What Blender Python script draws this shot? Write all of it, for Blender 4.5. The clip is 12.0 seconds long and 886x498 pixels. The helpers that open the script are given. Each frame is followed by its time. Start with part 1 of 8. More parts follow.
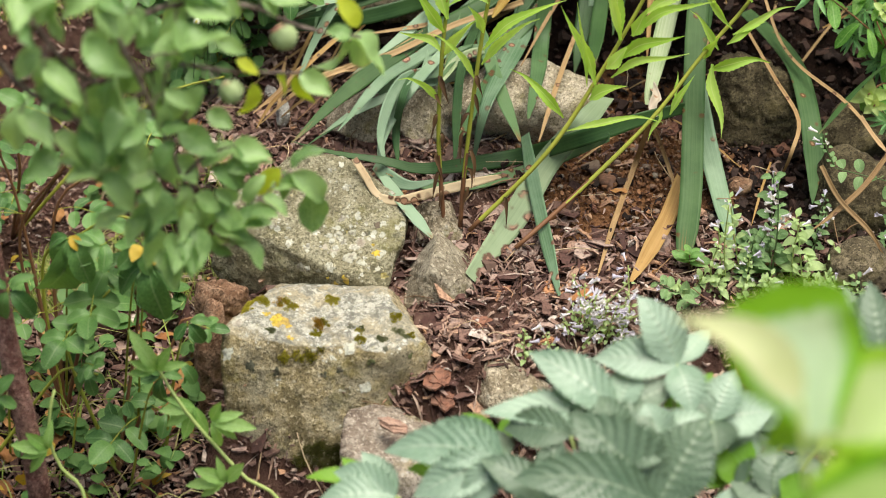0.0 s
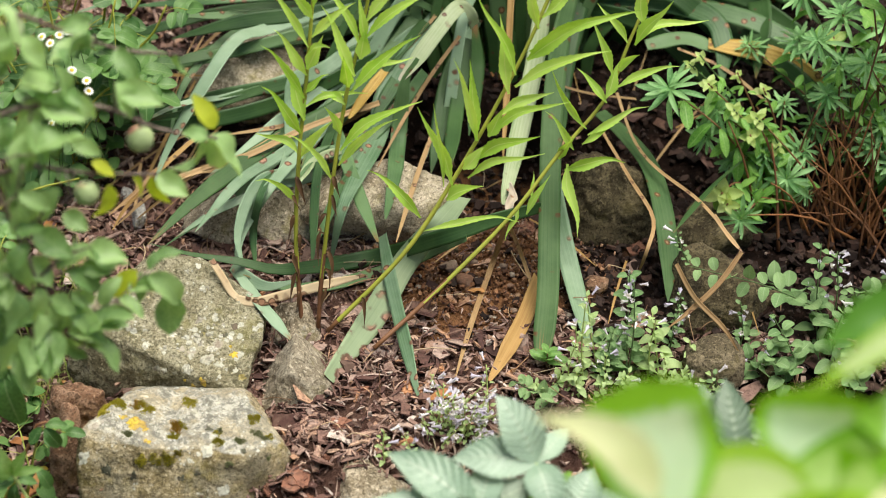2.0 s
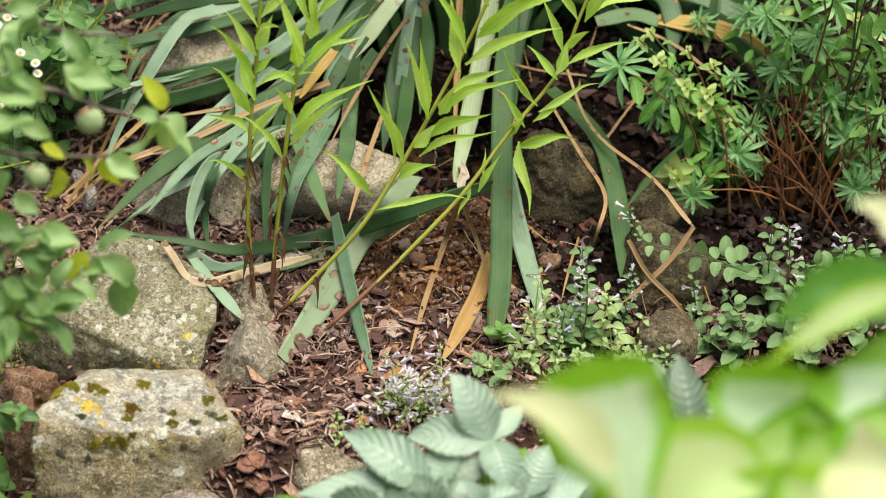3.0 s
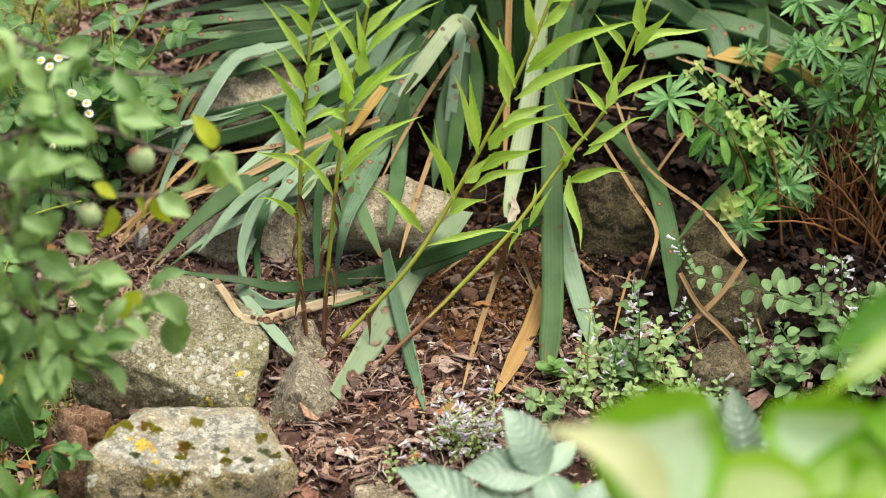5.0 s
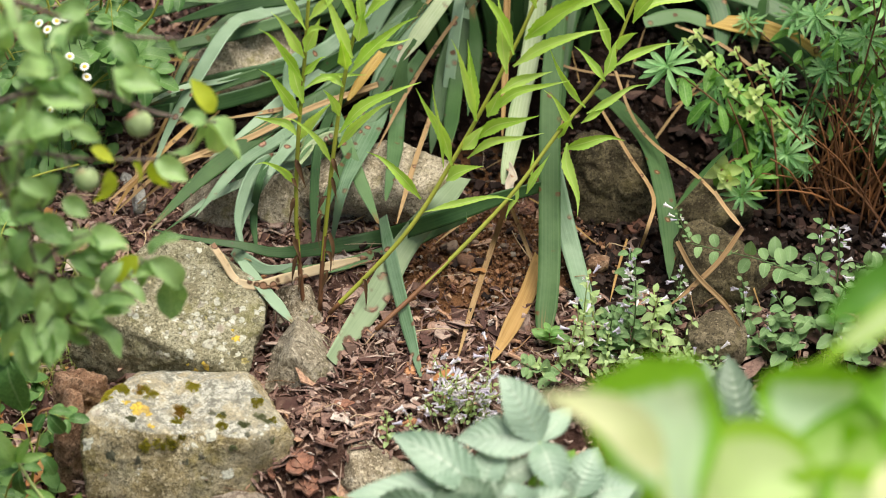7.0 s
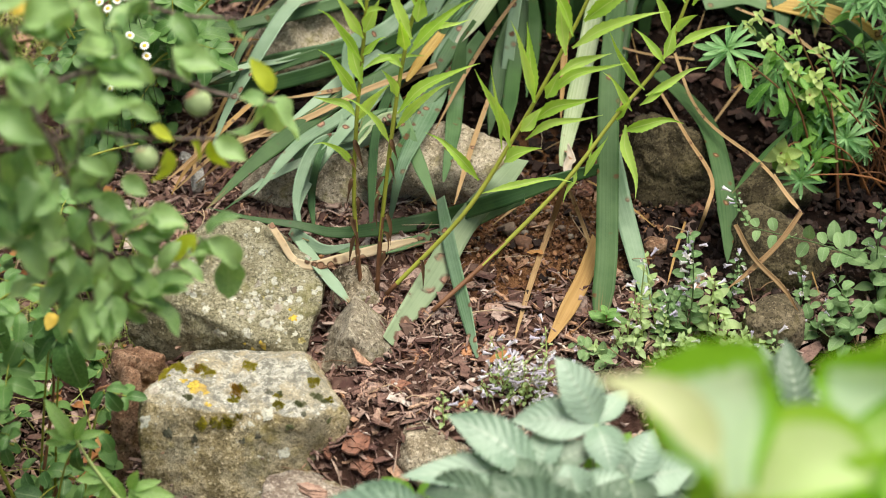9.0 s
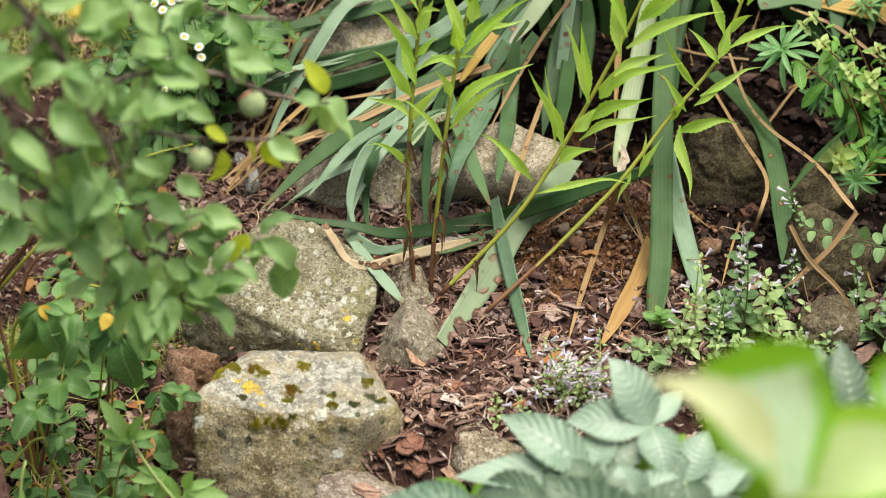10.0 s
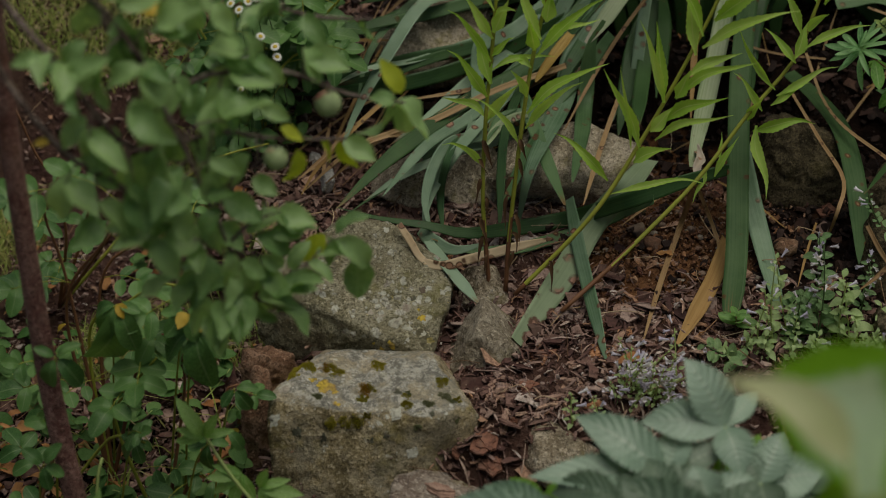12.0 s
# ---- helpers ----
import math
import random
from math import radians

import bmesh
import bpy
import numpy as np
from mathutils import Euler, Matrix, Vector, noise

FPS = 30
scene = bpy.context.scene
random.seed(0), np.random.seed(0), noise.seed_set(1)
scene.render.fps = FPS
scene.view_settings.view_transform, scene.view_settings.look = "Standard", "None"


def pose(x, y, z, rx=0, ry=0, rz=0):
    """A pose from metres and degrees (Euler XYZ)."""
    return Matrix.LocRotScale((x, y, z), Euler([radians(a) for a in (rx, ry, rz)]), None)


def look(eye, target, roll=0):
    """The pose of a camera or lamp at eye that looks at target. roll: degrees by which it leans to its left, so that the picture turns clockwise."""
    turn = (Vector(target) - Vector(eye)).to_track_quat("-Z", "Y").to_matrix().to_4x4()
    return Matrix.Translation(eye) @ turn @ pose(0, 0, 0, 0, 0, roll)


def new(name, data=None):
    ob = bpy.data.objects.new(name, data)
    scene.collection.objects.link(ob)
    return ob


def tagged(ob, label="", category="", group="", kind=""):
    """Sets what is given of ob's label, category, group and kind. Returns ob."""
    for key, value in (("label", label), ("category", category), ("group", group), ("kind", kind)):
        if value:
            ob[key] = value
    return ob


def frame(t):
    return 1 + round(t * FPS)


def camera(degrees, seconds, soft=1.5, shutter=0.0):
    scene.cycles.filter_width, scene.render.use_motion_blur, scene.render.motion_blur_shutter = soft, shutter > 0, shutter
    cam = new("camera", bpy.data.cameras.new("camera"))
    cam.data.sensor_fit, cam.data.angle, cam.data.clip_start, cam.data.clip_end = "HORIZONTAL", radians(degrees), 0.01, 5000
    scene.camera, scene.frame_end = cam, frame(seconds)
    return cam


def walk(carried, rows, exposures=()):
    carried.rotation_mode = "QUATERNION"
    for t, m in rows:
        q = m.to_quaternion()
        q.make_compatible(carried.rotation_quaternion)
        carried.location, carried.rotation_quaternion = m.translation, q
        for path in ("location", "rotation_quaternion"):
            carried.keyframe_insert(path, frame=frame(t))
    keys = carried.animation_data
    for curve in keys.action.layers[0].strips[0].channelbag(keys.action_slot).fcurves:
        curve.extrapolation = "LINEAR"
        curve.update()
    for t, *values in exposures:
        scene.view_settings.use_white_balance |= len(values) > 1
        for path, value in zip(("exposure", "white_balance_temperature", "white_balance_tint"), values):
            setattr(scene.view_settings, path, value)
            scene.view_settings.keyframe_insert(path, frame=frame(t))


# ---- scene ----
# camera: a long lens held in the hand, turning on the spot
cam = camera(22.0, 12.0, soft=1.0)
EYE, DOWN = 1.62, 30.0
TURNS = [
    (0.0, 0, 0, 0),
    (0.2, -1.38, 0.09, -0.1),
    (0.3, -2.18, 0.3, -0.2),
    (0.5, -3.372, 0.596, -0.337),
    (1.0, -3.681, 1.301, -0.588),
    (1.5, -3.431, 2.012, -0.695),
    (2.0, -3.582, 2.506, -0.497),
    (2.5, -4.161, 2.053, -0.821),
    (3.0, -4.767, 1.946, -1.239),
    (3.2, -4.866, 2.105, -1.46),
    (4.8, -3.44, 2.976, -1.715),
    (5.0, -3.503, 2.868, -1.8),
    (5.5, -3.956, 2.797, -1.689),
    (6.0, -4.161, 2.334, -1.533),
    (6.5, -4.021, 2.197, -1.607),
    (7.0, -3.555, 2.022, -1.343),
    (9.0, -2.103, 1.577, -0.832),
    (9.5, -1.499, 1.581, -0.8),
    (10.0, -0.751, 1.612, -0.783),
    (10.5, -0.147, 1.642, -0.709),
    (11.0, 0.338, 1.696, -0.651),
    (11.5, 0.806, 1.666, -0.55),
    (12.0, 1.131, 1.627, -0.579),
]
EXPOSURES = [(0.0, 1.0, 6950, 6), (11.1, 1.0, 6950, 6), (11.5, 0.42, 6950, 6), (12.0, -0.9, 6950, 6)]
walk(cam, [(t, pose(0, 0, EYE, 90 - DOWN) @ pose(0, 0, 0, 0, yaw) @ pose(0, 0, 0, pitch) @ pose(0, 0, 0, 0, 0, roll))
           for t, yaw, pitch, roll in TURNS], EXPOSURES)
cam.data.dof.use_dof = True
cam.data.dof.focus_distance = 3.04
cam.data.dof.aperture_fstop = 3.4

# overcast daylight
world = bpy.data.worlds.new("sky")
scene.world = world
world.use_nodes = True
wn = world.node_tree.nodes
sky = wn.new("ShaderNodeTexSky")
sky.sky_type = "NISHITA"
sky.sun_disc = False
sky.sun_elevation = radians(58)
sky.sun_rotation = radians(20)
sky.air_density, sky.dust_density, sky.ozone_density = 1.0, 4.0, 1.0
world.node_tree.links.new(sky.outputs[0], wn["Background"].inputs[0])
wn["Background"].inputs[1].default_value = 0.074
sun_data = bpy.data.lights.new("sun", "SUN")
sun_data.energy = 3.15
sun_data.angle = radians(45)
sun_data.color = (1.0, 0.96, 0.9)
sun = new("sun", sun_data)
sun.matrix_world = look((0.75, 1.7, 4), (0, 2.6, 0))

# ---- materials ----
def nodes_of(name):
    mat = bpy.data.materials.new(name)
    mat.use_nodes = True
    tree = mat.node_tree
    return mat, tree.nodes, tree.links, tree.nodes["Principled BSDF"]


def ramp(nodes, links, source, stops):
    node = nodes.new("ShaderNodeValToRGB")
    while len(node.color_ramp.elements) < len(stops):
        node.color_ramp.elements.new(0.5)
    for e, (at, c) in zip(node.color_ramp.elements, stops):
        e.position, e.color = at, (*c, 1)
    links.new(source, node.inputs[0])
    return node.outputs[0]


def noise_tex(nodes, links, coord, scale, detail=4.0, rough=0.6):
    node = nodes.new("ShaderNodeTexNoise")
    node.inputs["Scale"].default_value, node.inputs["Detail"].default_value = scale, detail
    node.inputs["Roughness"].default_value = rough
    links.new(coord, node.inputs["Vector"])
    return node.outputs["Fac"]


def mix(nodes, links, fac, a, b, blend="MIX"):
    node = nodes.new("ShaderNodeMix")
    node.data_type, node.blend_type = "RGBA", blend
    for socket, value in ((node.inputs[0], fac), (node.inputs[6], a), (node.inputs[7], b)):
        if isinstance(value, (int, float)):
            socket.default_value = value
        elif isinstance(value, tuple):
            socket.default_value = (*value, 1)
        else:
            links.new(value, socket)
    return node.outputs[2]


def math_node(nodes, links, op, a, b):
    node = nodes.new("ShaderNodeMath")
    node.operation = op
    for socket, value in ((node.inputs[0], a), (node.inputs[1], b)):
        if isinstance(value, (int, float)):
            socket.default_value = value
        else:
            links.new(value, socket)
    return node.outputs[0]


def bump(nodes, links, height, shader, strength, distance=0.002):
    node = nodes.new("ShaderNodeBump")
    node.inputs["Strength"].default_value, node.inputs["Distance"].default_value = strength, distance
    links.new(height, node.inputs["Height"])
    links.new(node.outputs[0], shader.inputs["Normal"])


def step(nodes, links, source, low, high):
    node = nodes.new("ShaderNodeMapRange")
    node.interpolation_type = "SMOOTHSTEP"
    node.inputs[1].default_value, node.inputs[2].default_value = low, high
    links.new(source, node.inputs[0])
    return node.outputs[0]


def voronoi(nodes, links, coord, scale, feature="F1", output="Distance", jitter=1.0):
    node = nodes.new("ShaderNodeTexVoronoi")
    node.feature = feature
    node.inputs["Scale"].default_value, node.inputs["Randomness"].default_value = scale, jitter
    links.new(coord, node.inputs["Vector"])
    return node.outputs[output]


def leaf_material(name, dark, light, glow=0.35, rough=0.5, spots=None, spot_size=60.0, spot_at=(0.16, 0.10), veins=0.0, edge=None, vary=0.5, sheen=0.4, mid=None, side=0.0, tip=None):
    """A leaf: colour between dark and light by plant and by patch, light shining through, spots of wear, parallel or side veins."""
    mat, n, l, bsdf = nodes_of(name)
    coord = n.new("ShaderNodeTexCoord")
    uv = n.new("ShaderNodeSeparateXYZ")
    l.new(coord.outputs["UV"], uv.inputs[0])
    info = n.new("ShaderNodeObjectInfo")
    island = n.new("ShaderNodeNewGeometry")
    patch = noise_tex(n, l, coord.outputs["Object"], 18.0, 3.0)
    lot = math_node(n, l, "ADD", math_node(n, l, "MULTIPLY", info.outputs["Random"], vary), math_node(n, l, "MULTIPLY", island.outputs["Random Per Island"], 0.25))
    fac = math_node(n, l, "ADD", lot, math_node(n, l, "MULTIPLY", math_node(n, l, "SUBTRACT", patch, 0.45), 1.5))
    colour = mix(n, l, fac, dark, light)
    stretch = n.new("ShaderNodeMapping")
    stretch.inputs["Scale"].default_value = (10, 0.9, 1)
    l.new(coord.outputs["UV"], stretch.inputs[0])
    streak = noise_tex(n, l, stretch.outputs[0], 1.0, 3.0, 0.7)
    if veins:
        colour = mix(n, l, math_node(n, l, "MULTIPLY", step(n, l, streak, 0.44, 0.58), veins), colour, light)
    across = math_node(n, l, "ABSOLUTE", math_node(n, l, "SUBTRACT", uv.outputs[0], 0.5), 0)
    if mid is not None:
        rib = math_node(n, l, "SUBTRACT", 1.0, step(n, l, across, 0.01, 0.05))
        colour = mix(n, l, math_node(n, l, "MULTIPLY", rib, 0.6), colour, mid)
    if side:
        rank = math_node(n, l, "SUBTRACT", math_node(n, l, "MULTIPLY", uv.outputs[1], 10.0), math_node(n, l, "MULTIPLY", across, 5.0))
        wave = math_node(n, l, "ABSOLUTE", math_node(n, l, "SUBTRACT", math_node(n, l, "FRACT", rank, 0), 0.5), 0)
        rib = math_node(n, l, "MULTIPLY", math_node(n, l, "SUBTRACT", 1.0, step(n, l, wave, 0.03, 0.14)), abs(side))
        colour = mix(n, l, rib, colour, tuple(c * (0.45 if side < 0 else 1.5) for c in light))
    if edge is not None:
        far = math_node(n, l, "SUBTRACT", math_node(n, l, "MULTIPLY", uv.outputs[1], 1.3), 0.64)
        wob = math_node(n, l, "ADD", math_node(n, l, "MAXIMUM", across, far), math_node(n, l, "MULTIPLY", math_node(n, l, "SUBTRACT", streak, 0.5), 0.25))
        colour = mix(n, l, step(n, l, wob, 0.31, 0.42), colour, edge)
    if spots is not None:
        d = voronoi(n, l, coord.outputs["Object"], spot_size)
        gate = step(n, l, noise_tex(n, l, coord.outputs["Object"], 11.0, 3.0), 0.46, 0.54)
        wobble = math_node(n, l, "ADD", d, math_node(n, l, "MULTIPLY", noise_tex(n, l, coord.outputs["Object"], 120.0), 0.25))
        hit = math_node(n, l, "MULTIPLY", math_node(n, l, "SUBTRACT", 1.0, step(n, l, wobble, spot_at[1] + 0.12, spot_at[0] + 0.14)), gate)
        colour = mix(n, l, hit, colour, spots)
        if veins:
            core = math_node(n, l, "MULTIPLY", math_node(n, l, "SUBTRACT", 1.0, step(n, l, wobble, spot_at[1] + 0.05, spot_at[1] + 0.09)), gate)
            colour = mix(n, l, core, colour, tuple(c * 2.6 + 0.04 for c in spots))
    if tip is not None:
        end = math_node(n, l, "ADD", uv.outputs[1], math_node(n, l, "MULTIPLY", math_node(n, l, "SUBTRACT", streak, 0.5), 0.5))
        end = math_node(n, l, "ADD", end, math_node(n, l, "MULTIPLY", math_node(n, l, "SUBTRACT", info.outputs["Random"], 0.6), 0.25))
        colour = mix(n, l, step(n, l, end, 0.97, 1.05), colour, tip)
    l.new(colour, bsdf.inputs["Base Color"])
    bsdf.inputs["Roughness"].default_value = rough
    bsdf.inputs["Specular IOR Level"].default_value = sheen
    fine = math_node(n, l, "ADD", streak, math_node(n, l, "MULTIPLY", noise_tex(n, l, coord.outputs["Object"], 250.0), 0.4))
    bump(n, l, fine, bsdf, 0.35, 0.001)
    thin = n.new("ShaderNodeBsdfTranslucent")
    l.new(mix(n, l, 1.0, colour, (1.0, 1.0, 0.55), "MULTIPLY"), thin.inputs["Color"])
    both = n.new("ShaderNodeMixShader")
    both.inputs[0].default_value = glow
    l.new(bsdf.outputs[0], both.inputs[1])
    l.new(thin.outputs[0], both.inputs[2])
    l.new(both.outputs[0], n["Material Output"].inputs["Surface"])
    return mat


def stone_material(name, base, pale, dark, lichen=0.0, lichen_size=45.0, stain=0.5, top_pale=0.0, yellow=0.0):
    """Weathered sandstone: patches, grain and pits; crusts of pale lichen, black specks and a little yellow."""
    mat, n, l, bsdf = nodes_of(name)
    coord = n.new("ShaderNodeTexCoord").outputs["Object"]
    big = noise_tex(n, l, coord, 9.0, 5.0)
    mid = noise_tex(n, l, coord, 40.0, 6.0, 0.7)
    fine = noise_tex(n, l, coord, 260.0, 4.0, 0.7)
    speck = noise_tex(n, l, coord, 620.0, 3.0, 0.8)
    colour = ramp(n, l, big, [(0.36, dark), (0.5, base), (0.62, pale)])
    colour = mix(n, l, math_node(n, l, "MULTIPLY", step(n, l, mid, 0.47, 0.58), 0.8), colour, pale)
    colour = mix(n, l, math_node(n, l, "MULTIPLY", step(n, l, noise_tex(n, l, coord, 26.0, 8.0, 0.8), 0.52, 0.60), stain), colour, tuple(c * 0.5 for c in dark))
    colour = mix(n, l, math_node(n, l, "MULTIPLY", step(n, l, fine, 0.51, 0.60), 0.75), colour, tuple(c * 0.55 for c in dark))
    colour = mix(n, l, math_node(n, l, "MULTIPLY", step(n, l, noise_tex(n, l, coord, 190.0, 5.0, 0.7), 0.54, 0.62), 0.75), colour, tuple(min(1, c * 1.45) for c in pale))
    colour = mix(n, l, math_node(n, l, "MULTIPLY", step(n, l, speck, 0.55, 0.64), 0.6), colour, tuple(c * 0.4 for c in dark))
    colour = mix(n, l, math_node(n, l, "MULTIPLY", step(n, l, noise_tex(n, l, coord, 14.0, 6.0, 0.7), 0.54, 0.66), 0.5), colour, (base[0] * 0.95, base[1] * 0.98, base[2] * 0.55))
    geo = n.new("ShaderNodeNewGeometry")
    up = n.new("ShaderNodeSeparateXYZ")
    l.new(geo.outputs["Normal"], up.inputs[0])
    if top_pale:
        big = noise_tex(n, l, coord, 9.0, 5.0, 0.7)
        crust = math_node(n, l, "MULTIPLY", step(n, l, math_node(n, l, "ADD", up.outputs[2], math_node(n, l, "MULTIPLY", mid, 0.8)), 1.02, 1.3), top_pale)
        crust = math_node(n, l, "MULTIPLY", crust, math_node(n, l, "ADD", 0.3, math_node(n, l, "MULTIPLY", step(n, l, noise_tex(n, l, coord, 24.0, 5.0, 0.7), 0.42, 0.56), 0.7)))
        colour = mix(n, l, crust, colour, (0.60, 0.59, 0.53))
        colour = mix(n, l, math_node(n, l, "MULTIPLY", crust, step(n, l, noise_tex(n, l, coord, 75.0, 8.0, 0.9), 0.47, 0.53)), colour, (0.075, 0.075, 0.06))
        colour = mix(n, l, math_node(n, l, "MULTIPLY", step(n, l, big, 0.50, 0.60), 0.45), colour, (0.15, 0.145, 0.11))
    if lichen:
        wob = math_node(n, l, "MULTIPLY", noise_tex(n, l, coord, 150.0, 4.0), 0.35)
        for size, cut in ((lichen_size, 0.42), (lichen_size * 2.2, 0.40)):
            d = math_node(n, l, "ADD", voronoi(n, l, coord, size), wob)
            gate = step(n, l, noise_tex(n, l, coord, 13.0 + size * 0.05, 3.0), 0.50, 0.58)
            spot = math_node(n, l, "MULTIPLY", math_node(n, l, "SUBTRACT", 1.0, step(n, l, d, cut - 0.05, cut + 0.03)), gate)
            spot = math_node(n, l, "MULTIPLY", spot, step(n, l, up.outputs[2], 0.25, 0.5))
            colour = mix(n, l, math_node(n, l, "MULTIPLY", spot, lichen), colour, (0.78, 0.79, 0.72))
    if yellow:
        spot = math_node(n, l, "MULTIPLY", step(n, l, noise_tex(n, l, coord, 24.0, 5.0, 0.7), 0.63, 0.68), yellow)
        colour = mix(n, l, spot, colour, (0.55, 0.42, 0.06))
    l.new(colour, bsdf.inputs["Base Color"])
    bsdf.inputs["Roughness"].default_value = 0.9
    bsdf.inputs["Specular IOR Level"].default_value = 0.25
    height = math_node(n, l, "ADD", mid, math_node(n, l, "MULTIPLY", fine, 0.5))
    bump(n, l, height, bsdf, 1.0, 0.007)
    return mat


def island_material(name, stops, rough=0.85, grain=180.0, lengthwise=False, strength=0.5, by_object=0.0, dust=0.4):
    """Loose pieces: each takes its own colour from the stops, with grain and a little dirt."""
    mat, n, l, bsdf = nodes_of(name)
    coord = n.new("ShaderNodeTexCoord")
    geo = n.new("ShaderNodeNewGeometry")
    pick = geo.outputs["Random Per Island"]
    if by_object:
        info = n.new("ShaderNodeObjectInfo")
        pick = math_node(n, l, "FRACT", math_node(n, l, "ADD", pick, info.outputs["Random"]), 0)
    colour = ramp(n, l, pick, stops)
    if lengthwise:
        stretch = n.new("ShaderNodeMapping")
        stretch.inputs["Scale"].default_value = (9, 0.6, 1)
        l.new(coord.outputs["UV"], stretch.inputs[0])
        g = noise_tex(n, l, stretch.outputs[0], 2.0, 5.0, 0.7)
    else:
        g = noise_tex(n, l, coord.outputs["Object"], grain, 5.0, 0.7)
    dirt = noise_tex(n, l, coord.outputs["Object"], 35.0, 4.0)
    colour = mix(n, l, math_node(n, l, "MULTIPLY", step(n, l, g, 0.47, 0.58), strength), colour, (0.035, 0.02, 0.016))
    colour = mix(n, l, math_node(n, l, "MULTIPLY", step(n, l, dirt, 0.50, 0.62), dust), colour, (0.23, 0.145, 0.11))
    l.new(colour, bsdf.inputs["Base Color"])
    bsdf.inputs["Roughness"].default_value = rough
    bsdf.inputs["Specular IOR Level"].default_value = 0.3
    bump(n, l, g, bsdf, 0.7, 0.002)
    return mat


def soil_material():
    mat, n, l, bsdf = nodes_of("soil")
    coord = n.new("ShaderNodeTexCoord").outputs["Object"]
    big = noise_tex(n, l, coord, 4.0, 5.0)
    mid = noise_tex(n, l, coord, 45.0, 6.0, 0.75)
    fine = noise_tex(n, l, coord, 300.0, 5.0, 0.75)
    patch = n.new("ShaderNodeVectorMath")
    patch.operation = "DISTANCE"
    l.new(coord, patch.inputs[0])
    patch.inputs[1].default_value = (0.25, 2.80, 0.13)
    reach = math_node(n, l, "ADD", patch.outputs["Value"], math_node(n, l, "MULTIPLY", math_node(n, l, "SUBTRACT", big, 0.5), 0.5))
    place = n.new("ShaderNodeSeparateXYZ")
    l.new(coord, place.inputs[0])
    # dark soil with the shade under the plants put into its colour
    shaded_soil = ramp(n, l, mid, [(0.4, (0.008, 0.005, 0.004)), (0.6, (0.022, 0.012, 0.009))])
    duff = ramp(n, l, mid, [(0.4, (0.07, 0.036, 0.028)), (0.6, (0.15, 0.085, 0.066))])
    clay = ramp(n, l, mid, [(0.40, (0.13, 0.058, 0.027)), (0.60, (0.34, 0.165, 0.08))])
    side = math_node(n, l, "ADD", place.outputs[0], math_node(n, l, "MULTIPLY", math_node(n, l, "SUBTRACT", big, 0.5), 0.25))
    # painted shade: strip behind, foot of the left bank, right side
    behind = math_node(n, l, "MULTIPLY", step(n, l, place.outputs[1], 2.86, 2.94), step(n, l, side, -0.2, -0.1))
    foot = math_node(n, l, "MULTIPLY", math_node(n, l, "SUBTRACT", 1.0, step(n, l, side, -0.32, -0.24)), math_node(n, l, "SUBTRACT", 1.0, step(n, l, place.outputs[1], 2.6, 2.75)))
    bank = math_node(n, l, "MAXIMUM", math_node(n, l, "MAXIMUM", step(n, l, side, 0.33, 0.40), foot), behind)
    colour = mix(n, l, step(n, l, reach, 0.13, 0.21), clay, mix(n, l, bank, duff, shaded_soil))
    wide = ramp(n, l, mid, [(0.35, (0.035, 0.030, 0.016)), (0.5, (0.07, 0.052, 0.030)), (0.65, (0.10, 0.078, 0.046))])
    beyond = math_node(n, l, "ADD", patch.outputs["Value"], math_node(n, l, "MULTIPLY", math_node(n, l, "SUBTRACT", big, 0.5), 0.8))
    colour = mix(n, l, step(n, l, beyond, 0.95, 1.3), colour, wide)
    colour = mix(n, l, math_node(n, l, "MULTIPLY", step(n, l, mid, 0.5, 0.72), 0.6), colour, (0.035, 0.02, 0.015))
    colour = mix(n, l, math_node(n, l, "MULTIPLY", step(n, l, fine, 0.60, 0.74), 0.4), colour, (0.15, 0.085, 0.055))
    l.new(colour, bsdf.inputs["Base Color"])
    bsdf.inputs["Roughness"].default_value = 1.0
    bsdf.inputs["Specular IOR Level"].default_value = 0.08
    bump(n, l, math_node(n, l, "ADD", mid, math_node(n, l, "MULTIPLY", fine, 0.7)), bsdf, 1.0, 0.010)
    return mat


DEEP_LEAF = leaf_material("deep_green_leaf", (0.04, 0.15, 0.010), (0.10, 0.27, 0.02), glow=0.3, rough=0.5, vary=0.4)
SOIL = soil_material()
SANDSTONE = stone_material("sandstone", (0.33, 0.27, 0.185), (0.48, 0.41, 0.31), (0.17, 0.13, 0.085), lichen=0.2, stain=0.65)
LICHEN_STONE = stone_material("lichen_stone", (0.25, 0.222, 0.14), (0.35, 0.322, 0.225), (0.125, 0.113, 0.064), lichen=0.4, lichen_size=55.0, stain=0.65, yellow=0.35)
MOSSY_STONE = stone_material("mossy_stone", (0.36, 0.285, 0.155), (0.50, 0.42, 0.28), (0.17, 0.135, 0.07), lichen=0.55, lichen_size=70.0, stain=0.8, top_pale=0.75, yellow=0.12)
PINK_STONE = stone_material("pink_stone", (0.30, 0.24, 0.19), (0.42, 0.36, 0.30), (0.20, 0.15, 0.12), lichen=0.3)
GREY_STONE = stone_material("grey_stone", (0.29, 0.245, 0.18), (0.41, 0.36, 0.28), (0.16, 0.13, 0.09), stain=0.6)
# brown stone, its colour lowered for the shade of plants above
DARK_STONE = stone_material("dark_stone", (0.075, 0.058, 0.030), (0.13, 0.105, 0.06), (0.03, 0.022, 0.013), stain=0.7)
MID_STONE = stone_material("brown_stone", (0.13, 0.105, 0.063), (0.21, 0.17, 0.11), (0.055, 0.042, 0.026), stain=0.7)
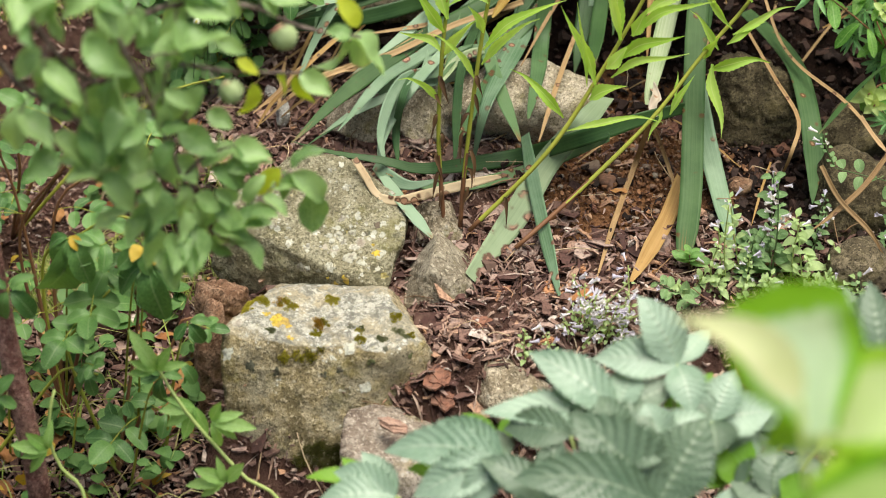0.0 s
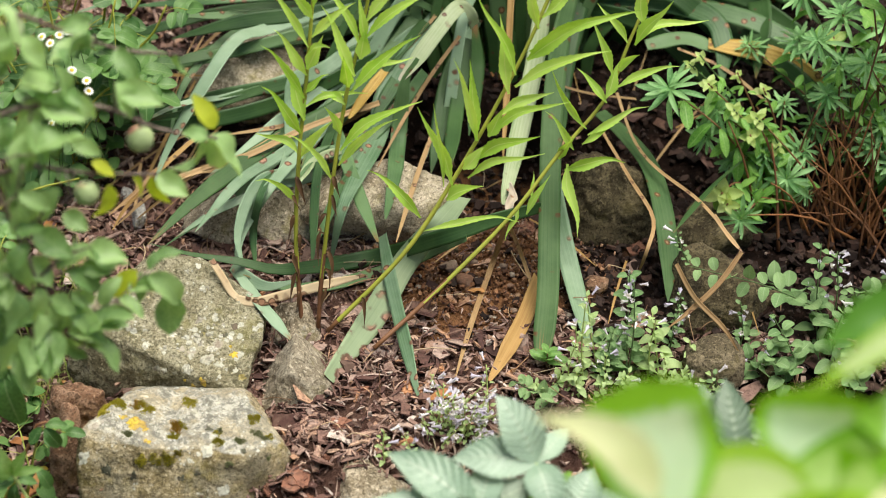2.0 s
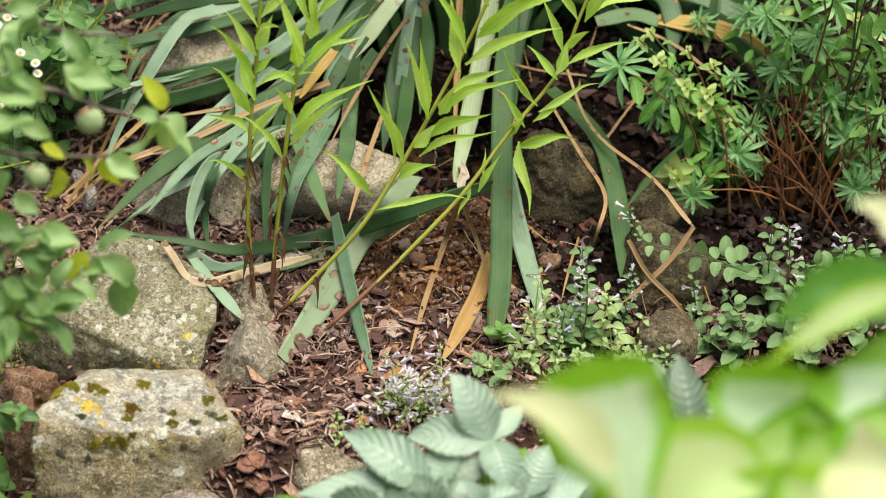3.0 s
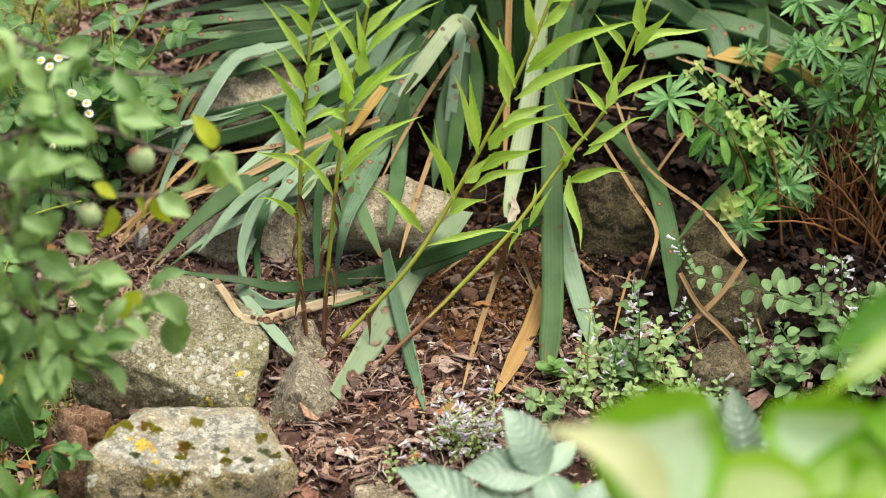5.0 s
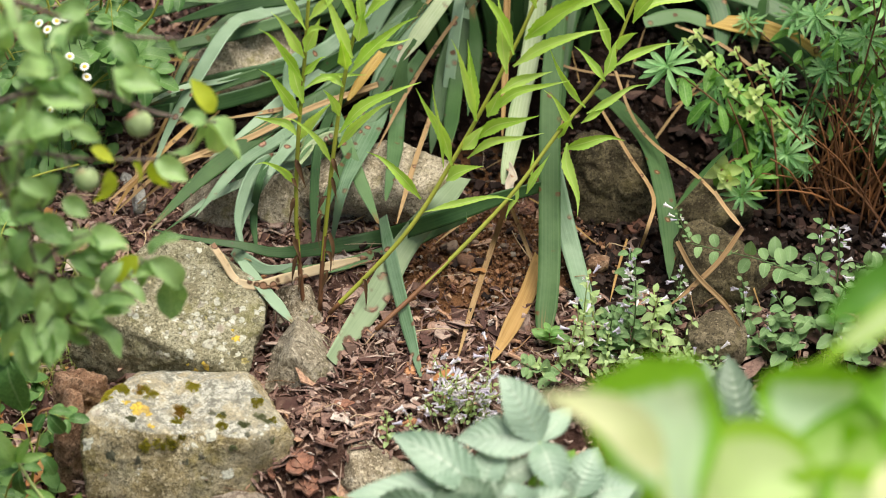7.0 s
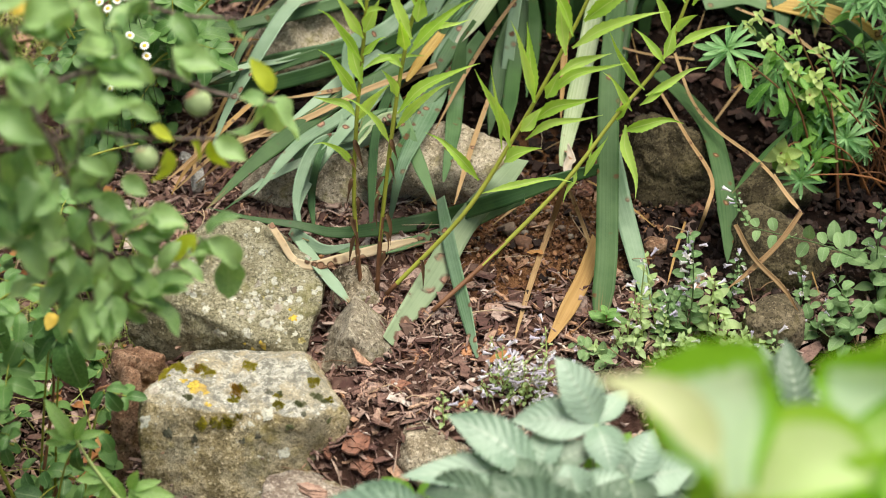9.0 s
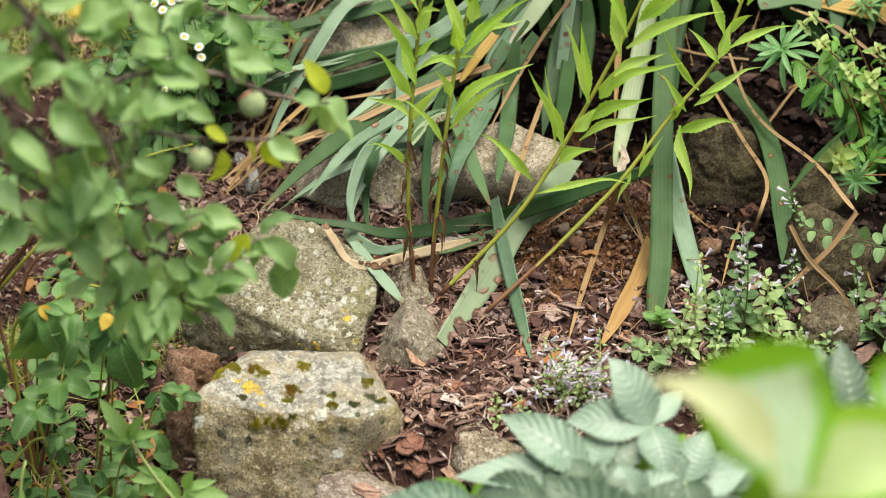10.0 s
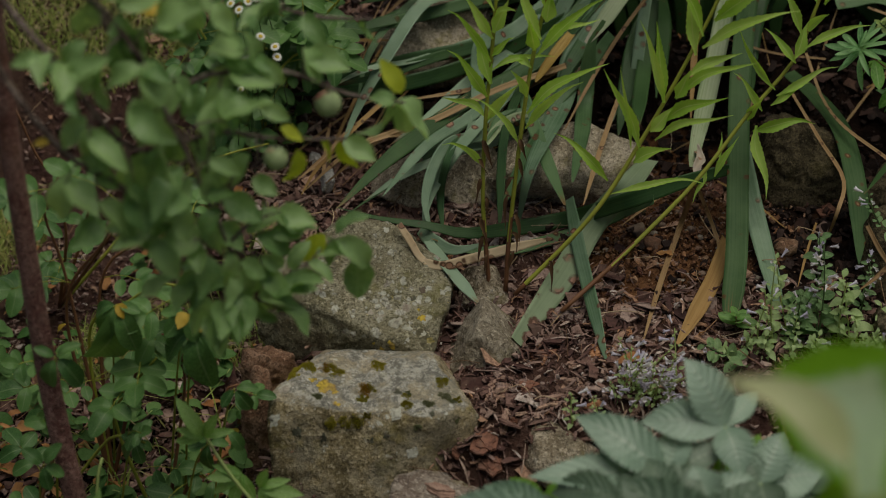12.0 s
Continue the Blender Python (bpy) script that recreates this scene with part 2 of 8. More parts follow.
PALE_STONE = stone_material("pale_sandstone", (0.43, 0.36, 0.255), (0.58, 0.50, 0.385), (0.24, 0.19, 0.125), stain=0.5)
RUSTY_STONE = stone_material("rusty_stone", (0.23, 0.125, 0.075), (0.33, 0.21, 0.14), (0.11, 0.06, 0.035))
BARK_CHIP = island_material("bark_chip", [(0.0, (0.05, 0.025, 0.022)), (0.25, (0.105, 0.05, 0.042)), (0.45, (0.20, 0.112, 0.09)), (0.65, (0.30, 0.195, 0.162)), (0.82, (0.42, 0.31, 0.265)), (0.92, (0.44, 0.24, 0.14)), (1.0, (0.58, 0.50, 0.45))], strength=0.5)
# dark crumbs, coloured near black for the shade beneath the plants
SHADED_CRUMB = island_material("shaded_soil", [(0.0, (0.008, 0.005, 0.004)), (0.6, (0.020, 0.010, 0.008)), (0.9, (0.045, 0.021, 0.015)), (1.0, (0.10, 0.05, 0.035))], strength=0.6, dust=0.08)
CLAY_CRUMB = island_material("clay_crumb", [(0.0, (0.085, 0.036, 0.018)), (0.5, (0.20, 0.092, 0.045)), (0.85, (0.31, 0.155, 0.078)), (1.0, (0.40, 0.25, 0.155))], strength=0.4, dust=0.1)
PEBBLE = island_material("pebble", [(0.0, (0.20, 0.15, 0.115)), (0.4, (0.17, 0.088, 0.055)), (0.7, (0.27, 0.225, 0.18)), (1.0, (0.38, 0.33, 0.27))], strength=0.4, by_object=1.0)
STRAW = leaf_material("straw", (0.20, 0.105, 0.04), (0.43, 0.28, 0.135), glow=0.15, rough=0.6, veins=0.7, spots=(0.12, 0.06, 0.03), spot_size=45.0, spot_at=(0.24, 0.16), vary=0.9)
SPOTTED = leaf_material("spotted_dry_leaf", (0.46, 0.30, 0.15), (0.66, 0.52, 0.34), glow=0.15, rough=0.6, veins=0.4, spots=(0.10, 0.045, 0.02), spot_size=85.0, spot_at=(0.56, 0.42), vary=0.6)
RUST_LEAF = leaf_material("rust_leaf", (0.27, 0.145, 0.045), (0.43, 0.265, 0.095), glow=0.12, rough=0.6, veins=0.6, spots=(0.12, 0.07, 0.03), spot_size=50.0)
YELLOW_IRIS = leaf_material("yellow_iris_leaf", (0.42, 0.24, 0.05), (0.68, 0.48, 0.14), glow=0.3, rough=0.55, veins=0.8, spots=(0.20, 0.09, 0.03), spot_size=40.0, spot_at=(0.24, 0.16))
IRIS = leaf_material("iris_leaf", (0.032, 0.092, 0.030), (0.14, 0.24, 0.105), glow=0.18, rough=0.42, spots=(0.12, 0.055, 0.022), spot_size=46.0, spot_at=(0.27, 0.19), veins=0.3, sheen=0.32, vary=0.9, tip=(0.24, 0.14, 0.06))
IRIS_TORN = leaf_material("torn_iris_leaf", (0.17, 0.25, 0.13), (0.30, 0.38, 0.23), glow=0.2, rough=0.55, spots=(0.13, 0.065, 0.04), spot_size=30.0, spot_at=(0.39, 0.31), veins=0.5)
IRIS_PALE = leaf_material("iris_leaf_pale", (0.10, 0.195, 0.095), (0.29, 0.41, 0.275), glow=0.2, rough=0.4, spots=(0.15, 0.07, 0.04), spot_size=46.0, spot_at=(0.26, 0.18), veins=0.3, vary=0.9, sheen=0.4, tip=(0.24, 0.14, 0.06))
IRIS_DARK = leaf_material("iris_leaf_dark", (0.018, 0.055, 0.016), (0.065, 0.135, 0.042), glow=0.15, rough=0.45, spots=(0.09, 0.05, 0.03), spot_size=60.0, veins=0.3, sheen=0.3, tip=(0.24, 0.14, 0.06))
IRIS_MID = leaf_material("iris_leaf_mid", (0.035, 0.085, 0.028), (0.105, 0.18, 0.072), glow=0.15, rough=0.55, spots=(0.12, 0.06, 0.025), spot_size=45.0, spot_at=(0.26, 0.18), veins=0.3, sheen=0.18, tip=(0.24, 0.14, 0.06))
IRIS_CREAM = leaf_material("iris_leaf_cream", (0.24, 0.34, 0.15), (0.52, 0.58, 0.38), glow=0.2, rough=0.55, spots=(0.16, 0.09, 0.06), spot_size=55.0, spot_at=(0.26, 0.16), veins=0.5, tip=(0.62, 0.56, 0.44))
GOLDENROD = leaf_material("goldenrod_leaf", (0.38, 0.65, 0.065), (0.66, 0.89, 0.21), glow=0.48, rough=0.42, veins=0.1, mid=(0.78, 0.88, 0.36), sheen=0.5, vary=0.6)
STEM_GREEN = leaf_material("goldenrod_stem", (0.24, 0.26, 0.03), (0.38, 0.40, 0.06), glow=0.0, rough=0.55)
STEM_BROWN = leaf_material("brown_stem", (0.13, 0.055, 0.025), (0.24, 0.11, 0.05), glow=0.0, rough=0.6)
WITHERED = leaf_material("withered_leaf", (0.07, 0.035, 0.018), (0.20, 0.11, 0.05), glow=0.1, rough=0.7)
MOSS = leaf_material("moss", (0.34, 0.31, 0.03), (0.64, 0.56, 0.08), glow=0.4, rough=0.95, sheen=0.1)

LITTER = island_material("litter", [(0.0, (0.12, 0.06, 0.03)), (0.4, (0.30, 0.17, 0.09)), (0.7, (0.45, 0.31, 0.18)), (1.0, (0.58, 0.46, 0.32))], strength=0.2)
SPURGE = leaf_material("spurge_leaf", (0.09, 0.29, 0.085), (0.36, 0.62, 0.27), glow=0.35, rough=0.5, mid=(0.42, 0.62, 0.34), vary=0.9)
SPURGE_LOW = leaf_material("spurge_lower_leaf", (0.08, 0.26, 0.035), (0.30, 0.56, 0.12), glow=0.4, rough=0.5, mid=(0.40, 0.58, 0.22), vary=0.7)
BRACT = leaf_material("spurge_bract", (0.42, 0.58, 0.13), (0.68, 0.79, 0.36), glow=0.42, rough=0.5, vary=0.6)
CALAMINT = leaf_material("calamint_leaf", (0.11, 0.23, 0.085), (0.28, 0.42, 0.19), glow=0.3, rough=0.65, mid=(0.36, 0.47, 0.27), vary=0.7, side=-0.45, sheen=0.25)
CALAMINT_PALE = leaf_material("calamint_young_leaf", (0.30, 0.44, 0.16), (0.52, 0.66, 0.33), glow=0.4, rough=0.6, vary=0.6)
PETAL = leaf_material("lilac_petal", (0.60, 0.54, 0.80), (0.90, 0.87, 0.95), glow=0.3, rough=0.6, vary=0.8)
WHITE_PETAL = leaf_material("white_petal", (0.80, 0.80, 0.78), (0.88, 0.88, 0.86), glow=0.25, rough=0.6)
YELLOW = leaf_material("flower_disc", (0.60, 0.42, 0.04), (0.72, 0.55, 0.08), glow=0.0, rough=0.8)
GREY_LEAF = leaf_material("grey_green_leaf", (0.14, 0.25, 0.16), (0.37, 0.50, 0.38), glow=0.2, rough=0.4, veins=0.15, vary=0.75, sheen=0.65, mid=(0.40, 0.49, 0.38), side=-0.35)
GREEN_LEAF = leaf_material("fresh_green_leaf", (0.12, 0.30, 0.02), (0.24, 0.46, 0.05), glow=0.4, rough=0.5, vary=0.6)
VARIEGATED = leaf_material("variegated_leaf", (0.54, 0.75, 0.48), (0.70, 0.85, 0.62), glow=0.5, rough=0.5, edge=(0.25, 0.53, 0.03), vary=0.4)
CREAM_LEAF = leaf_material("cream_leaf", (0.58, 0.61, 0.32), (0.70, 0.71, 0.46), glow=0.35, rough=0.5, vary=0.4)
LIME_LEAF = leaf_material("lime_leaf", (0.36, 0.56, 0.14), (0.52, 0.70, 0.24), glow=0.45, rough=0.5, edge=(0.17, 0.40, 0.01), vary=0.4)
STRIPED_LEAF = leaf_material("striped_leaf", (0.46, 0.63, 0.22), (0.62, 0.74, 0.36), glow=0.45, rough=0.5, edge=(0.32, 0.56, 0.03), vary=0.4)
FRUIT_LEAF = leaf_material("fruit_tree_leaf", (0.11, 0.25, 0.07), (0.40, 0.60, 0.24), glow=0.42, rough=0.36, sheen=0.5, mid=(0.36, 0.52, 0.23), vary=1.0, side=-0.35)
FRUIT_LEAF_YELLOW = leaf_material("turning_leaf", (0.34, 0.50, 0.03), (0.60, 0.64, 0.06), glow=0.45, rough=0.5, spots=(0.30, 0.13, 0.04), spot_size=45.0, vary=0.7)
ROSE_LEAF = leaf_material("rose_leaf", (0.03, 0.102, 0.022), (0.138, 0.275, 0.075), glow=0.25, rough=0.42, mid=(0.24, 0.36, 0.16), vary=1.0, side=-0.3, sheen=0.4)
COVER_LEAF = leaf_material("ground_cover_leaf", (0.035, 0.115, 0.022), (0.15, 0.28, 0.085), glow=0.3, rough=0.6, vary=0.9, sheen=0.25)
VINE = leaf_material("vine_stem", (0.34, 0.44, 0.12), (0.46, 0.55, 0.20), glow=0.1, rough=0.6)
VINE_LEAF = leaf_material("vine_leaf", (0.22, 0.45, 0.09), (0.42, 0.64, 0.22), glow=0.45, rough=0.45, vary=0.6, side=-0.3, mid=(0.5, 0.68, 0.3))
TWIG_BARK = stone_material("twig_bark", (0.24, 0.105, 0.085), (0.38, 0.22, 0.18), (0.12, 0.05, 0.04))
GREY_BARK = stone_material("grey_bark", (0.17, 0.12, 0.10), (0.28, 0.22, 0.19), (0.09, 0.06, 0.05))
DEAD_STEM = leaf_material("dead_stem", (0.06, 0.024, 0.01), (0.25, 0.10, 0.035), glow=0.0, rough=0.7, vary=0.9)
FRUIT = leaf_material("unripe_fruit", (0.30, 0.42, 0.16), (0.50, 0.56, 0.32), glow=0.0, rough=0.45, spots=(0.46, 0.16, 0.10), spot_size=22.0, spot_at=(0.50, 0.34))
GRASS = island_material("grass_blade", [(0.0, (0.13, 0.20, 0.03)), (0.45, (0.26, 0.32, 0.07)), (0.75, (0.40, 0.40, 0.12)), (1.0, (0.50, 0.42, 0.22))], strength=0.1, dust=0.0)
FALLEN = leaf_material("fallen_leaf", (0.26, 0.09, 0.03), (0.50, 0.25, 0.09), glow=0.2, rough=0.7, spots=(0.12, 0.05, 0.02), vary=0.9)
FALLEN_YELLOW = leaf_material("fallen_yellow_leaf", (0.52, 0.33, 0.03), (0.64, 0.46, 0.07), glow=0.3, rough=0.6, spots=(0.28, 0.12, 0.04), spot_size=70.0, vary=0.6)
WHITE_CRUST = island_material("white_lichen", [(0.0, (0.38, 0.37, 0.29)), (1.0, (0.60, 0.59, 0.50))], strength=0.45, by_object=1.0)
YELLOW_CRUST = island_material("yellow_lichen", [(0.0, (0.50, 0.34, 0.04)), (1.0, (0.62, 0.46, 0.07))], strength=0.5)
DARK_CRUST = island_material("dark_lichen", [(0.0, (0.07, 0.075, 0.05)), (1.0, (0.11, 0.11, 0.075))], strength=0.3)

# ---- tools for building ----
FACE = Vector((0, -0.80, 0.60))


def mesh_from(name, verts, faces, mats, uvs=None, smooth=True):
    me = bpy.data.meshes.new(name)
    me.from_pydata([tuple(v) for v in verts], [], faces)
    if uvs is not None:
        layer = me.uv_layers.new(name="UVMap")
        index = np.empty(len(me.loops), dtype=np.int32)
        me.loops.foreach_get("vertex_index", index)
        layer.data.foreach_set("uv", np.asarray(uvs, dtype=np.float32)[index].ravel())
    for mat in mats if isinstance(mats, (list, tuple)) else [mats]:
        me.materials.append(mat)
    if smooth:
        me.polygons.foreach_set("use_smooth", [True] * len(me.polygons))
    me.update()
    return me


def thing(name, base, label, category, group="", kind=""):
    ob = new(name)
    ob.location = base
    ob.empty_display_size = 0.05
    return tagged(ob, label, category, group, kind)


def part(name, data, parent, label=""):
    """A mesh given in world coordinates, as a part of a thing or of another part."""
    ob = new(name, data)
    ob.parent = parent
    base = Vector(parent.location)
    if parent.parent is not None:
        base = base + parent.parent.location
    ob.location = -base
    return tagged(ob, label)


def spline(points, n):
    """n + 1 points evenly spread along a smooth line through the given ones."""
    p = [Vector(q) for q in points]
    if len(p) == 2:
        p = [p[0], (p[0] + p[1]) / 2, p[1]]
    p = [2 * p[0] - p[1], *p, 2 * p[-1] - p[-2]]
    dense = []
    for i in range(1, len(p) - 2):
        a, b, c, d = p[i - 1], p[i], p[i + 1], p[i + 2]
        for k in range(12):
            t = k / 12
            dense.append(0.5 * (2 * b + (c - a) * t + (2 * a - 5 * b + 4 * c - d) * t * t + (3 * b - a - 3 * c + d) * t**3))
    dense.append(p[-2])
    lengths = [0.0]
    for a, b in zip(dense, dense[1:]):
        lengths.append(lengths[-1] + (b - a).length)
    out, j = [], 0
    for k in range(n + 1):
        s = lengths[-1] * k / n
        while j < len(dense) - 2 and lengths[j + 1] < s:
            j += 1
        span = max(1e-9, lengths[j + 1] - lengths[j])
        out.append(dense[j].lerp(dense[j + 1], min(1.0, (s - lengths[j]) / span)))
    return out


class Bag:
    """Gathers vertices, faces and their coordinates on the leaf."""

    def __init__(self):
        self.v, self.f, self.uv = [], [], []

    def add(self, verts, faces, uvs):
        k = len(self.v)
        self.v += verts
        self.uv += uvs
        self.f += [tuple(i + k for i in f) for f in faces]

    def mesh(self, name, mat, smooth=True):
        return mesh_from(name, self.v, self.f, mat, self.uv, smooth)


def ribbon(points, profile, n=14, across=4, fold=0.12, thick=0.0, facing=FACE, twist=(0.0, 0.0), ripple=0.0, teeth=0.0, pleat=0.0, rnd=random):
    """A leaf along a line. profile(s) is its half width; fold lifts its edges; thick closes it to a body; pleat makes side veins."""
    line = spline(points, n)
    verts, uvs, faces = [], [], []
    m = across + 1
    phase = rnd.random() * 6
    facing = Vector(facing).normalized()
    for i, p in enumerate(line):
        s = i / n
        t = (line[min(n, i + 1)] - line[max(0, i - 1)]).normalized()
        side = t.cross(facing)
        if side.length < 1e-3:
            side = Vector((1, 0, 0))
        side.normalize()
        up = side.cross(t).normalized()
        turn = Matrix.Rotation(twist[0] + (twist[1] - twist[0]) * s, 3, t)
        side, up = turn @ side, turn @ up
        w = profile(s)
        if teeth and i % 2:
            w *= 1 - teeth
        for j in range(m):
            a = 2 * j / across - 1
            z = fold * w * a * a + ripple * w * math.sin(phase + 9 * s + (2 if a > 0 else 0)) * abs(a)
            if pleat:
                z += pleat * math.sin((s - abs(a) * 0.22) * 62) * min(1, abs(a) * 4) * min(1.0, w * 40)
            verts.append(p + side * (a * w) + up * z)
            uvs.append((0.5 + a * 0.5, s))
    for i in range(n):
        for j in range(across):
            k = i * m + j
            faces.append((k, k + 1, k + m + 1, k + m))
    if thick:
        k0 = len(verts)
        for i in range(n + 1):
            for j in range(m):
                v = verts[i * m + j]
                nrm = facing
                a = 2 * j / across - 1
                verts.append(v - nrm * thick * (1 - a * a) - nrm * 0.0002)
                uvs.append(uvs[i * m + j])
        for i in range(n):
            for j in range(across):
                k = k0 + i * m + j
                faces.append((k, k + m, k + m + 1, k + 1))
            a, b = i * m, i * m + m
            faces.append((a, b, k0 + b, k0 + a))
            a, b = i * m + across, i * m + m + across
            faces.append((b, a, k0 + a, k0 + b))
    return verts, faces, uvs


def tube(points, r0, r1, n=12, sides=7, knots=0.0, rnd=random):
    line = spline(points, n)
    verts, uvs, faces = [], [], []
    for i, p in enumerate(line):
        s = i / n
        t = (line[min(n, i + 1)] - line[max(0, i - 1)]).normalized()
        a = t.cross(Vector((0.3, 1, 0.2))).normalized()
        b = t.cross(a)
        r = (r0 + (r1 - r0) * s) * (1 + knots * (rnd.random() - 0.5))
        for j in range(sides):
            ang = 2 * math.pi * j / sides
            verts.append(p + a * (r * math.cos(ang)) + b * (r * math.sin(ang)))
            uvs.append((j / sides, s))
    for i in range(n):
        for j in range(sides):
            k, q = i * sides + j, i * sides + (j + 1) % sides
            faces.append((k, q, q + sides, k + sides))
    faces.append(tuple(range(sides))[::-1])
    faces.append(tuple(range(n * sides, n * sides + sides)))
    return verts, faces, uvs


def smooth_step(a, b, x):
    k = min(1.0, max(0.0, (x - a) / (b - a)))
    return k * k * (3 - 2 * k)


def ground_height(x, y):
    """A bed that climbs away from the viewer, with a low bank in front and to one side, and a step up at its back."""
    z = 0.10 + 0.2 * min(1.6, max(-1.0, y - 2.64))
    z += 0.09 * smooth_step(2.98, 3.14, y + 0.05 * x)
    edge = -0.30 + 0.03 * smooth_step(2.3, 2.6, y) - 0.13 * smooth_step(2.68, 2.86, y)
    low = (1 - smooth_step(edge - 0.06, edge + 0.06, x)) * (1 - smooth_step(3.0, 3.4, y))
    low = max(low, 1 - smooth_step(2.30, 2.42, y - 0.25 * max(0.0, x)))
    hollow = math.exp(-(((x + 0.16) / 0.10) ** 2 + ((y - 2.56) / 0.075) ** 2))
    return z - 0.15 * low - 0.11 * hollow


def lie(x, y, up=0.0):
    return Vector((x, y, ground_height(x, y) + up))


SPHERES = {}


def sphere_dirs(level):
    if level not in SPHERES:
        bm = bmesh.new()
        bmesh.ops.create_icosphere(bm, subdivisions=level, radius=1)
        SPHERES[level] = ([v.co.normalized() for v in bm.verts], [tuple(v.index for v in f.verts) for f in bm.faces])
        bm.free()
    return SPHERES[level]


def stone(name, at, size, cuts, mat, label, seed=1, level=5, soft=26.0, rough=0.06, random_cuts=0, category="stone", group="stones in the bed"):
    """A stone: a rounded block cut by planes (normal, distance), its faces roughened."""
    rnd = random.Random(seed)
    cuts = [(Vector(nn).normalized(), dd) for nn, dd in cuts]
    r = min(size)
    for _ in range(random_cuts):
        nn = Vector((rnd.gauss(0, 1), rnd.gauss(0, 1), rnd.gauss(0, 0.8))).normalized()
        reach = Vector((nn.x * size[0], nn.y * size[1], nn.z * size[2])).length
        cuts.append((nn, reach * rnd.uniform(0.55, 0.84)))
    dirs, faces = sphere_dirs(level)
    shift = Vector((seed * 3.7, seed * 1.3, 0))
    verts = []
    for d in dirs:
        e = (abs(d.x / size[0]) ** 3.2 + abs(d.y / size[1]) ** 3.2 + abs(d.z / size[2]) ** 3.2) ** (-1 / 3.2)
        acc = (1 / e) ** soft
        for nn, dd in cuts:
            k = nn.dot(d)
            if k > 0.02:
                acc += (k / dd) ** soft
        q = d * acc ** (-1 / soft)
        w = noise.fractal(q * (1.3 / r) + shift, 1.0, 2.0, 3) * rough * r * 1.4
        w += noise.fractal(q * (5 / r) + shift, 0.9, 2.0, 4) * rough * r * 0.6
        if level > 5:
            w += noise.fractal(q * (24 / r) + shift, 0.8, 2.0, 2) * rough * r * 0.22
        w -= max(0.0, noise.noise(q * (2.6 / r) - shift) - 0.25) * rough * r * 1.6
        verts.append(q + d * w)
    ob = new(name, mesh_from(name, verts, faces, mat))
    ob.location = at
    return tagged(ob, label, category, group)

# ---- the ground ----
def build_ground():
    def axis(lo, hi, step_size):
        inner = list(np.arange(lo, hi + 1e-6, step_size))
        out = [0.05 * 1.5**k for k in range(1, 22)]
        return [lo - o for o in reversed(out)] + inner + [hi + o for o in out]

    xs, ys = axis(-1.1, 1.5, 0.014), axis(1.7, 4.2, 0.014)
    verts = []
    for y in ys:
        for x in xs:
            z = ground_height(x, y)
            if -1.2 < x < 1.6 and 1.6 < y < 4.3:
                z += 0.010 * noise.fractal(Vector((x * 9, y * 9, 0)), 1.0, 2.0, 3) + 0.004 * noise.noise(Vector((x * 60, y * 60, 3)))
            verts.append((x, y, z))
    w = len(xs)
    faces = [(j * w + i, j * w + i + 1, (j + 1) * w + i + 1, (j + 1) * w + i) for j in range(len(ys) - 1) for i in range(w - 1)]
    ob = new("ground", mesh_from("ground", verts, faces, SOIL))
    return tagged(ob, "reddish brown garden soil of a sloping rockery bed", "ground", kind="structure")


build_ground()


def chip_piece(rnd, at, length, wide, thick, tilt):
    """One flake of bark: a tapered, bent splinter with uneven ends."""
    turn = Euler((rnd.gauss(0, tilt), rnd.gauss(0, tilt), rnd.random() * 6.28)).to_matrix()
    verts = []
    bend = rnd.gauss(0, 0.12) * length
    for i, k in enumerate((-0.5, 0.0, 0.5)):
        w = wide * (1.0 if i == 1 else rnd.uniform(0.35, 0.95))
        off = rnd.gauss(0, 0.12) * wide
        for sy, sz in ((-1, -1), (1, -1), (1, 1), (-1, 1)):
            q = Vector((k * length * rnd.uniform(0.85, 1.1), sy * w * 0.5 + off, sz * thick * 0.5 * rnd.uniform(0.6, 1.3) + (bend if i == 1 else 0)))
            verts.append(at + turn @ q)
    faces = [(0, 1, 2, 3)[::-1], (8, 9, 10, 11)]
    for i in (0, 4):
        for j in range(4):
            a, b = i + j, i + (j + 1) % 4
            faces.append((a, b, b + 4, a + 4))
    uvs = [(y, x) for x in (0.0, 0.5, 1.0) for y in (0.0, 0.3, 0.6, 0.9)]
    return verts, faces, uvs


def bareness(x, y):
    """One on the patch of bare clay soil, falling off with a ragged edge."""
    q = math.hypot((x - 0.26) / 0.185, (y - 2.79) / 0.13) + 0.45 * noise.noise(Vector((x * 14, y * 14, 5)))
    return 1 - smooth_step(0.7, 1.25, q)


def shaded_bed(x, y):
    """One where dark soil is painted darker still for plant shade, with hardly any bark."""
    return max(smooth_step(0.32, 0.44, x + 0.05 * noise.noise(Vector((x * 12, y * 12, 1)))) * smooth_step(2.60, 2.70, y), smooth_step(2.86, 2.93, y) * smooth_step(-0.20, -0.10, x))


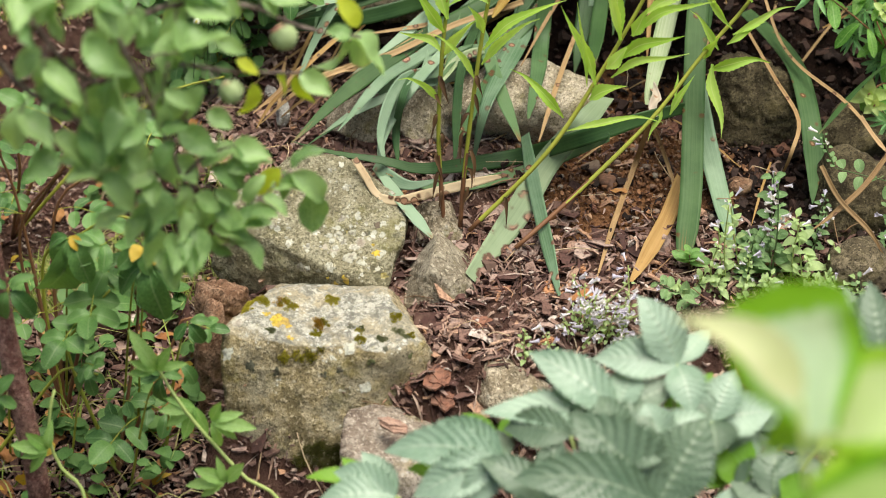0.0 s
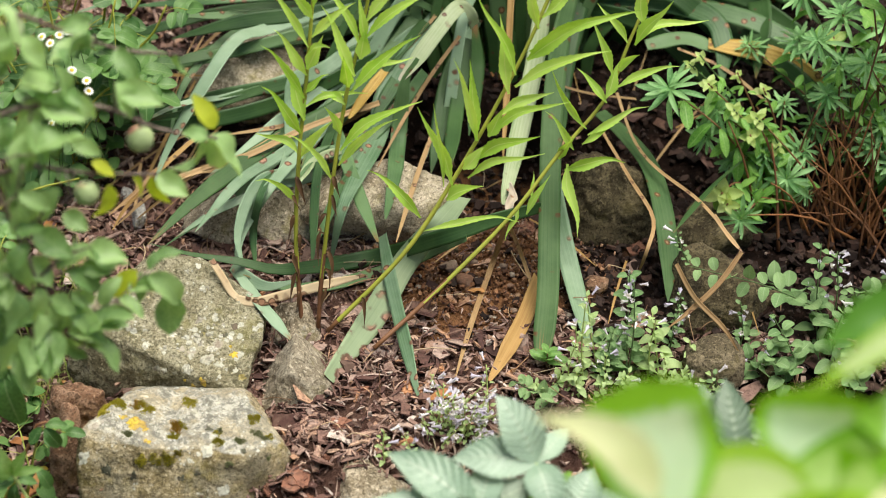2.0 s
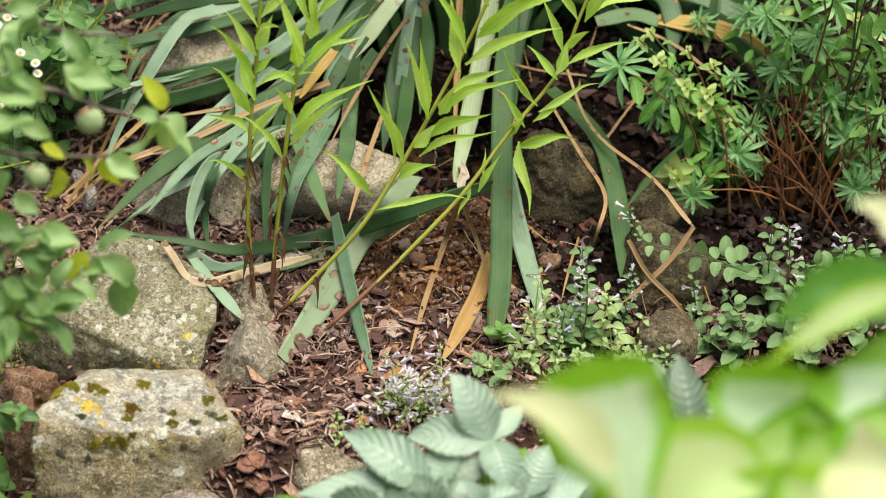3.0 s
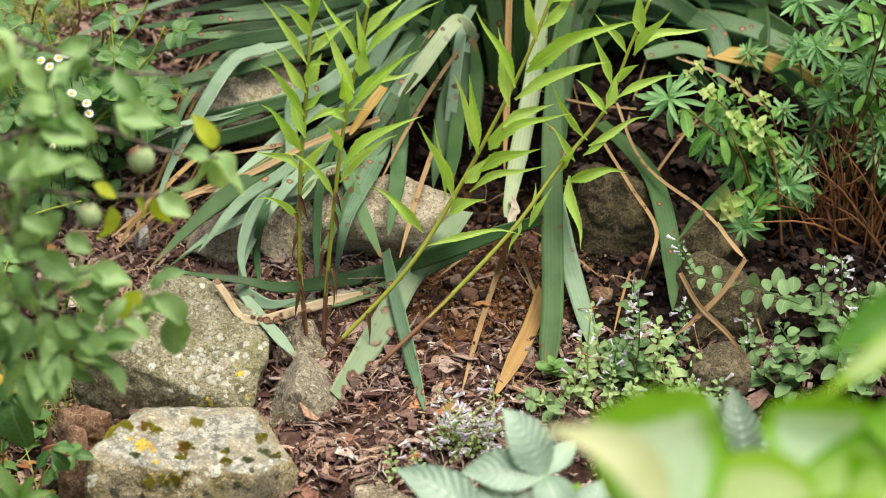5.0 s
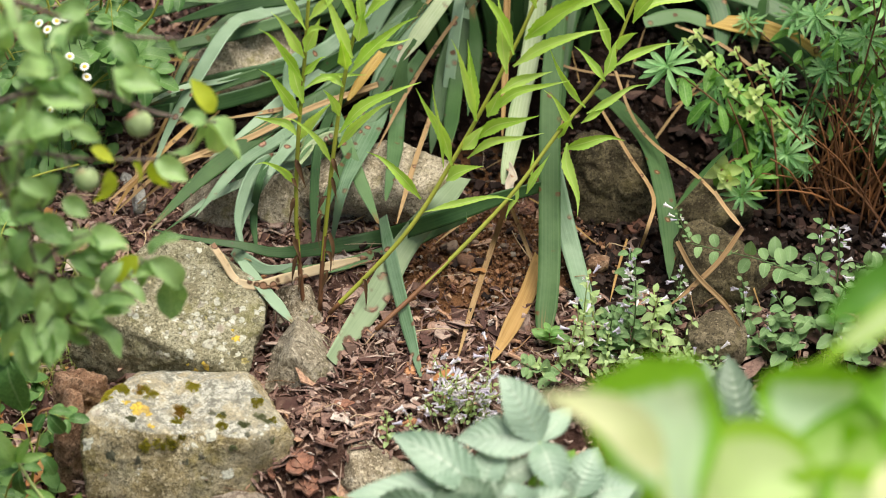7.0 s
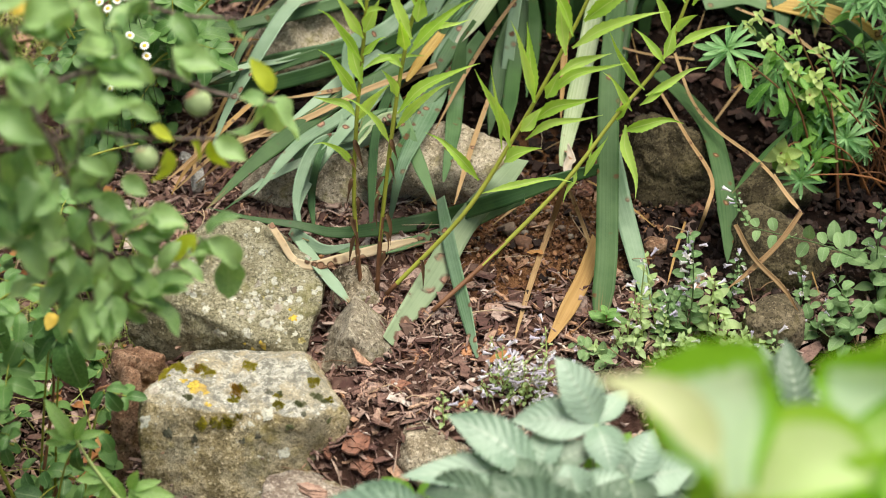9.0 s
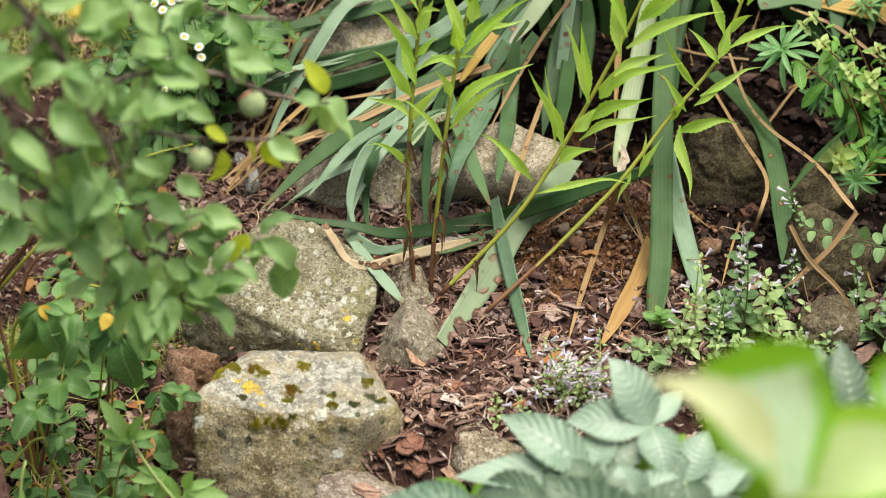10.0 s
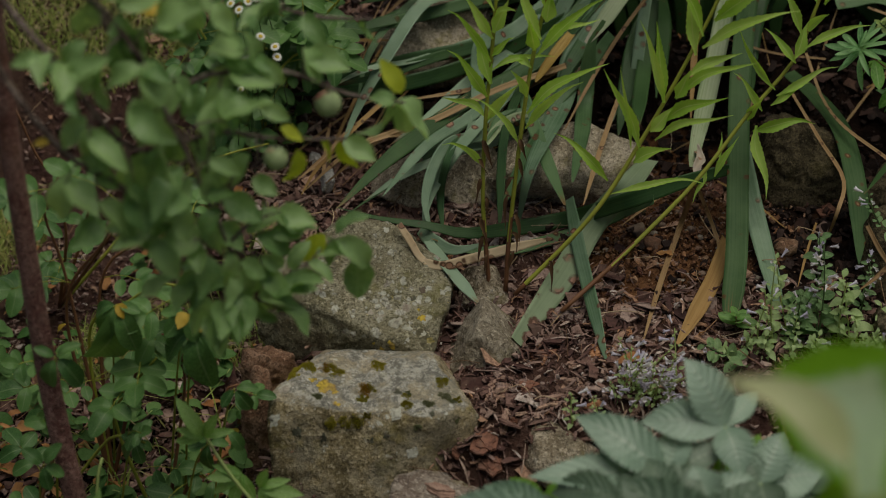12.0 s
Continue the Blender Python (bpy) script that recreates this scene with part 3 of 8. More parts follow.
def scatter_bark():
    rnd = random.Random(11)
    bag = Bag()
    made = 0
    while made < 9000:
        x, y = rnd.uniform(-0.75, 1.05), rnd.uniform(2.0, 3.7)
        edge = max(abs(x - 0.15) / 0.9, abs(y - 2.85) / 0.85)
        if rnd.random() < smooth_step(0.75, 1.0, edge):
            continue
        if rnd.random() < max(bareness(x, y) * 0.97, shaded_bed(x, y) * 0.99, 0.8 * smooth_step(2.58, 2.7, y) * (1 - smooth_step(-0.40, -0.32, x))):
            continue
        size = rnd.choice((0.3, 0.4, 0.5, 0.6, 0.75, 1.0, 1.3))
        length = rnd.uniform(0.016, 0.042) * size
        slim = rnd.uniform(0.08, 0.2) if made % 2 == 0 else rnd.uniform(0.28, 0.75)
        bag.add(*chip_piece(rnd, lie(x, y, rnd.uniform(-0.001, 0.010)), length, length * slim, rnd.uniform(0.0010, 0.0034), 0.34))
        made += 1
    for k in range(40000):
        x, y = rnd.uniform(-0.70, 1.0), rnd.uniform(2.15, 3.5)
        if rnd.random() < max(0.985 * shaded_bed(x, y), 0.92 * bareness(x, y)):
            continue
        length = rnd.uniform(0.003, 0.014)
        slim = rnd.uniform(0.10, 0.25) if k % 3 else rnd.uniform(0.3, 0.9)
        bag.add(*chip_piece(rnd, lie(x, y, rnd.uniform(0.001, 0.011)), length, length * slim, rnd.uniform(0.0008, 0.003), 0.55))
    for k in range(1300):
        x, y = rnd.uniform(-0.25, 0.45), rnd.uniform(2.3, 2.95)
        if rnd.random() < max(0.97 * shaded_bed(x, y), 0.96 * bareness(x, y)):
            continue
        length, ang = rnd.uniform(0.012, 0.042), rnd.random() * 6.28
        way = Vector((math.cos(ang), math.sin(ang), 0)) * length
        a, b = lie(x, y, rnd.uniform(0.006, 0.013)), lie(x + way.x, y + way.y, rnd.uniform(0.004, 0.014))
        mid = a.lerp(b, 0.5) + Vector((rnd.gauss(0, 0.003), rnd.gauss(0, 0.003), rnd.uniform(0, 0.005)))
        wide = rnd.uniform(0.0008, 0.0024)
        bag.add(*ribbon([a, mid, b], lambda s: wide * (0.35 + 2.6 * s * (1 - s)), n=4, across=2, fold=0.3, thick=0.0006, facing=(rnd.gauss(0, 0.4), -0.4, 0.9), rnd=rnd))
    crumbs = Bag()
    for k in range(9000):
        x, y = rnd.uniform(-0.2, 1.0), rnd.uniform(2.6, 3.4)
        if y < 2.95 and rnd.random() > max(shaded_bed(x, y), 0.12 * bareness(x, y)):
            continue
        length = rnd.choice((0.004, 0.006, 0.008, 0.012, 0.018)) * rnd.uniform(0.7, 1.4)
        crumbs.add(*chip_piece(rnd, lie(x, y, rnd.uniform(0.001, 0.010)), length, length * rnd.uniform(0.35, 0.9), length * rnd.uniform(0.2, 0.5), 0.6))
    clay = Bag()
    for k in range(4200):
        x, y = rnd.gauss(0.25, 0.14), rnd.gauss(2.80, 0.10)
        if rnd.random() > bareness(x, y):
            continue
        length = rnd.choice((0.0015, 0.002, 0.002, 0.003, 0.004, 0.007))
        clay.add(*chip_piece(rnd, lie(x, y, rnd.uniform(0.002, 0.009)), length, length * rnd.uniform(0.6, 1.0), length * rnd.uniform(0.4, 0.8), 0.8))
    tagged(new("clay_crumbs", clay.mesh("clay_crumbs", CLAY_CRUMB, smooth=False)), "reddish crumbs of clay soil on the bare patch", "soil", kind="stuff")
    tagged(new("soil_crumbs", crumbs.mesh("soil_crumbs", SHADED_CRUMB, smooth=False)), "crumbs of soil and rotted bark, darkened for shade", "soil", kind="stuff")
    ob = new("bark_mulch", bag.mesh("bark_mulch", BARK_CHIP, smooth=False))
    tagged(ob, "reddish brown bark mulch chips spread on the soil", "bark mulch", kind="stuff")


scatter_bark()


def scatter_pebbles():
    rnd = random.Random(21)
    dirs, faces = sphere_dirs(2)
    bag = Bag()
    for _ in range(300):
        x, y = rnd.gauss(0.25, 0.12), rnd.gauss(2.80, 0.10)
        if x > 0.42 or y > 2.95:
            continue
        r = rnd.choice((0.0012, 0.0014, 0.0016, 0.002, 0.0025, 0.0045))
        squash = Vector((r * rnd.uniform(0.8, 1.4), r * rnd.uniform(0.8, 1.3), r * rnd.uniform(0.5, 0.9)))
        at, off = lie(x, y, r * 0.5 + 0.004), Vector((rnd.random() * 50, 0, 0))
        bag.add([at + Vector((d.x * squash.x, d.y * squash.y, d.z * squash.z)) * (1 + 0.25 * noise.noise(d * 1.6 + off)) for d in dirs], faces, [(0.5, 0.5)] * len(dirs))
    tagged(new("gravel", bag.mesh("gravel", PEBBLE)), "small grit and gravel on bare reddish soil", "gravel", kind="stuff")


scatter_pebbles()


def scatter_litter():
    """Thin broken stalks, needles and twigs."""
    rnd = random.Random(31)
    bag = Bag()
    for _ in range(520):
        x, y = rnd.uniform(-0.75, 1.0), rnd.uniform(2.1, 3.5)
        if shaded_bed(x, y) > 0.5 and rnd.random() < 0.75:
            continue
        length, ang = rnd.uniform(0.02, 0.10), rnd.random() * 6.28
        step_to = Vector((math.cos(ang), math.sin(ang), 0)) * length
        a = lie(x, y, 0.012)
        b = lie(x + step_to.x, y + step_to.y, rnd.uniform(0.008, 0.03))
        m = (a + b) / 2 + Vector((rnd.gauss(0, 0.006), rnd.gauss(0, 0.006), rnd.uniform(0, 0.008)))
        r = rnd.uniform(0.0005, 0.0013)
        bag.add(*tube([a, m, b], r, r * 0.6, n=5, sides=4))
    tagged(new("plant_litter", bag.mesh("plant_litter", LITTER)), "dry grass stalks and twigs strewn over the mulch", "plant litter", kind="stuff")


scatter_litter()

# ---- stones ----
stone("stone", (-0.171, 2.68, 0.109), (0.16, 0.14, 0.11), [
    ((0.966, -0.13, -0.225), .115), ((0.65, 0.38, 0.658), .102), ((0.2, 0.49, 0.849), .094), ((-0.459, 0.444, 0.769), .092), ((-0.966, 0.13, 0.225), .122),
    ((-0.431, -0.451, -0.781), .118), ((0, -0.5, -0.866), .112), ((0.05, -0.547, 0.836), .052), ((-0.355, -0.919, -0.172), .088)],
    LICHEN_STONE, "flat sandstone slab crusted with white lichen spots", seed=3, soft=26, rough=0.06, level=6)
boulder = stone("stone", (-0.153, 2.47, 0.005), (0.17, 0.13, 0.15), [
    ((0, 0.5, 0.866), .112), ((-0.717, 0.349, 0.604), .130), ((-1, 0, 0), .120), ((-0.6, -0.4, -0.693), .130), ((0, -0.5, -0.866), .113), ((0.552, -0.417, -0.722), .112),
    ((0.954, -0.151, -0.261), .127), ((0.783, 0.311, 0.539), .133), ((0.05, -0.197, 0.979), .107), ((-0.05, -0.962, 0.268), .1), ((0.499, -0.866, 0.039), .118)],
    MOSSY_STONE, "rounded sandstone boulder with moss tufts and grey lichen", seed=5, soft=32, rough=0.05, level=6)
stone("stone", (-0.004, 2.575, 0.066), (0.072, 0.05, 0.095), [
    ((0.74, -0.05, 0.67), .046), ((-0.86, -0.05, 0.51), .040), ((-0.35, -0.92, 0.15), .036), ((0.62, -0.76, 0.2), .045), ((0.1, -0.62, 0.78), .054), ((-0.93, -0.2, -0.3), .050)],
    GREY_STONE, "small brownish grey wedge-shaped stone standing in the mulch", seed=8, rough=0.05, soft=40)
stone("stone", (-0.062, 2.325, -0.030), (0.105, 0.075, 0.06), [((0.05, -0.28, 0.958), .040), ((-0.949, 0.063, 0.309), .080), ((0.402, 0.191, 0.894), .052), ((-0.1, -0.95, 0.3), .06)],
    PINK_STONE, "pinkish flat stone in front of the boulder", seed=12, random_cuts=2)
stone("stone", (0.085, 2.415, 0.012), (0.085, 0.06, 0.045), [((0.1, -0.45, 0.88), .036), ((-0.8, -0.3, 0.5), .045)], SANDSTONE, "half-buried sandstone lump in the bark mulch", seed=14, random_cuts=11)
stone("stone", (-0.301, 2.52, -0.006), (0.022, 0.05, 0.13), [], RUSTY_STONE, "rusty brown upright stone beside the boulder", seed=17, random_cuts=10, rough=0.14)
stone("stone", (-0.291, 2.58, 0.040), (0.036, 0.045, 0.055), [], RUSTY_STONE, "brownish stone under the lichen slab", seed=18, random_cuts=7, rough=0.14)
stone("stone", (0.094, 2.892, 0.185), (0.120, 0.06, 0.098), [((0, -0.5, 0.866), .05)], PALE_STONE, "beige sandstone block under the iris leaves", seed=21, random_cuts=11, rough=0.08)
stone("stone", (-0.024, 2.885, 0.166), (0.076, 0.05, 0.058), [], PALE_STONE, "beige sandstone lump under the iris leaves", seed=23, random_cuts=11)
stone("stone", (-0.111, 2.884, 0.167), (0.075, 0.05, 0.05), [], GREY_STONE, "brownish stone half covered by soil and leaves", seed=25, random_cuts=11)
stone("stone", (-0.082, 3.10, 0.295), (0.12, 0.05, 0.065), [], PALE_STONE, "pinkish sandstone behind the iris leaves", seed=27, random_cuts=11, rough=0.08)
stone("stone", (-0.017, 3.116, 0.222), (0.05, 0.05, 0.05), [], GREY_STONE, "grey stone in the shade of the iris clump", seed=28, random_cuts=11)
# the next three carry the shade of the foliage in their colour
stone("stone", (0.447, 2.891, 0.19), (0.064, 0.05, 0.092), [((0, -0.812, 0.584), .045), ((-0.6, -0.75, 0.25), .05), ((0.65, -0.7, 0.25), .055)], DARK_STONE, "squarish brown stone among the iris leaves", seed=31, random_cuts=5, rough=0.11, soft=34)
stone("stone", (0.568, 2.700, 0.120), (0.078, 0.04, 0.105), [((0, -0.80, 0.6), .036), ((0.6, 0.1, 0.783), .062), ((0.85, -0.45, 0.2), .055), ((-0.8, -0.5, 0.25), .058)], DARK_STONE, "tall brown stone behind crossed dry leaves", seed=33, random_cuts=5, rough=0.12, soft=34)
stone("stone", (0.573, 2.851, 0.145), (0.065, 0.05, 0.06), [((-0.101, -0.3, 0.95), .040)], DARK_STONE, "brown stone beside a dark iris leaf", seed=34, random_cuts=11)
stone("stone", (0.537, 2.575, 0.107), (0.045, 0.04, 0.036), [((-0.5, -0.1, 0.86), .038), ((0.3, -0.6, 0.74), .042)], MID_STONE, "small dark brown stone among calamint", seed=36, random_cuts=3)
stone("stone", (-0.003, 2.665, 0.112), (0.040, 0.03, 0.036), [], SANDSTONE, "small stone at the foot of the goldenrod", seed=38, random_cuts=11)
stone("stone", (0.064, 2.779, 0.105), (0.04, 0.03, 0.03), [], GREY_STONE, "small brown stone under a dry leaf", seed=39, random_cuts=11)
WHITE_STONE = stone_material("white_stone", (0.50, 0.48, 0.45), (0.62, 0.60, 0.57), (0.30, 0.28, 0.25), stain=0.35)
for at, size, seed in (((-0.228, 2.890, 0.167), (0.011, 0.012, 0.028), 41), ((-0.249, 2.962, 0.169), (0.012, 0.012, 0.015), 44)):
    stone("stone", at, size, [], WHITE_STONE, "chalky white stone shard behind dry stalks", seed=seed, random_cuts=14, soft=40)


# ---- crusts and moss on the two big stones ----
crust_rnd = random.Random(7)
slab = next(o for o in scene.objects if o.get("label", "").startswith("flat sandstone slab"))


def crust(ob, direction, radius, mat, name="lichen", lift=0.0004):
    """A thin irregular crust that follows the stone's skin."""
    me = ob.data
    co = np.empty(len(me.vertices) * 3, dtype=np.float32)
    me.vertices.foreach_get("co", co)
    co = co.reshape(-1, 3)
    units = co / np.linalg.norm(co, axis=1, keepdims=True)
    centre = co[int(np.argmax(units @ np.array(direction)))]
    seat = int(np.argmax(units @ np.array(direction)))
    nrm = me.vertices[seat].normal.copy()
    turn = nrm.to_track_quat("Z", "Y").to_matrix()
    verts, faces = [], []
    rings, spokes = 4, 22
    for k in range(rings + 1):
        for j in range(spokes):
            ang = 6.2832 * j / spokes
            limit = radius * (1 + 0.85 * noise.noise(Vector((math.cos(ang) * 1.3, math.sin(ang) * 1.3, seat * 0.37))) + 0.3 * noise.noise(Vector((math.cos(ang) * 5, math.sin(ang) * 5, seat * 0.11))))
            p = Vector(centre) + turn @ (Vector((math.cos(ang), math.sin(ang), 0)) * limit * k / rings)
            i = int(np.argmin(((co - np.array(p)) ** 2).sum(1)))
            rise = (Vector(co[i]) - p).dot(nrm)
            verts.append(p + nrm * (rise + lift * (1.2 if k < rings else 0.2)))
    for k in range(rings):
        for j in range(spokes):
            q, w = k * spokes + j, k * spokes + (j + 1) % spokes
            faces.append((q, w, w + spokes, q + spokes))
    data = mesh_from(name, verts, faces, mat)
    patch = new(name, data)
    patch.parent = ob


def tuft(ob, direction, radius, mat, seed):
    """A cushion of moss: a low dome of short bristles."""
    me = ob.data
    co = np.empty(len(me.vertices) * 3, dtype=np.float32)
    me.vertices.foreach_get("co", co)
    co = co.reshape(-1, 3)
    units = co / np.linalg.norm(co, axis=1, keepdims=True)
    i = int(np.argmax(units @ np.array(direction)))
    at, nrm = Vector(co[i]), me.vertices[i].normal.copy()
    rnd = random.Random(seed)
    turn = nrm.to_track_quat("Z", "Y").to_matrix()
    bag = Bag()
    for c in range(9):
        around, out = rnd.random() * 6.28, (0.0 if c == 0 else radius * rnd.uniform(0.3, 0.95))
        middle = Vector((math.cos(around), math.sin(around), 0)) * out
        small = radius * rnd.uniform(0.28, 0.5) * (1.3 if c == 0 else 1.0)
        seat = at + turn @ middle
        k = int(np.argmin(((co - np.array(seat)) ** 2).sum(1)))
        middle.z = (Vector(co[k]) - at).dot(nrm)
        for _ in range(int(60 + small * 14000)):
            a, q = rnd.random() * 6.28, math.sqrt(rnd.random())
            root = Vector((math.cos(a) * q, math.sin(a) * q, 0)) * small
            height = small * (0.65 * (1 - q * q) + 0.18) * rnd.uniform(0.8, 1.2)
            tip_at = root * 1.05 + Vector((rnd.gauss(0, 0.12), rnd.gauss(0, 0.12), 0)) * small + Vector((0, 0, height))
            root.z -= 0.001
            side = Vector((math.cos(a * 5), math.sin(a * 5), 0)) * 0.0003
            lean = Vector((-side.y, side.x, 0))
            pts = [root + side, root - side * 0.5 + lean, root - side * 0.5 - lean, tip_at]
            bag.add([at + turn @ (middle + p) for p in pts], [(0, 1, 3), (1, 2, 3), (2, 0, 3)], [(0.5, 0.5)] * 4)
    moss = new("moss_tuft", bag.mesh("moss_tuft", mat, smooth=False))
    moss.parent = ob


GREY_MOSS = leaf_material("grey_green_moss", (0.18, 0.20, 0.09), (0.30, 0.32, 0.17), glow=0.25, rough=0.95, sheen=0.1)
DARK_MOSS = leaf_material("dark_moss", (0.05, 0.055, 0.012), (0.15, 0.14, 0.03), glow=0.15, rough=0.95, sheen=0.1)
RUST_MOSS = leaf_material("rusty_moss", (0.34, 0.19, 0.02), (0.56, 0.36, 0.05), glow=0.25, rough=0.95, sheen=0.1)
for k, (d, r, mat) in enumerate([
    ((-0.555, 0.035, 0.831), 0.011, MOSS), ((-0.668, -0.02, 0.744), 0.010, MOSS), ((-0.339, -0.028, 0.94), 0.011, MOSS), ((-0.007, -0.33, 0.944), 0.0125, RUST_MOSS), ((0.408, -0.532, 0.742), 0.0085, MOSS),
    ((0.662, -0.175, 0.729), 0.009, MOSS), ((-0.348, -0.67, 0.656), 0.009, MOSS), ((-0.16, -0.675, 0.72), 0.011, MOSS), ((0.745, -0.313, 0.589), 0.006, MOSS), ((0.113, 0.155, 0.981), 0.0108, MOSS),
    ((0.415, -0.386, 0.823), 0.006, MOSS), ((-0.249, -0.67, 0.7), 0.008, MOSS), ((0.05, -0.955, -0.29), 0.017, DARK_MOSS), ((-0.06, -0.94, -0.335), 0.019, DARK_MOSS), ((0.16, -0.93, -0.33), 0.013, DARK_MOSS), ((-0.17, -0.91, -0.37), 0.012, DARK_MOSS), ((-0.638, -0.095, 0.764), 0.008, MOSS), ((-0.459, 0.014, 0.889), 0.008, RUST_MOSS), ((-0.052, -0.442, 0.896), 0.007, MOSS), ((0.037, -0.264, 0.964), 0.007, MOSS), ((0.6, -0.427, 0.676), 0.0085, GREY_MOSS), ((0.684, -0.317, 0.658), 0.010, GREY_MOSS), ((0.73, -0.471, 0.495), 0.004, GREY_MOSS), ((0.427, -0.361, 0.829), 0.005, GREY_MOSS), ((-0.009, -0.643, 0.766), 0.005, MOSS), ((-0.476, -0.404, 0.781), 0.006, GREY_MOSS), ((0.474, -0.655, 0.588), 0.005, GREY_MOSS)]):
    tuft(boulder, d, r * 1.1, mat, k)
for d, r, mat in [
    ((0.552, -0.561, 0.617), .004, DARK_CRUST), ((0.209, -0.782, 0.587), .004, DARK_CRUST), ((0.052, -0.825, 0.563), .004, DARK_CRUST), ((0.321, -0.366, 0.874), .005, DARK_CRUST), ((-0.631, -0.587, 0.507), .006, DARK_CRUST),
    ((-0.422, -0.261, 0.868), .0095, YELLOW_CRUST), ((-0.44, -0.33, 0.835), .006, YELLOW_CRUST), ((-0.37, -0.33, 0.868), .005, YELLOW_CRUST), ((-0.334, -0.516, 0.788), .0055, YELLOW_CRUST), ((-0.54, -0.173, 0.824), .005, YELLOW_CRUST), ((0.301, -0.593, 0.746), .008, WHITE_CRUST), ((-0.71, -0.488, 0.508), .008, WHITE_CRUST),
    ((0.488, -0.796, 0.358), .007, WHITE_CRUST), ((-0.654, -0.265, 0.708), .009, WHITE_CRUST), ((0.192, -0.061, 0.979), .005, WHITE_CRUST), ((-0.193, -0.178, 0.965), .004, WHITE_CRUST), ((-0.467, -0.723, 0.509), .005, DARK_CRUST)]:
    crust(boulder, d, r, mat)
for d, r, mat in [
    ((0.388, 0.309, 0.868), .005, WHITE_CRUST), ((0.596, 0.032, 0.802), .006, WHITE_CRUST), ((0.249, 0.265, 0.932), .004, WHITE_CRUST), ((0.598, -0.605, 0.526), .006, WHITE_CRUST), ((0.631, -0.724, 0.278), .006, WHITE_CRUST), ((0.67, -0.729, 0.14), .009, WHITE_CRUST),
    ((0.786, -0.591, 0.181), .005, WHITE_CRUST), ((0.481, -0.877, -0.009), .010, WHITE_CRUST), ((0.498, -0.851, 0.168), .006, WHITE_CRUST), ((0.223, -0.973, -0.054), .007, WHITE_CRUST), ((0.298, -0.953, 0.058), .006, WHITE_CRUST), ((0.652, -0.756, -0.063), .005, WHITE_CRUST),
    ((0.055, -0.93, 0.363), .006, WHITE_CRUST), ((-0.088, -0.987, 0.132), .006, WHITE_CRUST), ((-0.208, -0.97, -0.125), .007, WHITE_CRUST), ((-0.403, -0.894, 0.193), .006, WHITE_CRUST), ((0.589, -0.803, 0.093), .008, WHITE_CRUST), ((0.8, -0.501, 0.331), .004, WHITE_CRUST),
    ((0.082, -0.986, -0.144), .005, WHITE_CRUST), ((0.465, -0.836, 0.292), .005, WHITE_CRUST), ((0.899, -0.381, 0.215), .005, WHITE_CRUST), ((0.578, -0.815, -0.036), .005, WHITE_CRUST), ((0.189, -0.974, 0.124), .005, WHITE_CRUST), ((-0.674, -0.644, 0.363), .006, WHITE_CRUST),
    ((0.722, -0.69, 0.051), .007, YELLOW_CRUST), ((0.364, -0.912, -0.189), .006, YELLOW_CRUST), ((0.245, -0.932, -0.267), .006, YELLOW_CRUST), ((0.832, -0.475, 0.286), .007, DARK_CRUST)]:
    crust(slab, d, r * 0.8, mat)
    crust(slab, Vector(d) + Vector((crust_rnd.gauss(0, 0.09), crust_rnd.gauss(0, 0.09), crust_rnd.gauss(0, 0.05))), r * crust_rnd.uniform(0.25, 0.55), mat)


# ---- iris clump ----
def iris_profile(width, start=0.75, tip=0.0, taper=0.28):
    def half(s):
        w = start + (1 - start) * smooth_step(0, 0.25, s)
        if s > 1 - taper:
            k = (1 - s) / taper
            w *= tip + (1 - tip) * k**0.75
        return max(0.0004, width * 0.5 * w)
    return half


iris_rnd = random.Random(5)


def iris_leaf(parent, width, points, mat=None, tip=0.0, name="leaf", label="", taper=0.28, fold=0.07, twist=(0.0, 0.0), start=0.75):
    mat = mat or IRIS
    if sum(Vector(p).x for p in points) / len(points) < 0.10:
        width = width * 0.8
    tw = (twist[0] + iris_rnd.uniform(-0.6, 0.6), twist[1] + iris_rnd.uniform(-0.6, 0.6))
    bag = Bag()
    bag.add(*ribbon(points, iris_profile(width, start=start, tip=tip, taper=taper), n=30, across=6, fold=fold, thick=0.0007, ripple=0.05, twist=tw, rnd=iris_rnd))
    return part(name, bag.mesh("iris_" + name, mat), parent, label)


clump = thing("iris_clump", (0.306, 3.241, 0.323), "clump of broad bluish green iris leaves arching over the rocks", "iris")
iris_leaf(clump, 0.024, [(0.254, 3.07, 0.387), (0.244, 3.05, 0.415), (0.224, 3.02, 0.434), (0.19, 2.985, 0.406), (0.161, 2.965, 0.372), (0.141, 2.955, 0.35)], IRIS_CREAM, tip=0.3, taper=0.22, label="kinked iris leaf with a pale fold")
iris_leaf(clump, 0.022, [(0.24, 2.944, 0.27), (0.257, 3.038, 0.326), (0.254, 3.072, 0.39)], IRIS_DARK, tip=0.3, taper=0.3, start=0.1)
iris_leaf(clump, 0.024, [(0.166, 2.965, 0.38), (0.147, 2.952, 0.346), (0.14, 2.94, 0.275), (0.131, 2.857, 0.253), (0.115, 2.754, 0.233)], IRIS, tip=0.1, taper=0.4, start=0.3)
iris_leaf(clump, 0.030, [(0.221, 3.142, 0.4), (0.171, 3.073, 0.358), (0.123, 3.019, 0.302), (0.112, 2.95, 0.271), (0.08, 2.852, 0.252), (0.056, 2.771, 0.236), (0.04, 2.784, 0.143)], IRIS_PALE, taper=0.4)
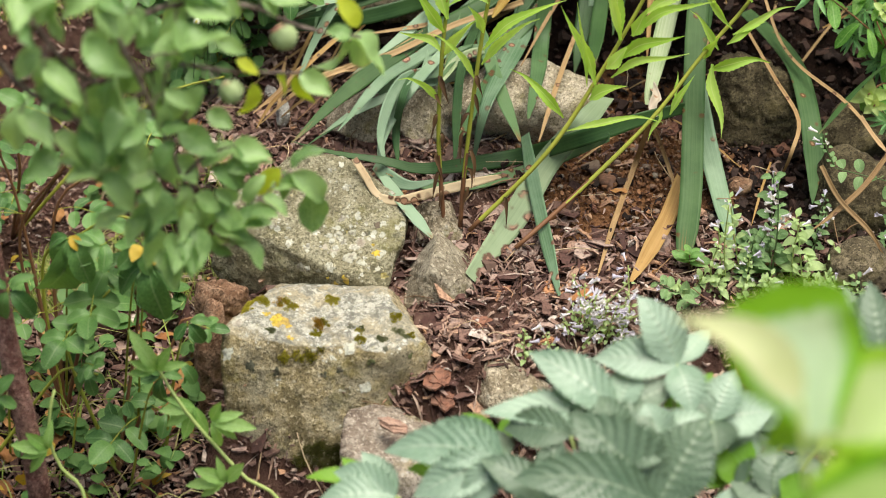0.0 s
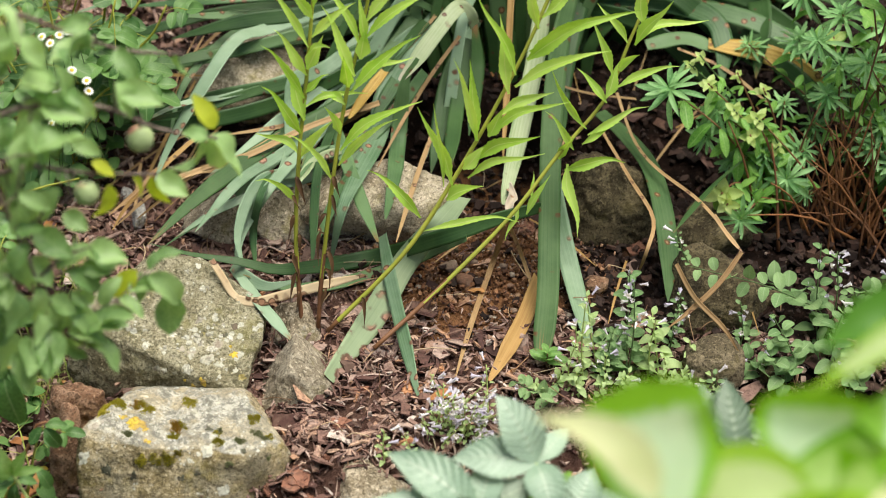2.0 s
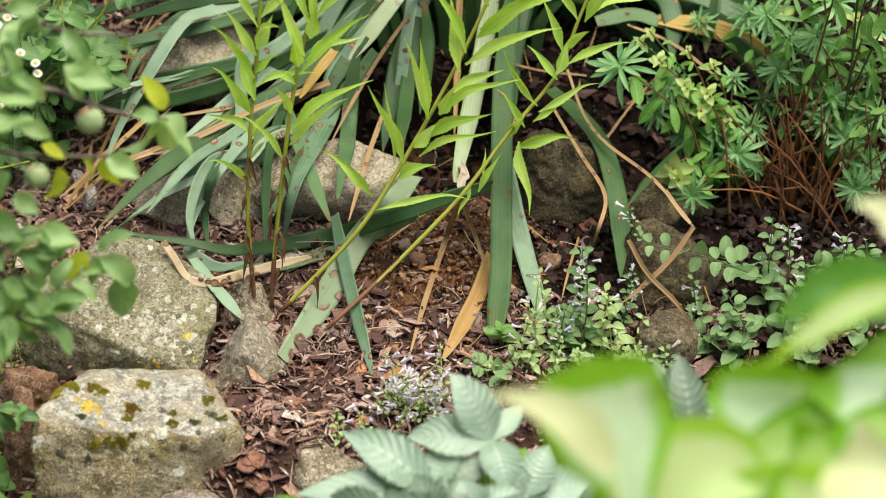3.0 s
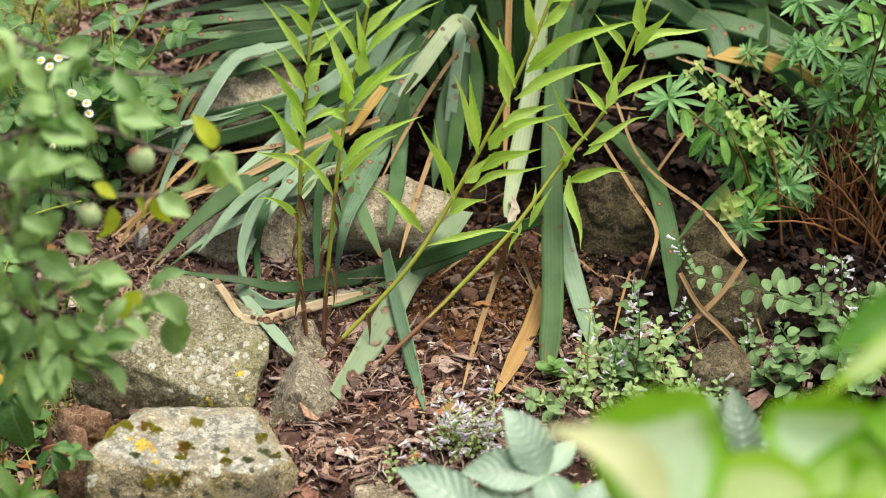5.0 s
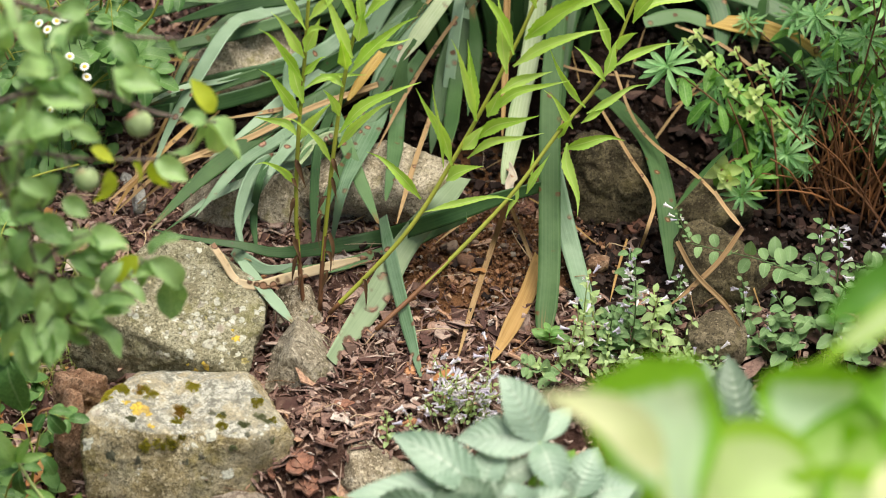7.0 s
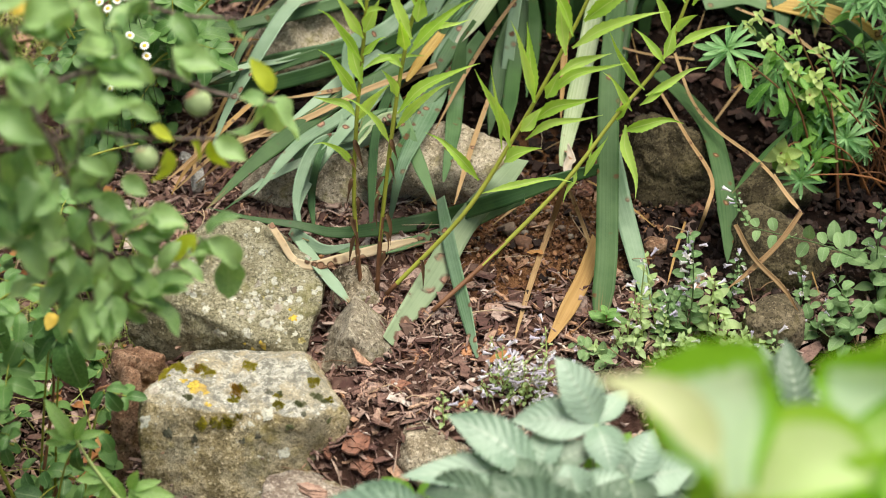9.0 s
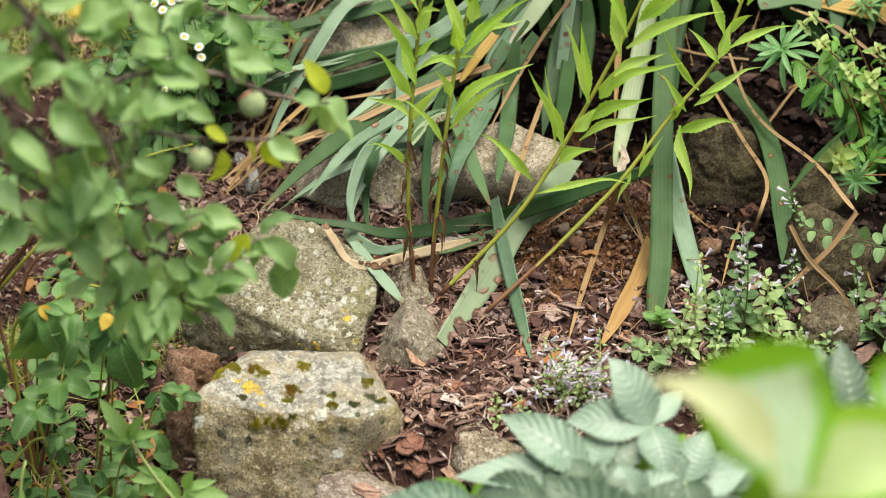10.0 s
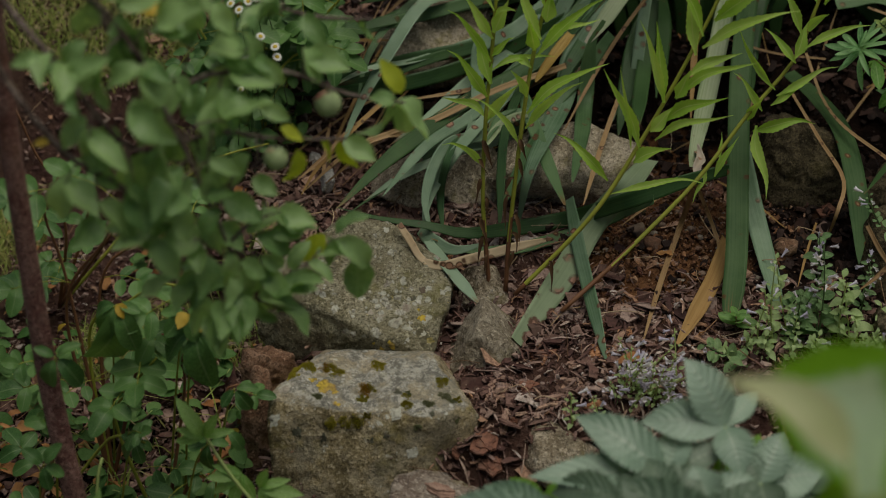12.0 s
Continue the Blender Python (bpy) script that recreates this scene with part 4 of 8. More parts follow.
iris_leaf(clump, 0.026, [(0.187, 3.144, 0.4), (0.134, 3.068, 0.352), (0.083, 3.034, 0.314), (0.037, 2.992, 0.281), (0.002, 2.875, 0.256)], IRIS)
iris_leaf(clump, 0.028, [(0.119, 3.102, 0.382), (0.072, 3.068, 0.349), (0.034, 3.04, 0.33), (-0.005, 2.99, 0.337), (-0.012, 2.97, 0.309), (-0.017, 2.914, 0.264), (-0.032, 2.857, 0.252)], IRIS_PALE, taper=0.4)
iris_leaf(clump, 0.022, [(0.155, 3, 0.292), (0.113, 2.97, 0.28), (0.07, 2.918, 0.265), (0.022, 2.899, 0.262), (-0.002, 2.843, 0.25)], IRIS)
iris_leaf(clump, 0.016, [(0.058, 2.9, 0.267), (0.037, 2.89, 0.266), (0.014, 2.877, 0.256), (-0.002, 2.833, 0.248)], IRIS_CREAM)
iris_leaf(clump, 0.018, [(0.077, 2.871, 0.256), (0.051, 2.808, 0.244), (0.022, 2.714, 0.223)], IRIS, tip=0.3)
iris_leaf(clump, 0.020, [(0.048, 2.979, 0.277), (-0.009, 2.887, 0.259), (-0.045, 2.818, 0.246), (-0.07, 2.82, 0.202), (-0.084, 2.78, 0.184), (-0.084, 2.75, 0.165), (-0.069, 2.72, 0.135)], IRIS_PALE, taper=0.4)
iris_leaf(clump, 0.016, [(-0.041, 2.863, 0.254), (-0.055, 2.801, 0.242), (-0.065, 2.82, 0.18), (-0.061, 2.77, 0.149)], IRIS)
iris_leaf(clump, 0.032, [(0.185, 3.099, 0.382), (0.082, 3.02, 0.302), (-0.025, 2.941, 0.27), (-0.126, 2.823, 0.246), (-0.203, 2.714, 0.217)], IRIS_DARK)
iris_leaf(clump, 0.020, [(0.049, 2.99, 0.281), (-0.025, 2.902, 0.262), (-0.084, 2.839, 0.249), (-0.141, 2.73, 0.227)], IRIS_PALE)
iris_leaf(clump, 0.030, [(0.21, 3.236, 0.419), (0.054, 3.128, 0.396), (-0.046, 3.095, 0.371), (-0.09, 3.05, 0.373), (-0.134, 2.98, 0.334), (-0.183, 2.92, 0.266), (-0.208, 2.87, 0.216)], IRIS_PALE)
iris_leaf(clump, 0.026, [(0.118, 3.082, 0.364), (0.002, 3.041, 0.317), (-0.113, 3.021, 0.298), (-0.246, 3.05, 0.252)], IRIS)
iris_leaf(clump, 0.028, [(0.117, 3.063, 0.345), (0.001, 3.02, 0.3), (-0.137, 2.979, 0.277), (-0.285, 3.02, 0.247)], IRIS_DARK)
iris_leaf(clump, 0.022, [(0.154, 3.144, 0.401), (0.02, 3.093, 0.371), (-0.112, 3.069, 0.343), (-0.271, 3.1, 0.294)], IRIS)
iris_leaf(clump, 0.020, [(0.175, 3.222, 0.415), (0.022, 3.164, 0.404), (-0.127, 3.141, 0.399), (-0.258, 3.22, 0.357)], IRIS)
iris_leaf(clump, 0.028, [(0.172, 3.176, 0.406), (0.037, 3.118, 0.391), (-0.078, 3.107, 0.38), (-0.185, 3.099, 0.355)], IRIS_DARK)
iris_leaf(clump, 0.028, [(0.329, 2.78, 0.237), (0.272, 2.757, 0.233), (0.193, 2.717, 0.225), (0.105, 2.8, 0.152), (-0.021, 2.74, 0.164), (-0.081, 2.73, 0.182), (-0.149, 2.74, 0.189), (-0.207, 2.76, 0.196)], IRIS_DARK, taper=0.45)
iris_leaf(clump, 0.022, [(0.223, 2.716, 0.225), (0.143, 2.793, 0.144), (0.04, 2.74, 0.14), (-0.029, 2.72, 0.149), (-0.077, 2.71, 0.173)], IRIS)
iris_leaf(clump, 0.024, [(-0.093, 2.75, 0.165), (-0.074, 2.715, 0.166), (-0.044, 2.7, 0.16), (-0.002, 2.7, 0.17)], IRIS_PALE, taper=0.6)
iris_leaf(clump, 0.024, [(-0.081, 2.71, 0.169), (-0.051, 2.66, 0.152), (-0.011, 2.62, 0.12)], IRIS_PALE)
iris_leaf(clump, 0.036, [(0.222, 2.802, 0.242), (0.187, 2.742, 0.23), (0.142, 2.76, 0.161), (0.099, 2.67, 0.133), (0.035, 2.565, 0.096)], IRIS_TORN, tip=0.5, label="torn iris leaf with brown dead patches")
iris_leaf(clump, 0.020, [(0.113, 2.8, 0.185), (0.122, 2.715, 0.16), (0.135, 2.63, 0.128), (0.151, 2.528, 0.091)], IRIS_PALE, tip=0.2)
iris_leaf(clump, 0.027, [(0.363, 3.15, 0.421), (0.339, 3.02, 0.358), (0.313, 2.93, 0.293), (0.286, 2.825, 0.246), (0.28, 2.786, 0.238)], IRIS_CREAM, tip=0.35, taper=0.3, label="dying cream-coloured iris leaf")
iris_leaf(clump, 0.030, [(0.405, 3.12, 0.458), (0.371, 3, 0.392), (0.35, 2.88, 0.323), (0.34, 2.77, 0.229), (0.332, 2.68, 0.155), (0.318, 2.601, 0.106)], IRIS_MID, tip=0.6, taper=0.06)
iris_leaf(clump, 0.027, [(0.352, 2.848, 0.251), (0.362, 2.8, 0.187), (0.377, 2.7, 0.134), (0.386, 2.608, 0.106)], IRIS_PALE, tip=0.3)
iris_leaf(clump, 0.031, [(0.437, 3.03, 0.268), (0.468, 2.98, 0.255), (0.493, 2.9, 0.244), (0.501, 2.82, 0.226), (0.504, 2.75, 0.184), (0.496, 2.68, 0.142)], IRIS_MID, taper=0.2)
iris_leaf(clump, 0.011, [(0.63, 2.89, 0.259), (0.57, 2.82, 0.246), (0.504, 2.723, 0.226)], IRIS_DARK, twist=(0.8, 0.8))
iris_leaf(clump, 0.032, [(0.393, 3.182, 0.408), (0.473, 3.147, 0.4), (0.555, 3.128, 0.397), (0.605, 3.096, 0.388), (0.618, 3.06, 0.362), (0.613, 3.023, 0.324)], IRIS, tip=0.3, taper=0.15)
iris_leaf(clump, 0.026, [(0.505, 3.061, 0.36), (0.563, 3.067, 0.368), (0.616, 3.05, 0.352)], IRIS)
iris_leaf(clump, 0.034, [(0.686, 3.251, 0.422), (0.678, 3.099, 0.39), (0.662, 3.02, 0.325)], IRIS_DARK)
iris_leaf(clump, 0.030, [(0.596, 3.06, 0.363), (0.678, 3.048, 0.352), (0.741, 3.024, 0.33), (0.772, 3.007, 0.314)], YELLOW_IRIS, label="yellow-brown dying iris leaf")
iris_leaf(clump, 0.030, [(0.572, 3.131, 0.397), (0.667, 3.088, 0.385), (0.76, 3.041, 0.349)], IRIS)
iris_leaf(clump, 0.030, [(0.693, 3.037, 0.344), (0.732, 3.012, 0.317), (0.767, 2.973, 0.285)], IRIS_DARK)
iris_leaf(clump, 0.034, [(0.436, 3.2, 0.445), (0.394, 3.076, 0.369), (0.371, 3.002, 0.295), (0.35, 2.849, 0.251)], IRIS_DARK, tip=0.2)
iris_leaf(clump, 0.022, [(0.249, 3.076, 0.364), (0.228, 3.007, 0.296), (0.206, 2.854, 0.252)], IRIS_DARK)
iris_leaf(clump, 0.018, [(0.061, 3.007, 0.291), (0.025, 2.86, 0.254), (0.016, 2.673, 0.215)], IRIS_DARK, tip=0.3)
iris_leaf(clump, 0.024, [(0.048, 2.979, 0.277), (0.075, 2.833, 0.248), (0.103, 2.707, 0.223)], IRIS, tip=0.2)
iris_leaf(clump, 0.020, [(0.117, 3.08, 0.32), (0.05, 3.04, 0.308), (-0.024, 2.98, 0.283), (-0.081, 2.92, 0.255), (-0.135, 2.86, 0.241)], IRIS_PALE)
iris_leaf(clump, 0.016, [(0.082, 3.02, 0.28), (0.016, 2.96, 0.267), (-0.049, 2.9, 0.237), (-0.121, 2.84, 0.202), (-0.186, 2.76, 0.189)], IRIS)
iris_leaf(clump, 0.022, [(0.174, 3.2, 0.361), (0.053, 3.15, 0.342), (-0.063, 3.1, 0.343), (-0.16, 3.06, 0.34), (-0.254, 3.0, 0.335)], IRIS_DARK)
iris_leaf(clump, 0.018, [(0.166, 3.22, 0.376), (0.055, 3.18, 0.371), (-0.079, 3.14, 0.376), (-0.192, 3.1, 0.39)], IRIS)
iris_leaf(clump, 0.020, [(0.097, 2.98, 0.267), (0.046, 2.92, 0.251), (-0.002, 2.88, 0.245), (-0.057, 2.84, 0.248), (-0.085, 2.78, 0.201), (-0.074, 2.72, 0.163)], IRIS_PALE)
iris_leaf(clump, 0.015, [(0.052, 3.1, 0.322), (-0.023, 3.06, 0.31), (-0.104, 3.0, 0.307), (-0.166, 2.95, 0.317), (-0.235, 2.9, 0.303)], IRIS_PALE)
iris_leaf(clump, 0.018, [(0.136, 3.12, 0.339), (0.035, 3.08, 0.313), (-0.064, 3.02, 0.306), (-0.159, 2.96, 0.3), (-0.224, 2.92, 0.306)], IRIS_DARK)
iris_leaf(clump, 0.020, [(0.182, 3.05, 0.323), (0.137, 2.98, 0.292), (0.086, 2.92, 0.259), (0.044, 2.84, 0.202)], IRIS)
iris_leaf(clump, 0.016, [(0.071, 2.95, 0.237), (0.014, 2.9, 0.226), (-0.038, 2.86, 0.23), (-0.112, 2.82, 0.216), (-0.168, 2.76, 0.205)], IRIS_PALE)
iris_leaf(clump, 0.014, [(0.022, 3.2, 0.382), (-0.055, 3.16, 0.363), (-0.121, 3.1, 0.344), (-0.169, 3.02, 0.308), (-0.186, 2.95, 0.252)], IRIS)
iris_leaf(clump, 0.024, [(0.243, 3.1, 0.354), (0.214, 3.04, 0.308), (0.198, 2.97, 0.26), (0.186, 2.92, 0.221)], IRIS_DARK)
iris_leaf(clump, 0.022, [(0.208, 3.14, 0.366), (0.167, 3.08, 0.337), (0.122, 3.0, 0.301), (0.096, 2.96, 0.267)], IRIS)
knob = Bag()
knob.add(*ribbon([(0.288, 2.832, 0.247), (0.291, 2.802, 0.242), (0.285, 2.78, 0.238), (0.287, 2.76, 0.233)], lambda s: 0.003 + 0.0042 * math.sin(3.1 * s), n=16, across=6, fold=0.8, ripple=0.7, thick=0.002, rnd=iris_rnd))
part("leaf_tip", knob.mesh("shrivelled_tip", leaf_material("shrivelled_tip", (0.38, 0.29, 0.22), (0.66, 0.60, 0.50), glow=0.1, rough=0.7, spots=(0.30, 0.15, 0.08), spot_size=80.0, spot_at=(0.35, 0.25))), clump, "shrivelled cream leaf tip")
core = Vector((0.309, 3.173, 0.296))
# clump leaves; the tall ones rise out of view, added to shade the right
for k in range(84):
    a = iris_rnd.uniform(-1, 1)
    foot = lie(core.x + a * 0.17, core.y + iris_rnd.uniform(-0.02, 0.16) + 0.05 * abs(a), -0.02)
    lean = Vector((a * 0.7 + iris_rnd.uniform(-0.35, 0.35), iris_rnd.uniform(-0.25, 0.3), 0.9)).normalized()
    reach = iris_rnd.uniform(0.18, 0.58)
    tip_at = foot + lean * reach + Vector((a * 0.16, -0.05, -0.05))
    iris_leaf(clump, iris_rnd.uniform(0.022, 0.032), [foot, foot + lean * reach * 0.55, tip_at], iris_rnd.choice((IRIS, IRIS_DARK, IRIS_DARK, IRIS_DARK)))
for k in range(9):
    start = lie(core.x - iris_rnd.uniform(0.02, 0.22), core.y + iris_rnd.uniform(-0.04, 0.16), iris_rnd.uniform(0.02, 0.10))
    run = Vector((-1, iris_rnd.uniform(-0.45, 0.12), 0)) * iris_rnd.uniform(0.22, 0.50)
    end = lie(start.x + run.x, start.y + run.y, iris_rnd.uniform(0.01, 0.05))
    iris_leaf(clump, iris_rnd.uniform(0.012, 0.024), [start, start.lerp(end, 0.5) + Vector((0, 0, iris_rnd.uniform(0.02, 0.06))), end], iris_rnd.choice((IRIS, IRIS_DARK, IRIS_DARK, IRIS_DARK, IRIS_PALE)))
for k in range(12):
    start = lie(core.x - iris_rnd.uniform(0.0, 0.14), core.y + iris_rnd.uniform(-0.05, 0.08), iris_rnd.uniform(0.05, 0.16))
    end = lie(core.x - iris_rnd.uniform(0.06, 0.42), core.y - iris_rnd.uniform(0.06, 0.24), iris_rnd.uniform(0.03, 0.08))
    top = start.lerp(end, 0.45) + Vector((0, 0, iris_rnd.uniform(0.03, 0.09)))
    iris_leaf(clump, iris_rnd.uniform(0.010, 0.021), [start, top, end], iris_rnd.choice((IRIS, IRIS, IRIS_DARK, IRIS_PALE)))
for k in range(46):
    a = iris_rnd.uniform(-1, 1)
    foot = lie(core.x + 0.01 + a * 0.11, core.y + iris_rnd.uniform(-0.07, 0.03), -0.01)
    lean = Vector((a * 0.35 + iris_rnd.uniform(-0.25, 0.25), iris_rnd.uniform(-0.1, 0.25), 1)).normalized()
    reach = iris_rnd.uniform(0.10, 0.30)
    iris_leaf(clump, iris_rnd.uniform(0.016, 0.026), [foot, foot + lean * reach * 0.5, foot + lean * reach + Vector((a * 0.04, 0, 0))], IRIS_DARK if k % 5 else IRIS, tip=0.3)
# high arching leaves, unseen, added to block light from the bed below
for k in range(80):
    a = iris_rnd.uniform(-0.45, 1.0)
    foot = lie(core.x + a * 0.5, core.y + iris_rnd.uniform(0.10, 0.30), -0.02)
    rise = iris_rnd.uniform(0.50, 0.80)
    top = foot + Vector((iris_rnd.uniform(-0.12, 0.12), iris_rnd.uniform(-0.14, 0.0), rise))
    over = top + Vector((iris_rnd.uniform(-0.16, 0.16), iris_rnd.uniform(-0.34, -0.12), -iris_rnd.uniform(0.0, 0.12)))
    iris_leaf(clump, iris_rnd.uniform(0.026, 0.036), [foot, foot.lerp(top, 0.55) + Vector((0, 0.02, 0)), top, over], iris_rnd.choice((IRIS, IRIS, IRIS_DARK)))
# rear clump beyond the view, added to darken the back right
far = Vector((0.68, 3.33, 0.328))
for k in range(60):
    a = iris_rnd.uniform(-1, 1)
    foot = lie(far.x + a * 0.20, far.y + iris_rnd.uniform(0.0, 0.22), -0.02)
    lean = Vector((a * 0.5 + iris_rnd.uniform(-0.3, 0.3), iris_rnd.uniform(-0.3, 0.2), 0.9)).normalized()
    reach = iris_rnd.uniform(0.22, 0.60)
    tip_at = foot + lean * reach + Vector((a * 0.14, -0.06, -0.05))
    iris_leaf(clump, iris_rnd.uniform(0.022, 0.032), [foot, foot + lean * reach * 0.55, tip_at], iris_rnd.choice((IRIS, IRIS_DARK, IRIS_DARK)))
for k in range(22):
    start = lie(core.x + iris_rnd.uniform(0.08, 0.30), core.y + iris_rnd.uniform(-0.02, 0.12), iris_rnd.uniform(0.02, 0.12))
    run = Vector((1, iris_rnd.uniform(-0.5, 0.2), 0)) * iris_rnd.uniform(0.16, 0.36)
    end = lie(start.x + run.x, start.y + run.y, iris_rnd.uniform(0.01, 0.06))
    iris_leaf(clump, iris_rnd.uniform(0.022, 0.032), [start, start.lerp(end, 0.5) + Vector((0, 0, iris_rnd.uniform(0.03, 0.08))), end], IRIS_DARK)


def dry_leaf(name, width, points, mat=None, label="", tip=0.2, group="dry stalks", fold=0.5):
    mat = mat or STRAW
    width = width * 0.7
    bag = Bag()
    bag.add(*ribbon(points, iris_profile(width, tip=tip, start=0.9, taper=0.3), n=20, across=4, fold=fold, thick=0.001, ripple=0.15, twist=(iris_rnd.uniform(-0.4, 0.4), iris_rnd.uniform(-0.4, 0.4)), rnd=iris_rnd))
    ob = new(name, bag.mesh(name, mat))
    return tagged(ob, label or "dry straw-coloured iris leaf fallen over the bed", "dry leaf", group)


dry_leaf("dry_leaf", 0.014, [(0.309, 3.1, 0.484), (0.3, 3.02, 0.394), (0.295, 2.97, 0.328), (0.285, 2.889, 0.26)], RUST_LEAF, "upright tan dead flower stalk")
dry_leaf("dry_leaf", 0.008, [(0.231, 3.05, 0.379), (0.191, 3, 0.344), (0.152, 2.95, 0.301), (0.108, 2.87, 0.256)])
dry_leaf("dry_leaf", 0.007, [(0.235, 3.173, 0.406), (0.202, 3.112, 0.39), (0.158, 3.066, 0.352)])
dry_leaf("dry_leaf", 0.010, [(0.186, 2.939, 0.27), (0.157, 2.831, 0.247), (0.128, 2.706, 0.223)])
dry_leaf("dry_leaf", 0.011, [(0.277, 2.739, 0.229), (0.264, 2.78, 0.147), (0.23, 2.671, 0.12), (0.201, 2.561, 0.097)])
dry_leaf("dry_leaf", 0.008, [(0.279, 2.763, 0.234), (0.312, 2.785, 0.143), (0.323, 2.684, 0.123)])
dry_leaf("dry_leaf", 0.008, [(0.429, 2.965, 0.274), (0.458, 2.844, 0.25), (0.48, 2.755, 0.232), (0.462, 2.683, 0.218), (0.46, 2.754, 0.135)])
dry_leaf("dry_leaf", 0.007, [(0.458, 3.01, 0.307), (0.474, 2.935, 0.269), (0.497, 2.869, 0.255), (0.546, 2.795, 0.241), (0.572, 2.738, 0.229), (0.58, 2.82, 0.201)])
dry_leaf("dry_leaf", 0.009, [(0.544, 2.66, 0.284), (0.562, 2.64, 0.262), (0.578, 2.62, 0.249)])
dry_leaf("dry_leaf", 0.010, [(0.577, 2.62, 0.25), (0.545, 2.6, 0.212), (0.503, 2.585, 0.176), (0.481, 2.58, 0.16)])
dry_leaf("dry_leaf", 0.009, [(0.49, 2.61, 0.238), (0.514, 2.59, 0.199), (0.552, 2.57, 0.164), (0.573, 2.56, 0.132)], None, "")
dry_leaf("dry_leaf", 0.032, [(0.329, 2.76, 0.138), (0.302, 2.679, 0.122), (0.268, 2.601, 0.106), (0.245, 2.554, 0.096)], RUST_LEAF, "broad yellow-brown dead iris leaf on the mulch")
dry_leaf("dry_leaf", 0.011, [(0.114, 3.005, 0.29), (0.049, 2.989, 0.28), (-0.024, 2.965, 0.275), (-0.104, 2.946, 0.271)])
dry_leaf("dry_leaf", 0.009, [(-0.016, 2.96, 0.274), (-0.08, 2.898, 0.261), (-0.142, 2.861, 0.254), (-0.228, 2.866, 0.179)])
dry_leaf("dry_leaf", 0.007, [(-0.135, 2.867, 0.255), (-0.189, 2.837, 0.241), (-0.251, 2.9, 0.163)])
dry_leaf("dry_leaf", 0.022, [(0.122, 3, 0.345), (0.097, 2.97, 0.324), (0.07, 2.95, 0.294)], YELLOW_IRIS, "orange dying leaf blade")
dry_leaf("dry_leaf", 0.014, [(-0.119, 2.7, 0.201), (-0.104, 2.685, 0.183), (-0.09, 2.672, 0.164), (-0.068, 2.665, 0.151)], SPOTTED, "curled cream dry leaf with dark brown spots lying on the slab", tip=0.5, fold=0.1)
dry_leaf("dry_leaf", 0.019, [(-0.093, 2.672, 0.159), (-0.062, 2.662, 0.157), (-0.029, 2.67, 0.161), (0.009, 2.69, 0.161), (0.055, 2.71, 0.163), (0.088, 2.73, 0.16)], SPOTTED, "long cream dry leaf with dark brown spots lying across the slab", fold=0.1)
dry_leaf("dry_leaf", 0.013, [(0.113, 2.97, 0.309), (0.016, 2.94, 0.287), (-0.08, 2.893, 0.26), (-0.181, 2.842, 0.246), (-0.255, 2.85, 0.177)])
dry_leaf("dry_leaf", 0.010, [(-0.136, 2.95, 0.275), (-0.189, 2.901, 0.245), (-0.24, 2.88, 0.195), (-0.262, 2.86, 0.165)], RUST_LEAF, "orange-brown dead leaf over the white stone")
dry_leaf("dry_leaf", 0.008, [(-0.199, 2.9, 0.241), (-0.23, 2.87, 0.217), (-0.265, 2.85, 0.193)])
dry_leaf("dry_leaf", 0.005, [(0.486, 3.003, 0.3), (0.409, 3.013, 0.307), (0.329, 3.035, 0.326)])
dry_leaf("dry_leaf", 0.007, [(0.55, 3.056, 0.357), (0.618, 3.031, 0.334), (0.694, 2.981, 0.287)])
for k in range(30):
    x, y = iris_rnd.uniform(-0.34, 0.02), iris_rnd.uniform(2.88, 3.15)
    ang, length = iris_rnd.gauss(0.6, 0.5), iris_rnd.uniform(0.08, 0.22)
    run = Vector((math.cos(ang), math.sin(ang), 0)) * length
    a, b = lie(x, y, iris_rnd.uniform(0.01, 0.03)), lie(x + run.x, y + run.y, iris_rnd.uniform(0.01, 0.06))
    dry_leaf("dry_leaf", iris_rnd.uniform(0.003, 0.009), [a, a.lerp(b, 0.5) + Vector((0, 0, iris_rnd.uniform(0, 0.02))), b], RUST_LEAF if k % 3 == 0 else STRAW)
for k in range(16):
    x, y = iris_rnd.uniform(0.1, 0.7), iris_rnd.uniform(2.75, 3.1)
    ang, length = iris_rnd.uniform(0, 6.28), iris_rnd.uniform(0.05, 0.16)
    run = Vector((math.cos(ang), math.sin(ang), 0)) * length
    a, b = lie(x, y, 0.012), lie(x + run.x, y + run.y, iris_rnd.uniform(0.01, 0.03))
    dry_leaf("dry_leaf", iris_rnd.uniform(0.002, 0.006), [a, a.lerp(b, 0.5) + Vector((0, 0, 0.006)), b], RUST_LEAF if k % 2 else STRAW)

# ---- goldenrod ----
def lance(width):
    def half(s):
        w = (0.16 + 0.84 * smooth_step(0, 0.36, s)) * (1 - smooth_step(0.30, 1.3, s)) * (1 - s) ** 0.5
        return max(0.0003, width * 0.57 * w)
    return half


gold_rnd = random.Random(9)


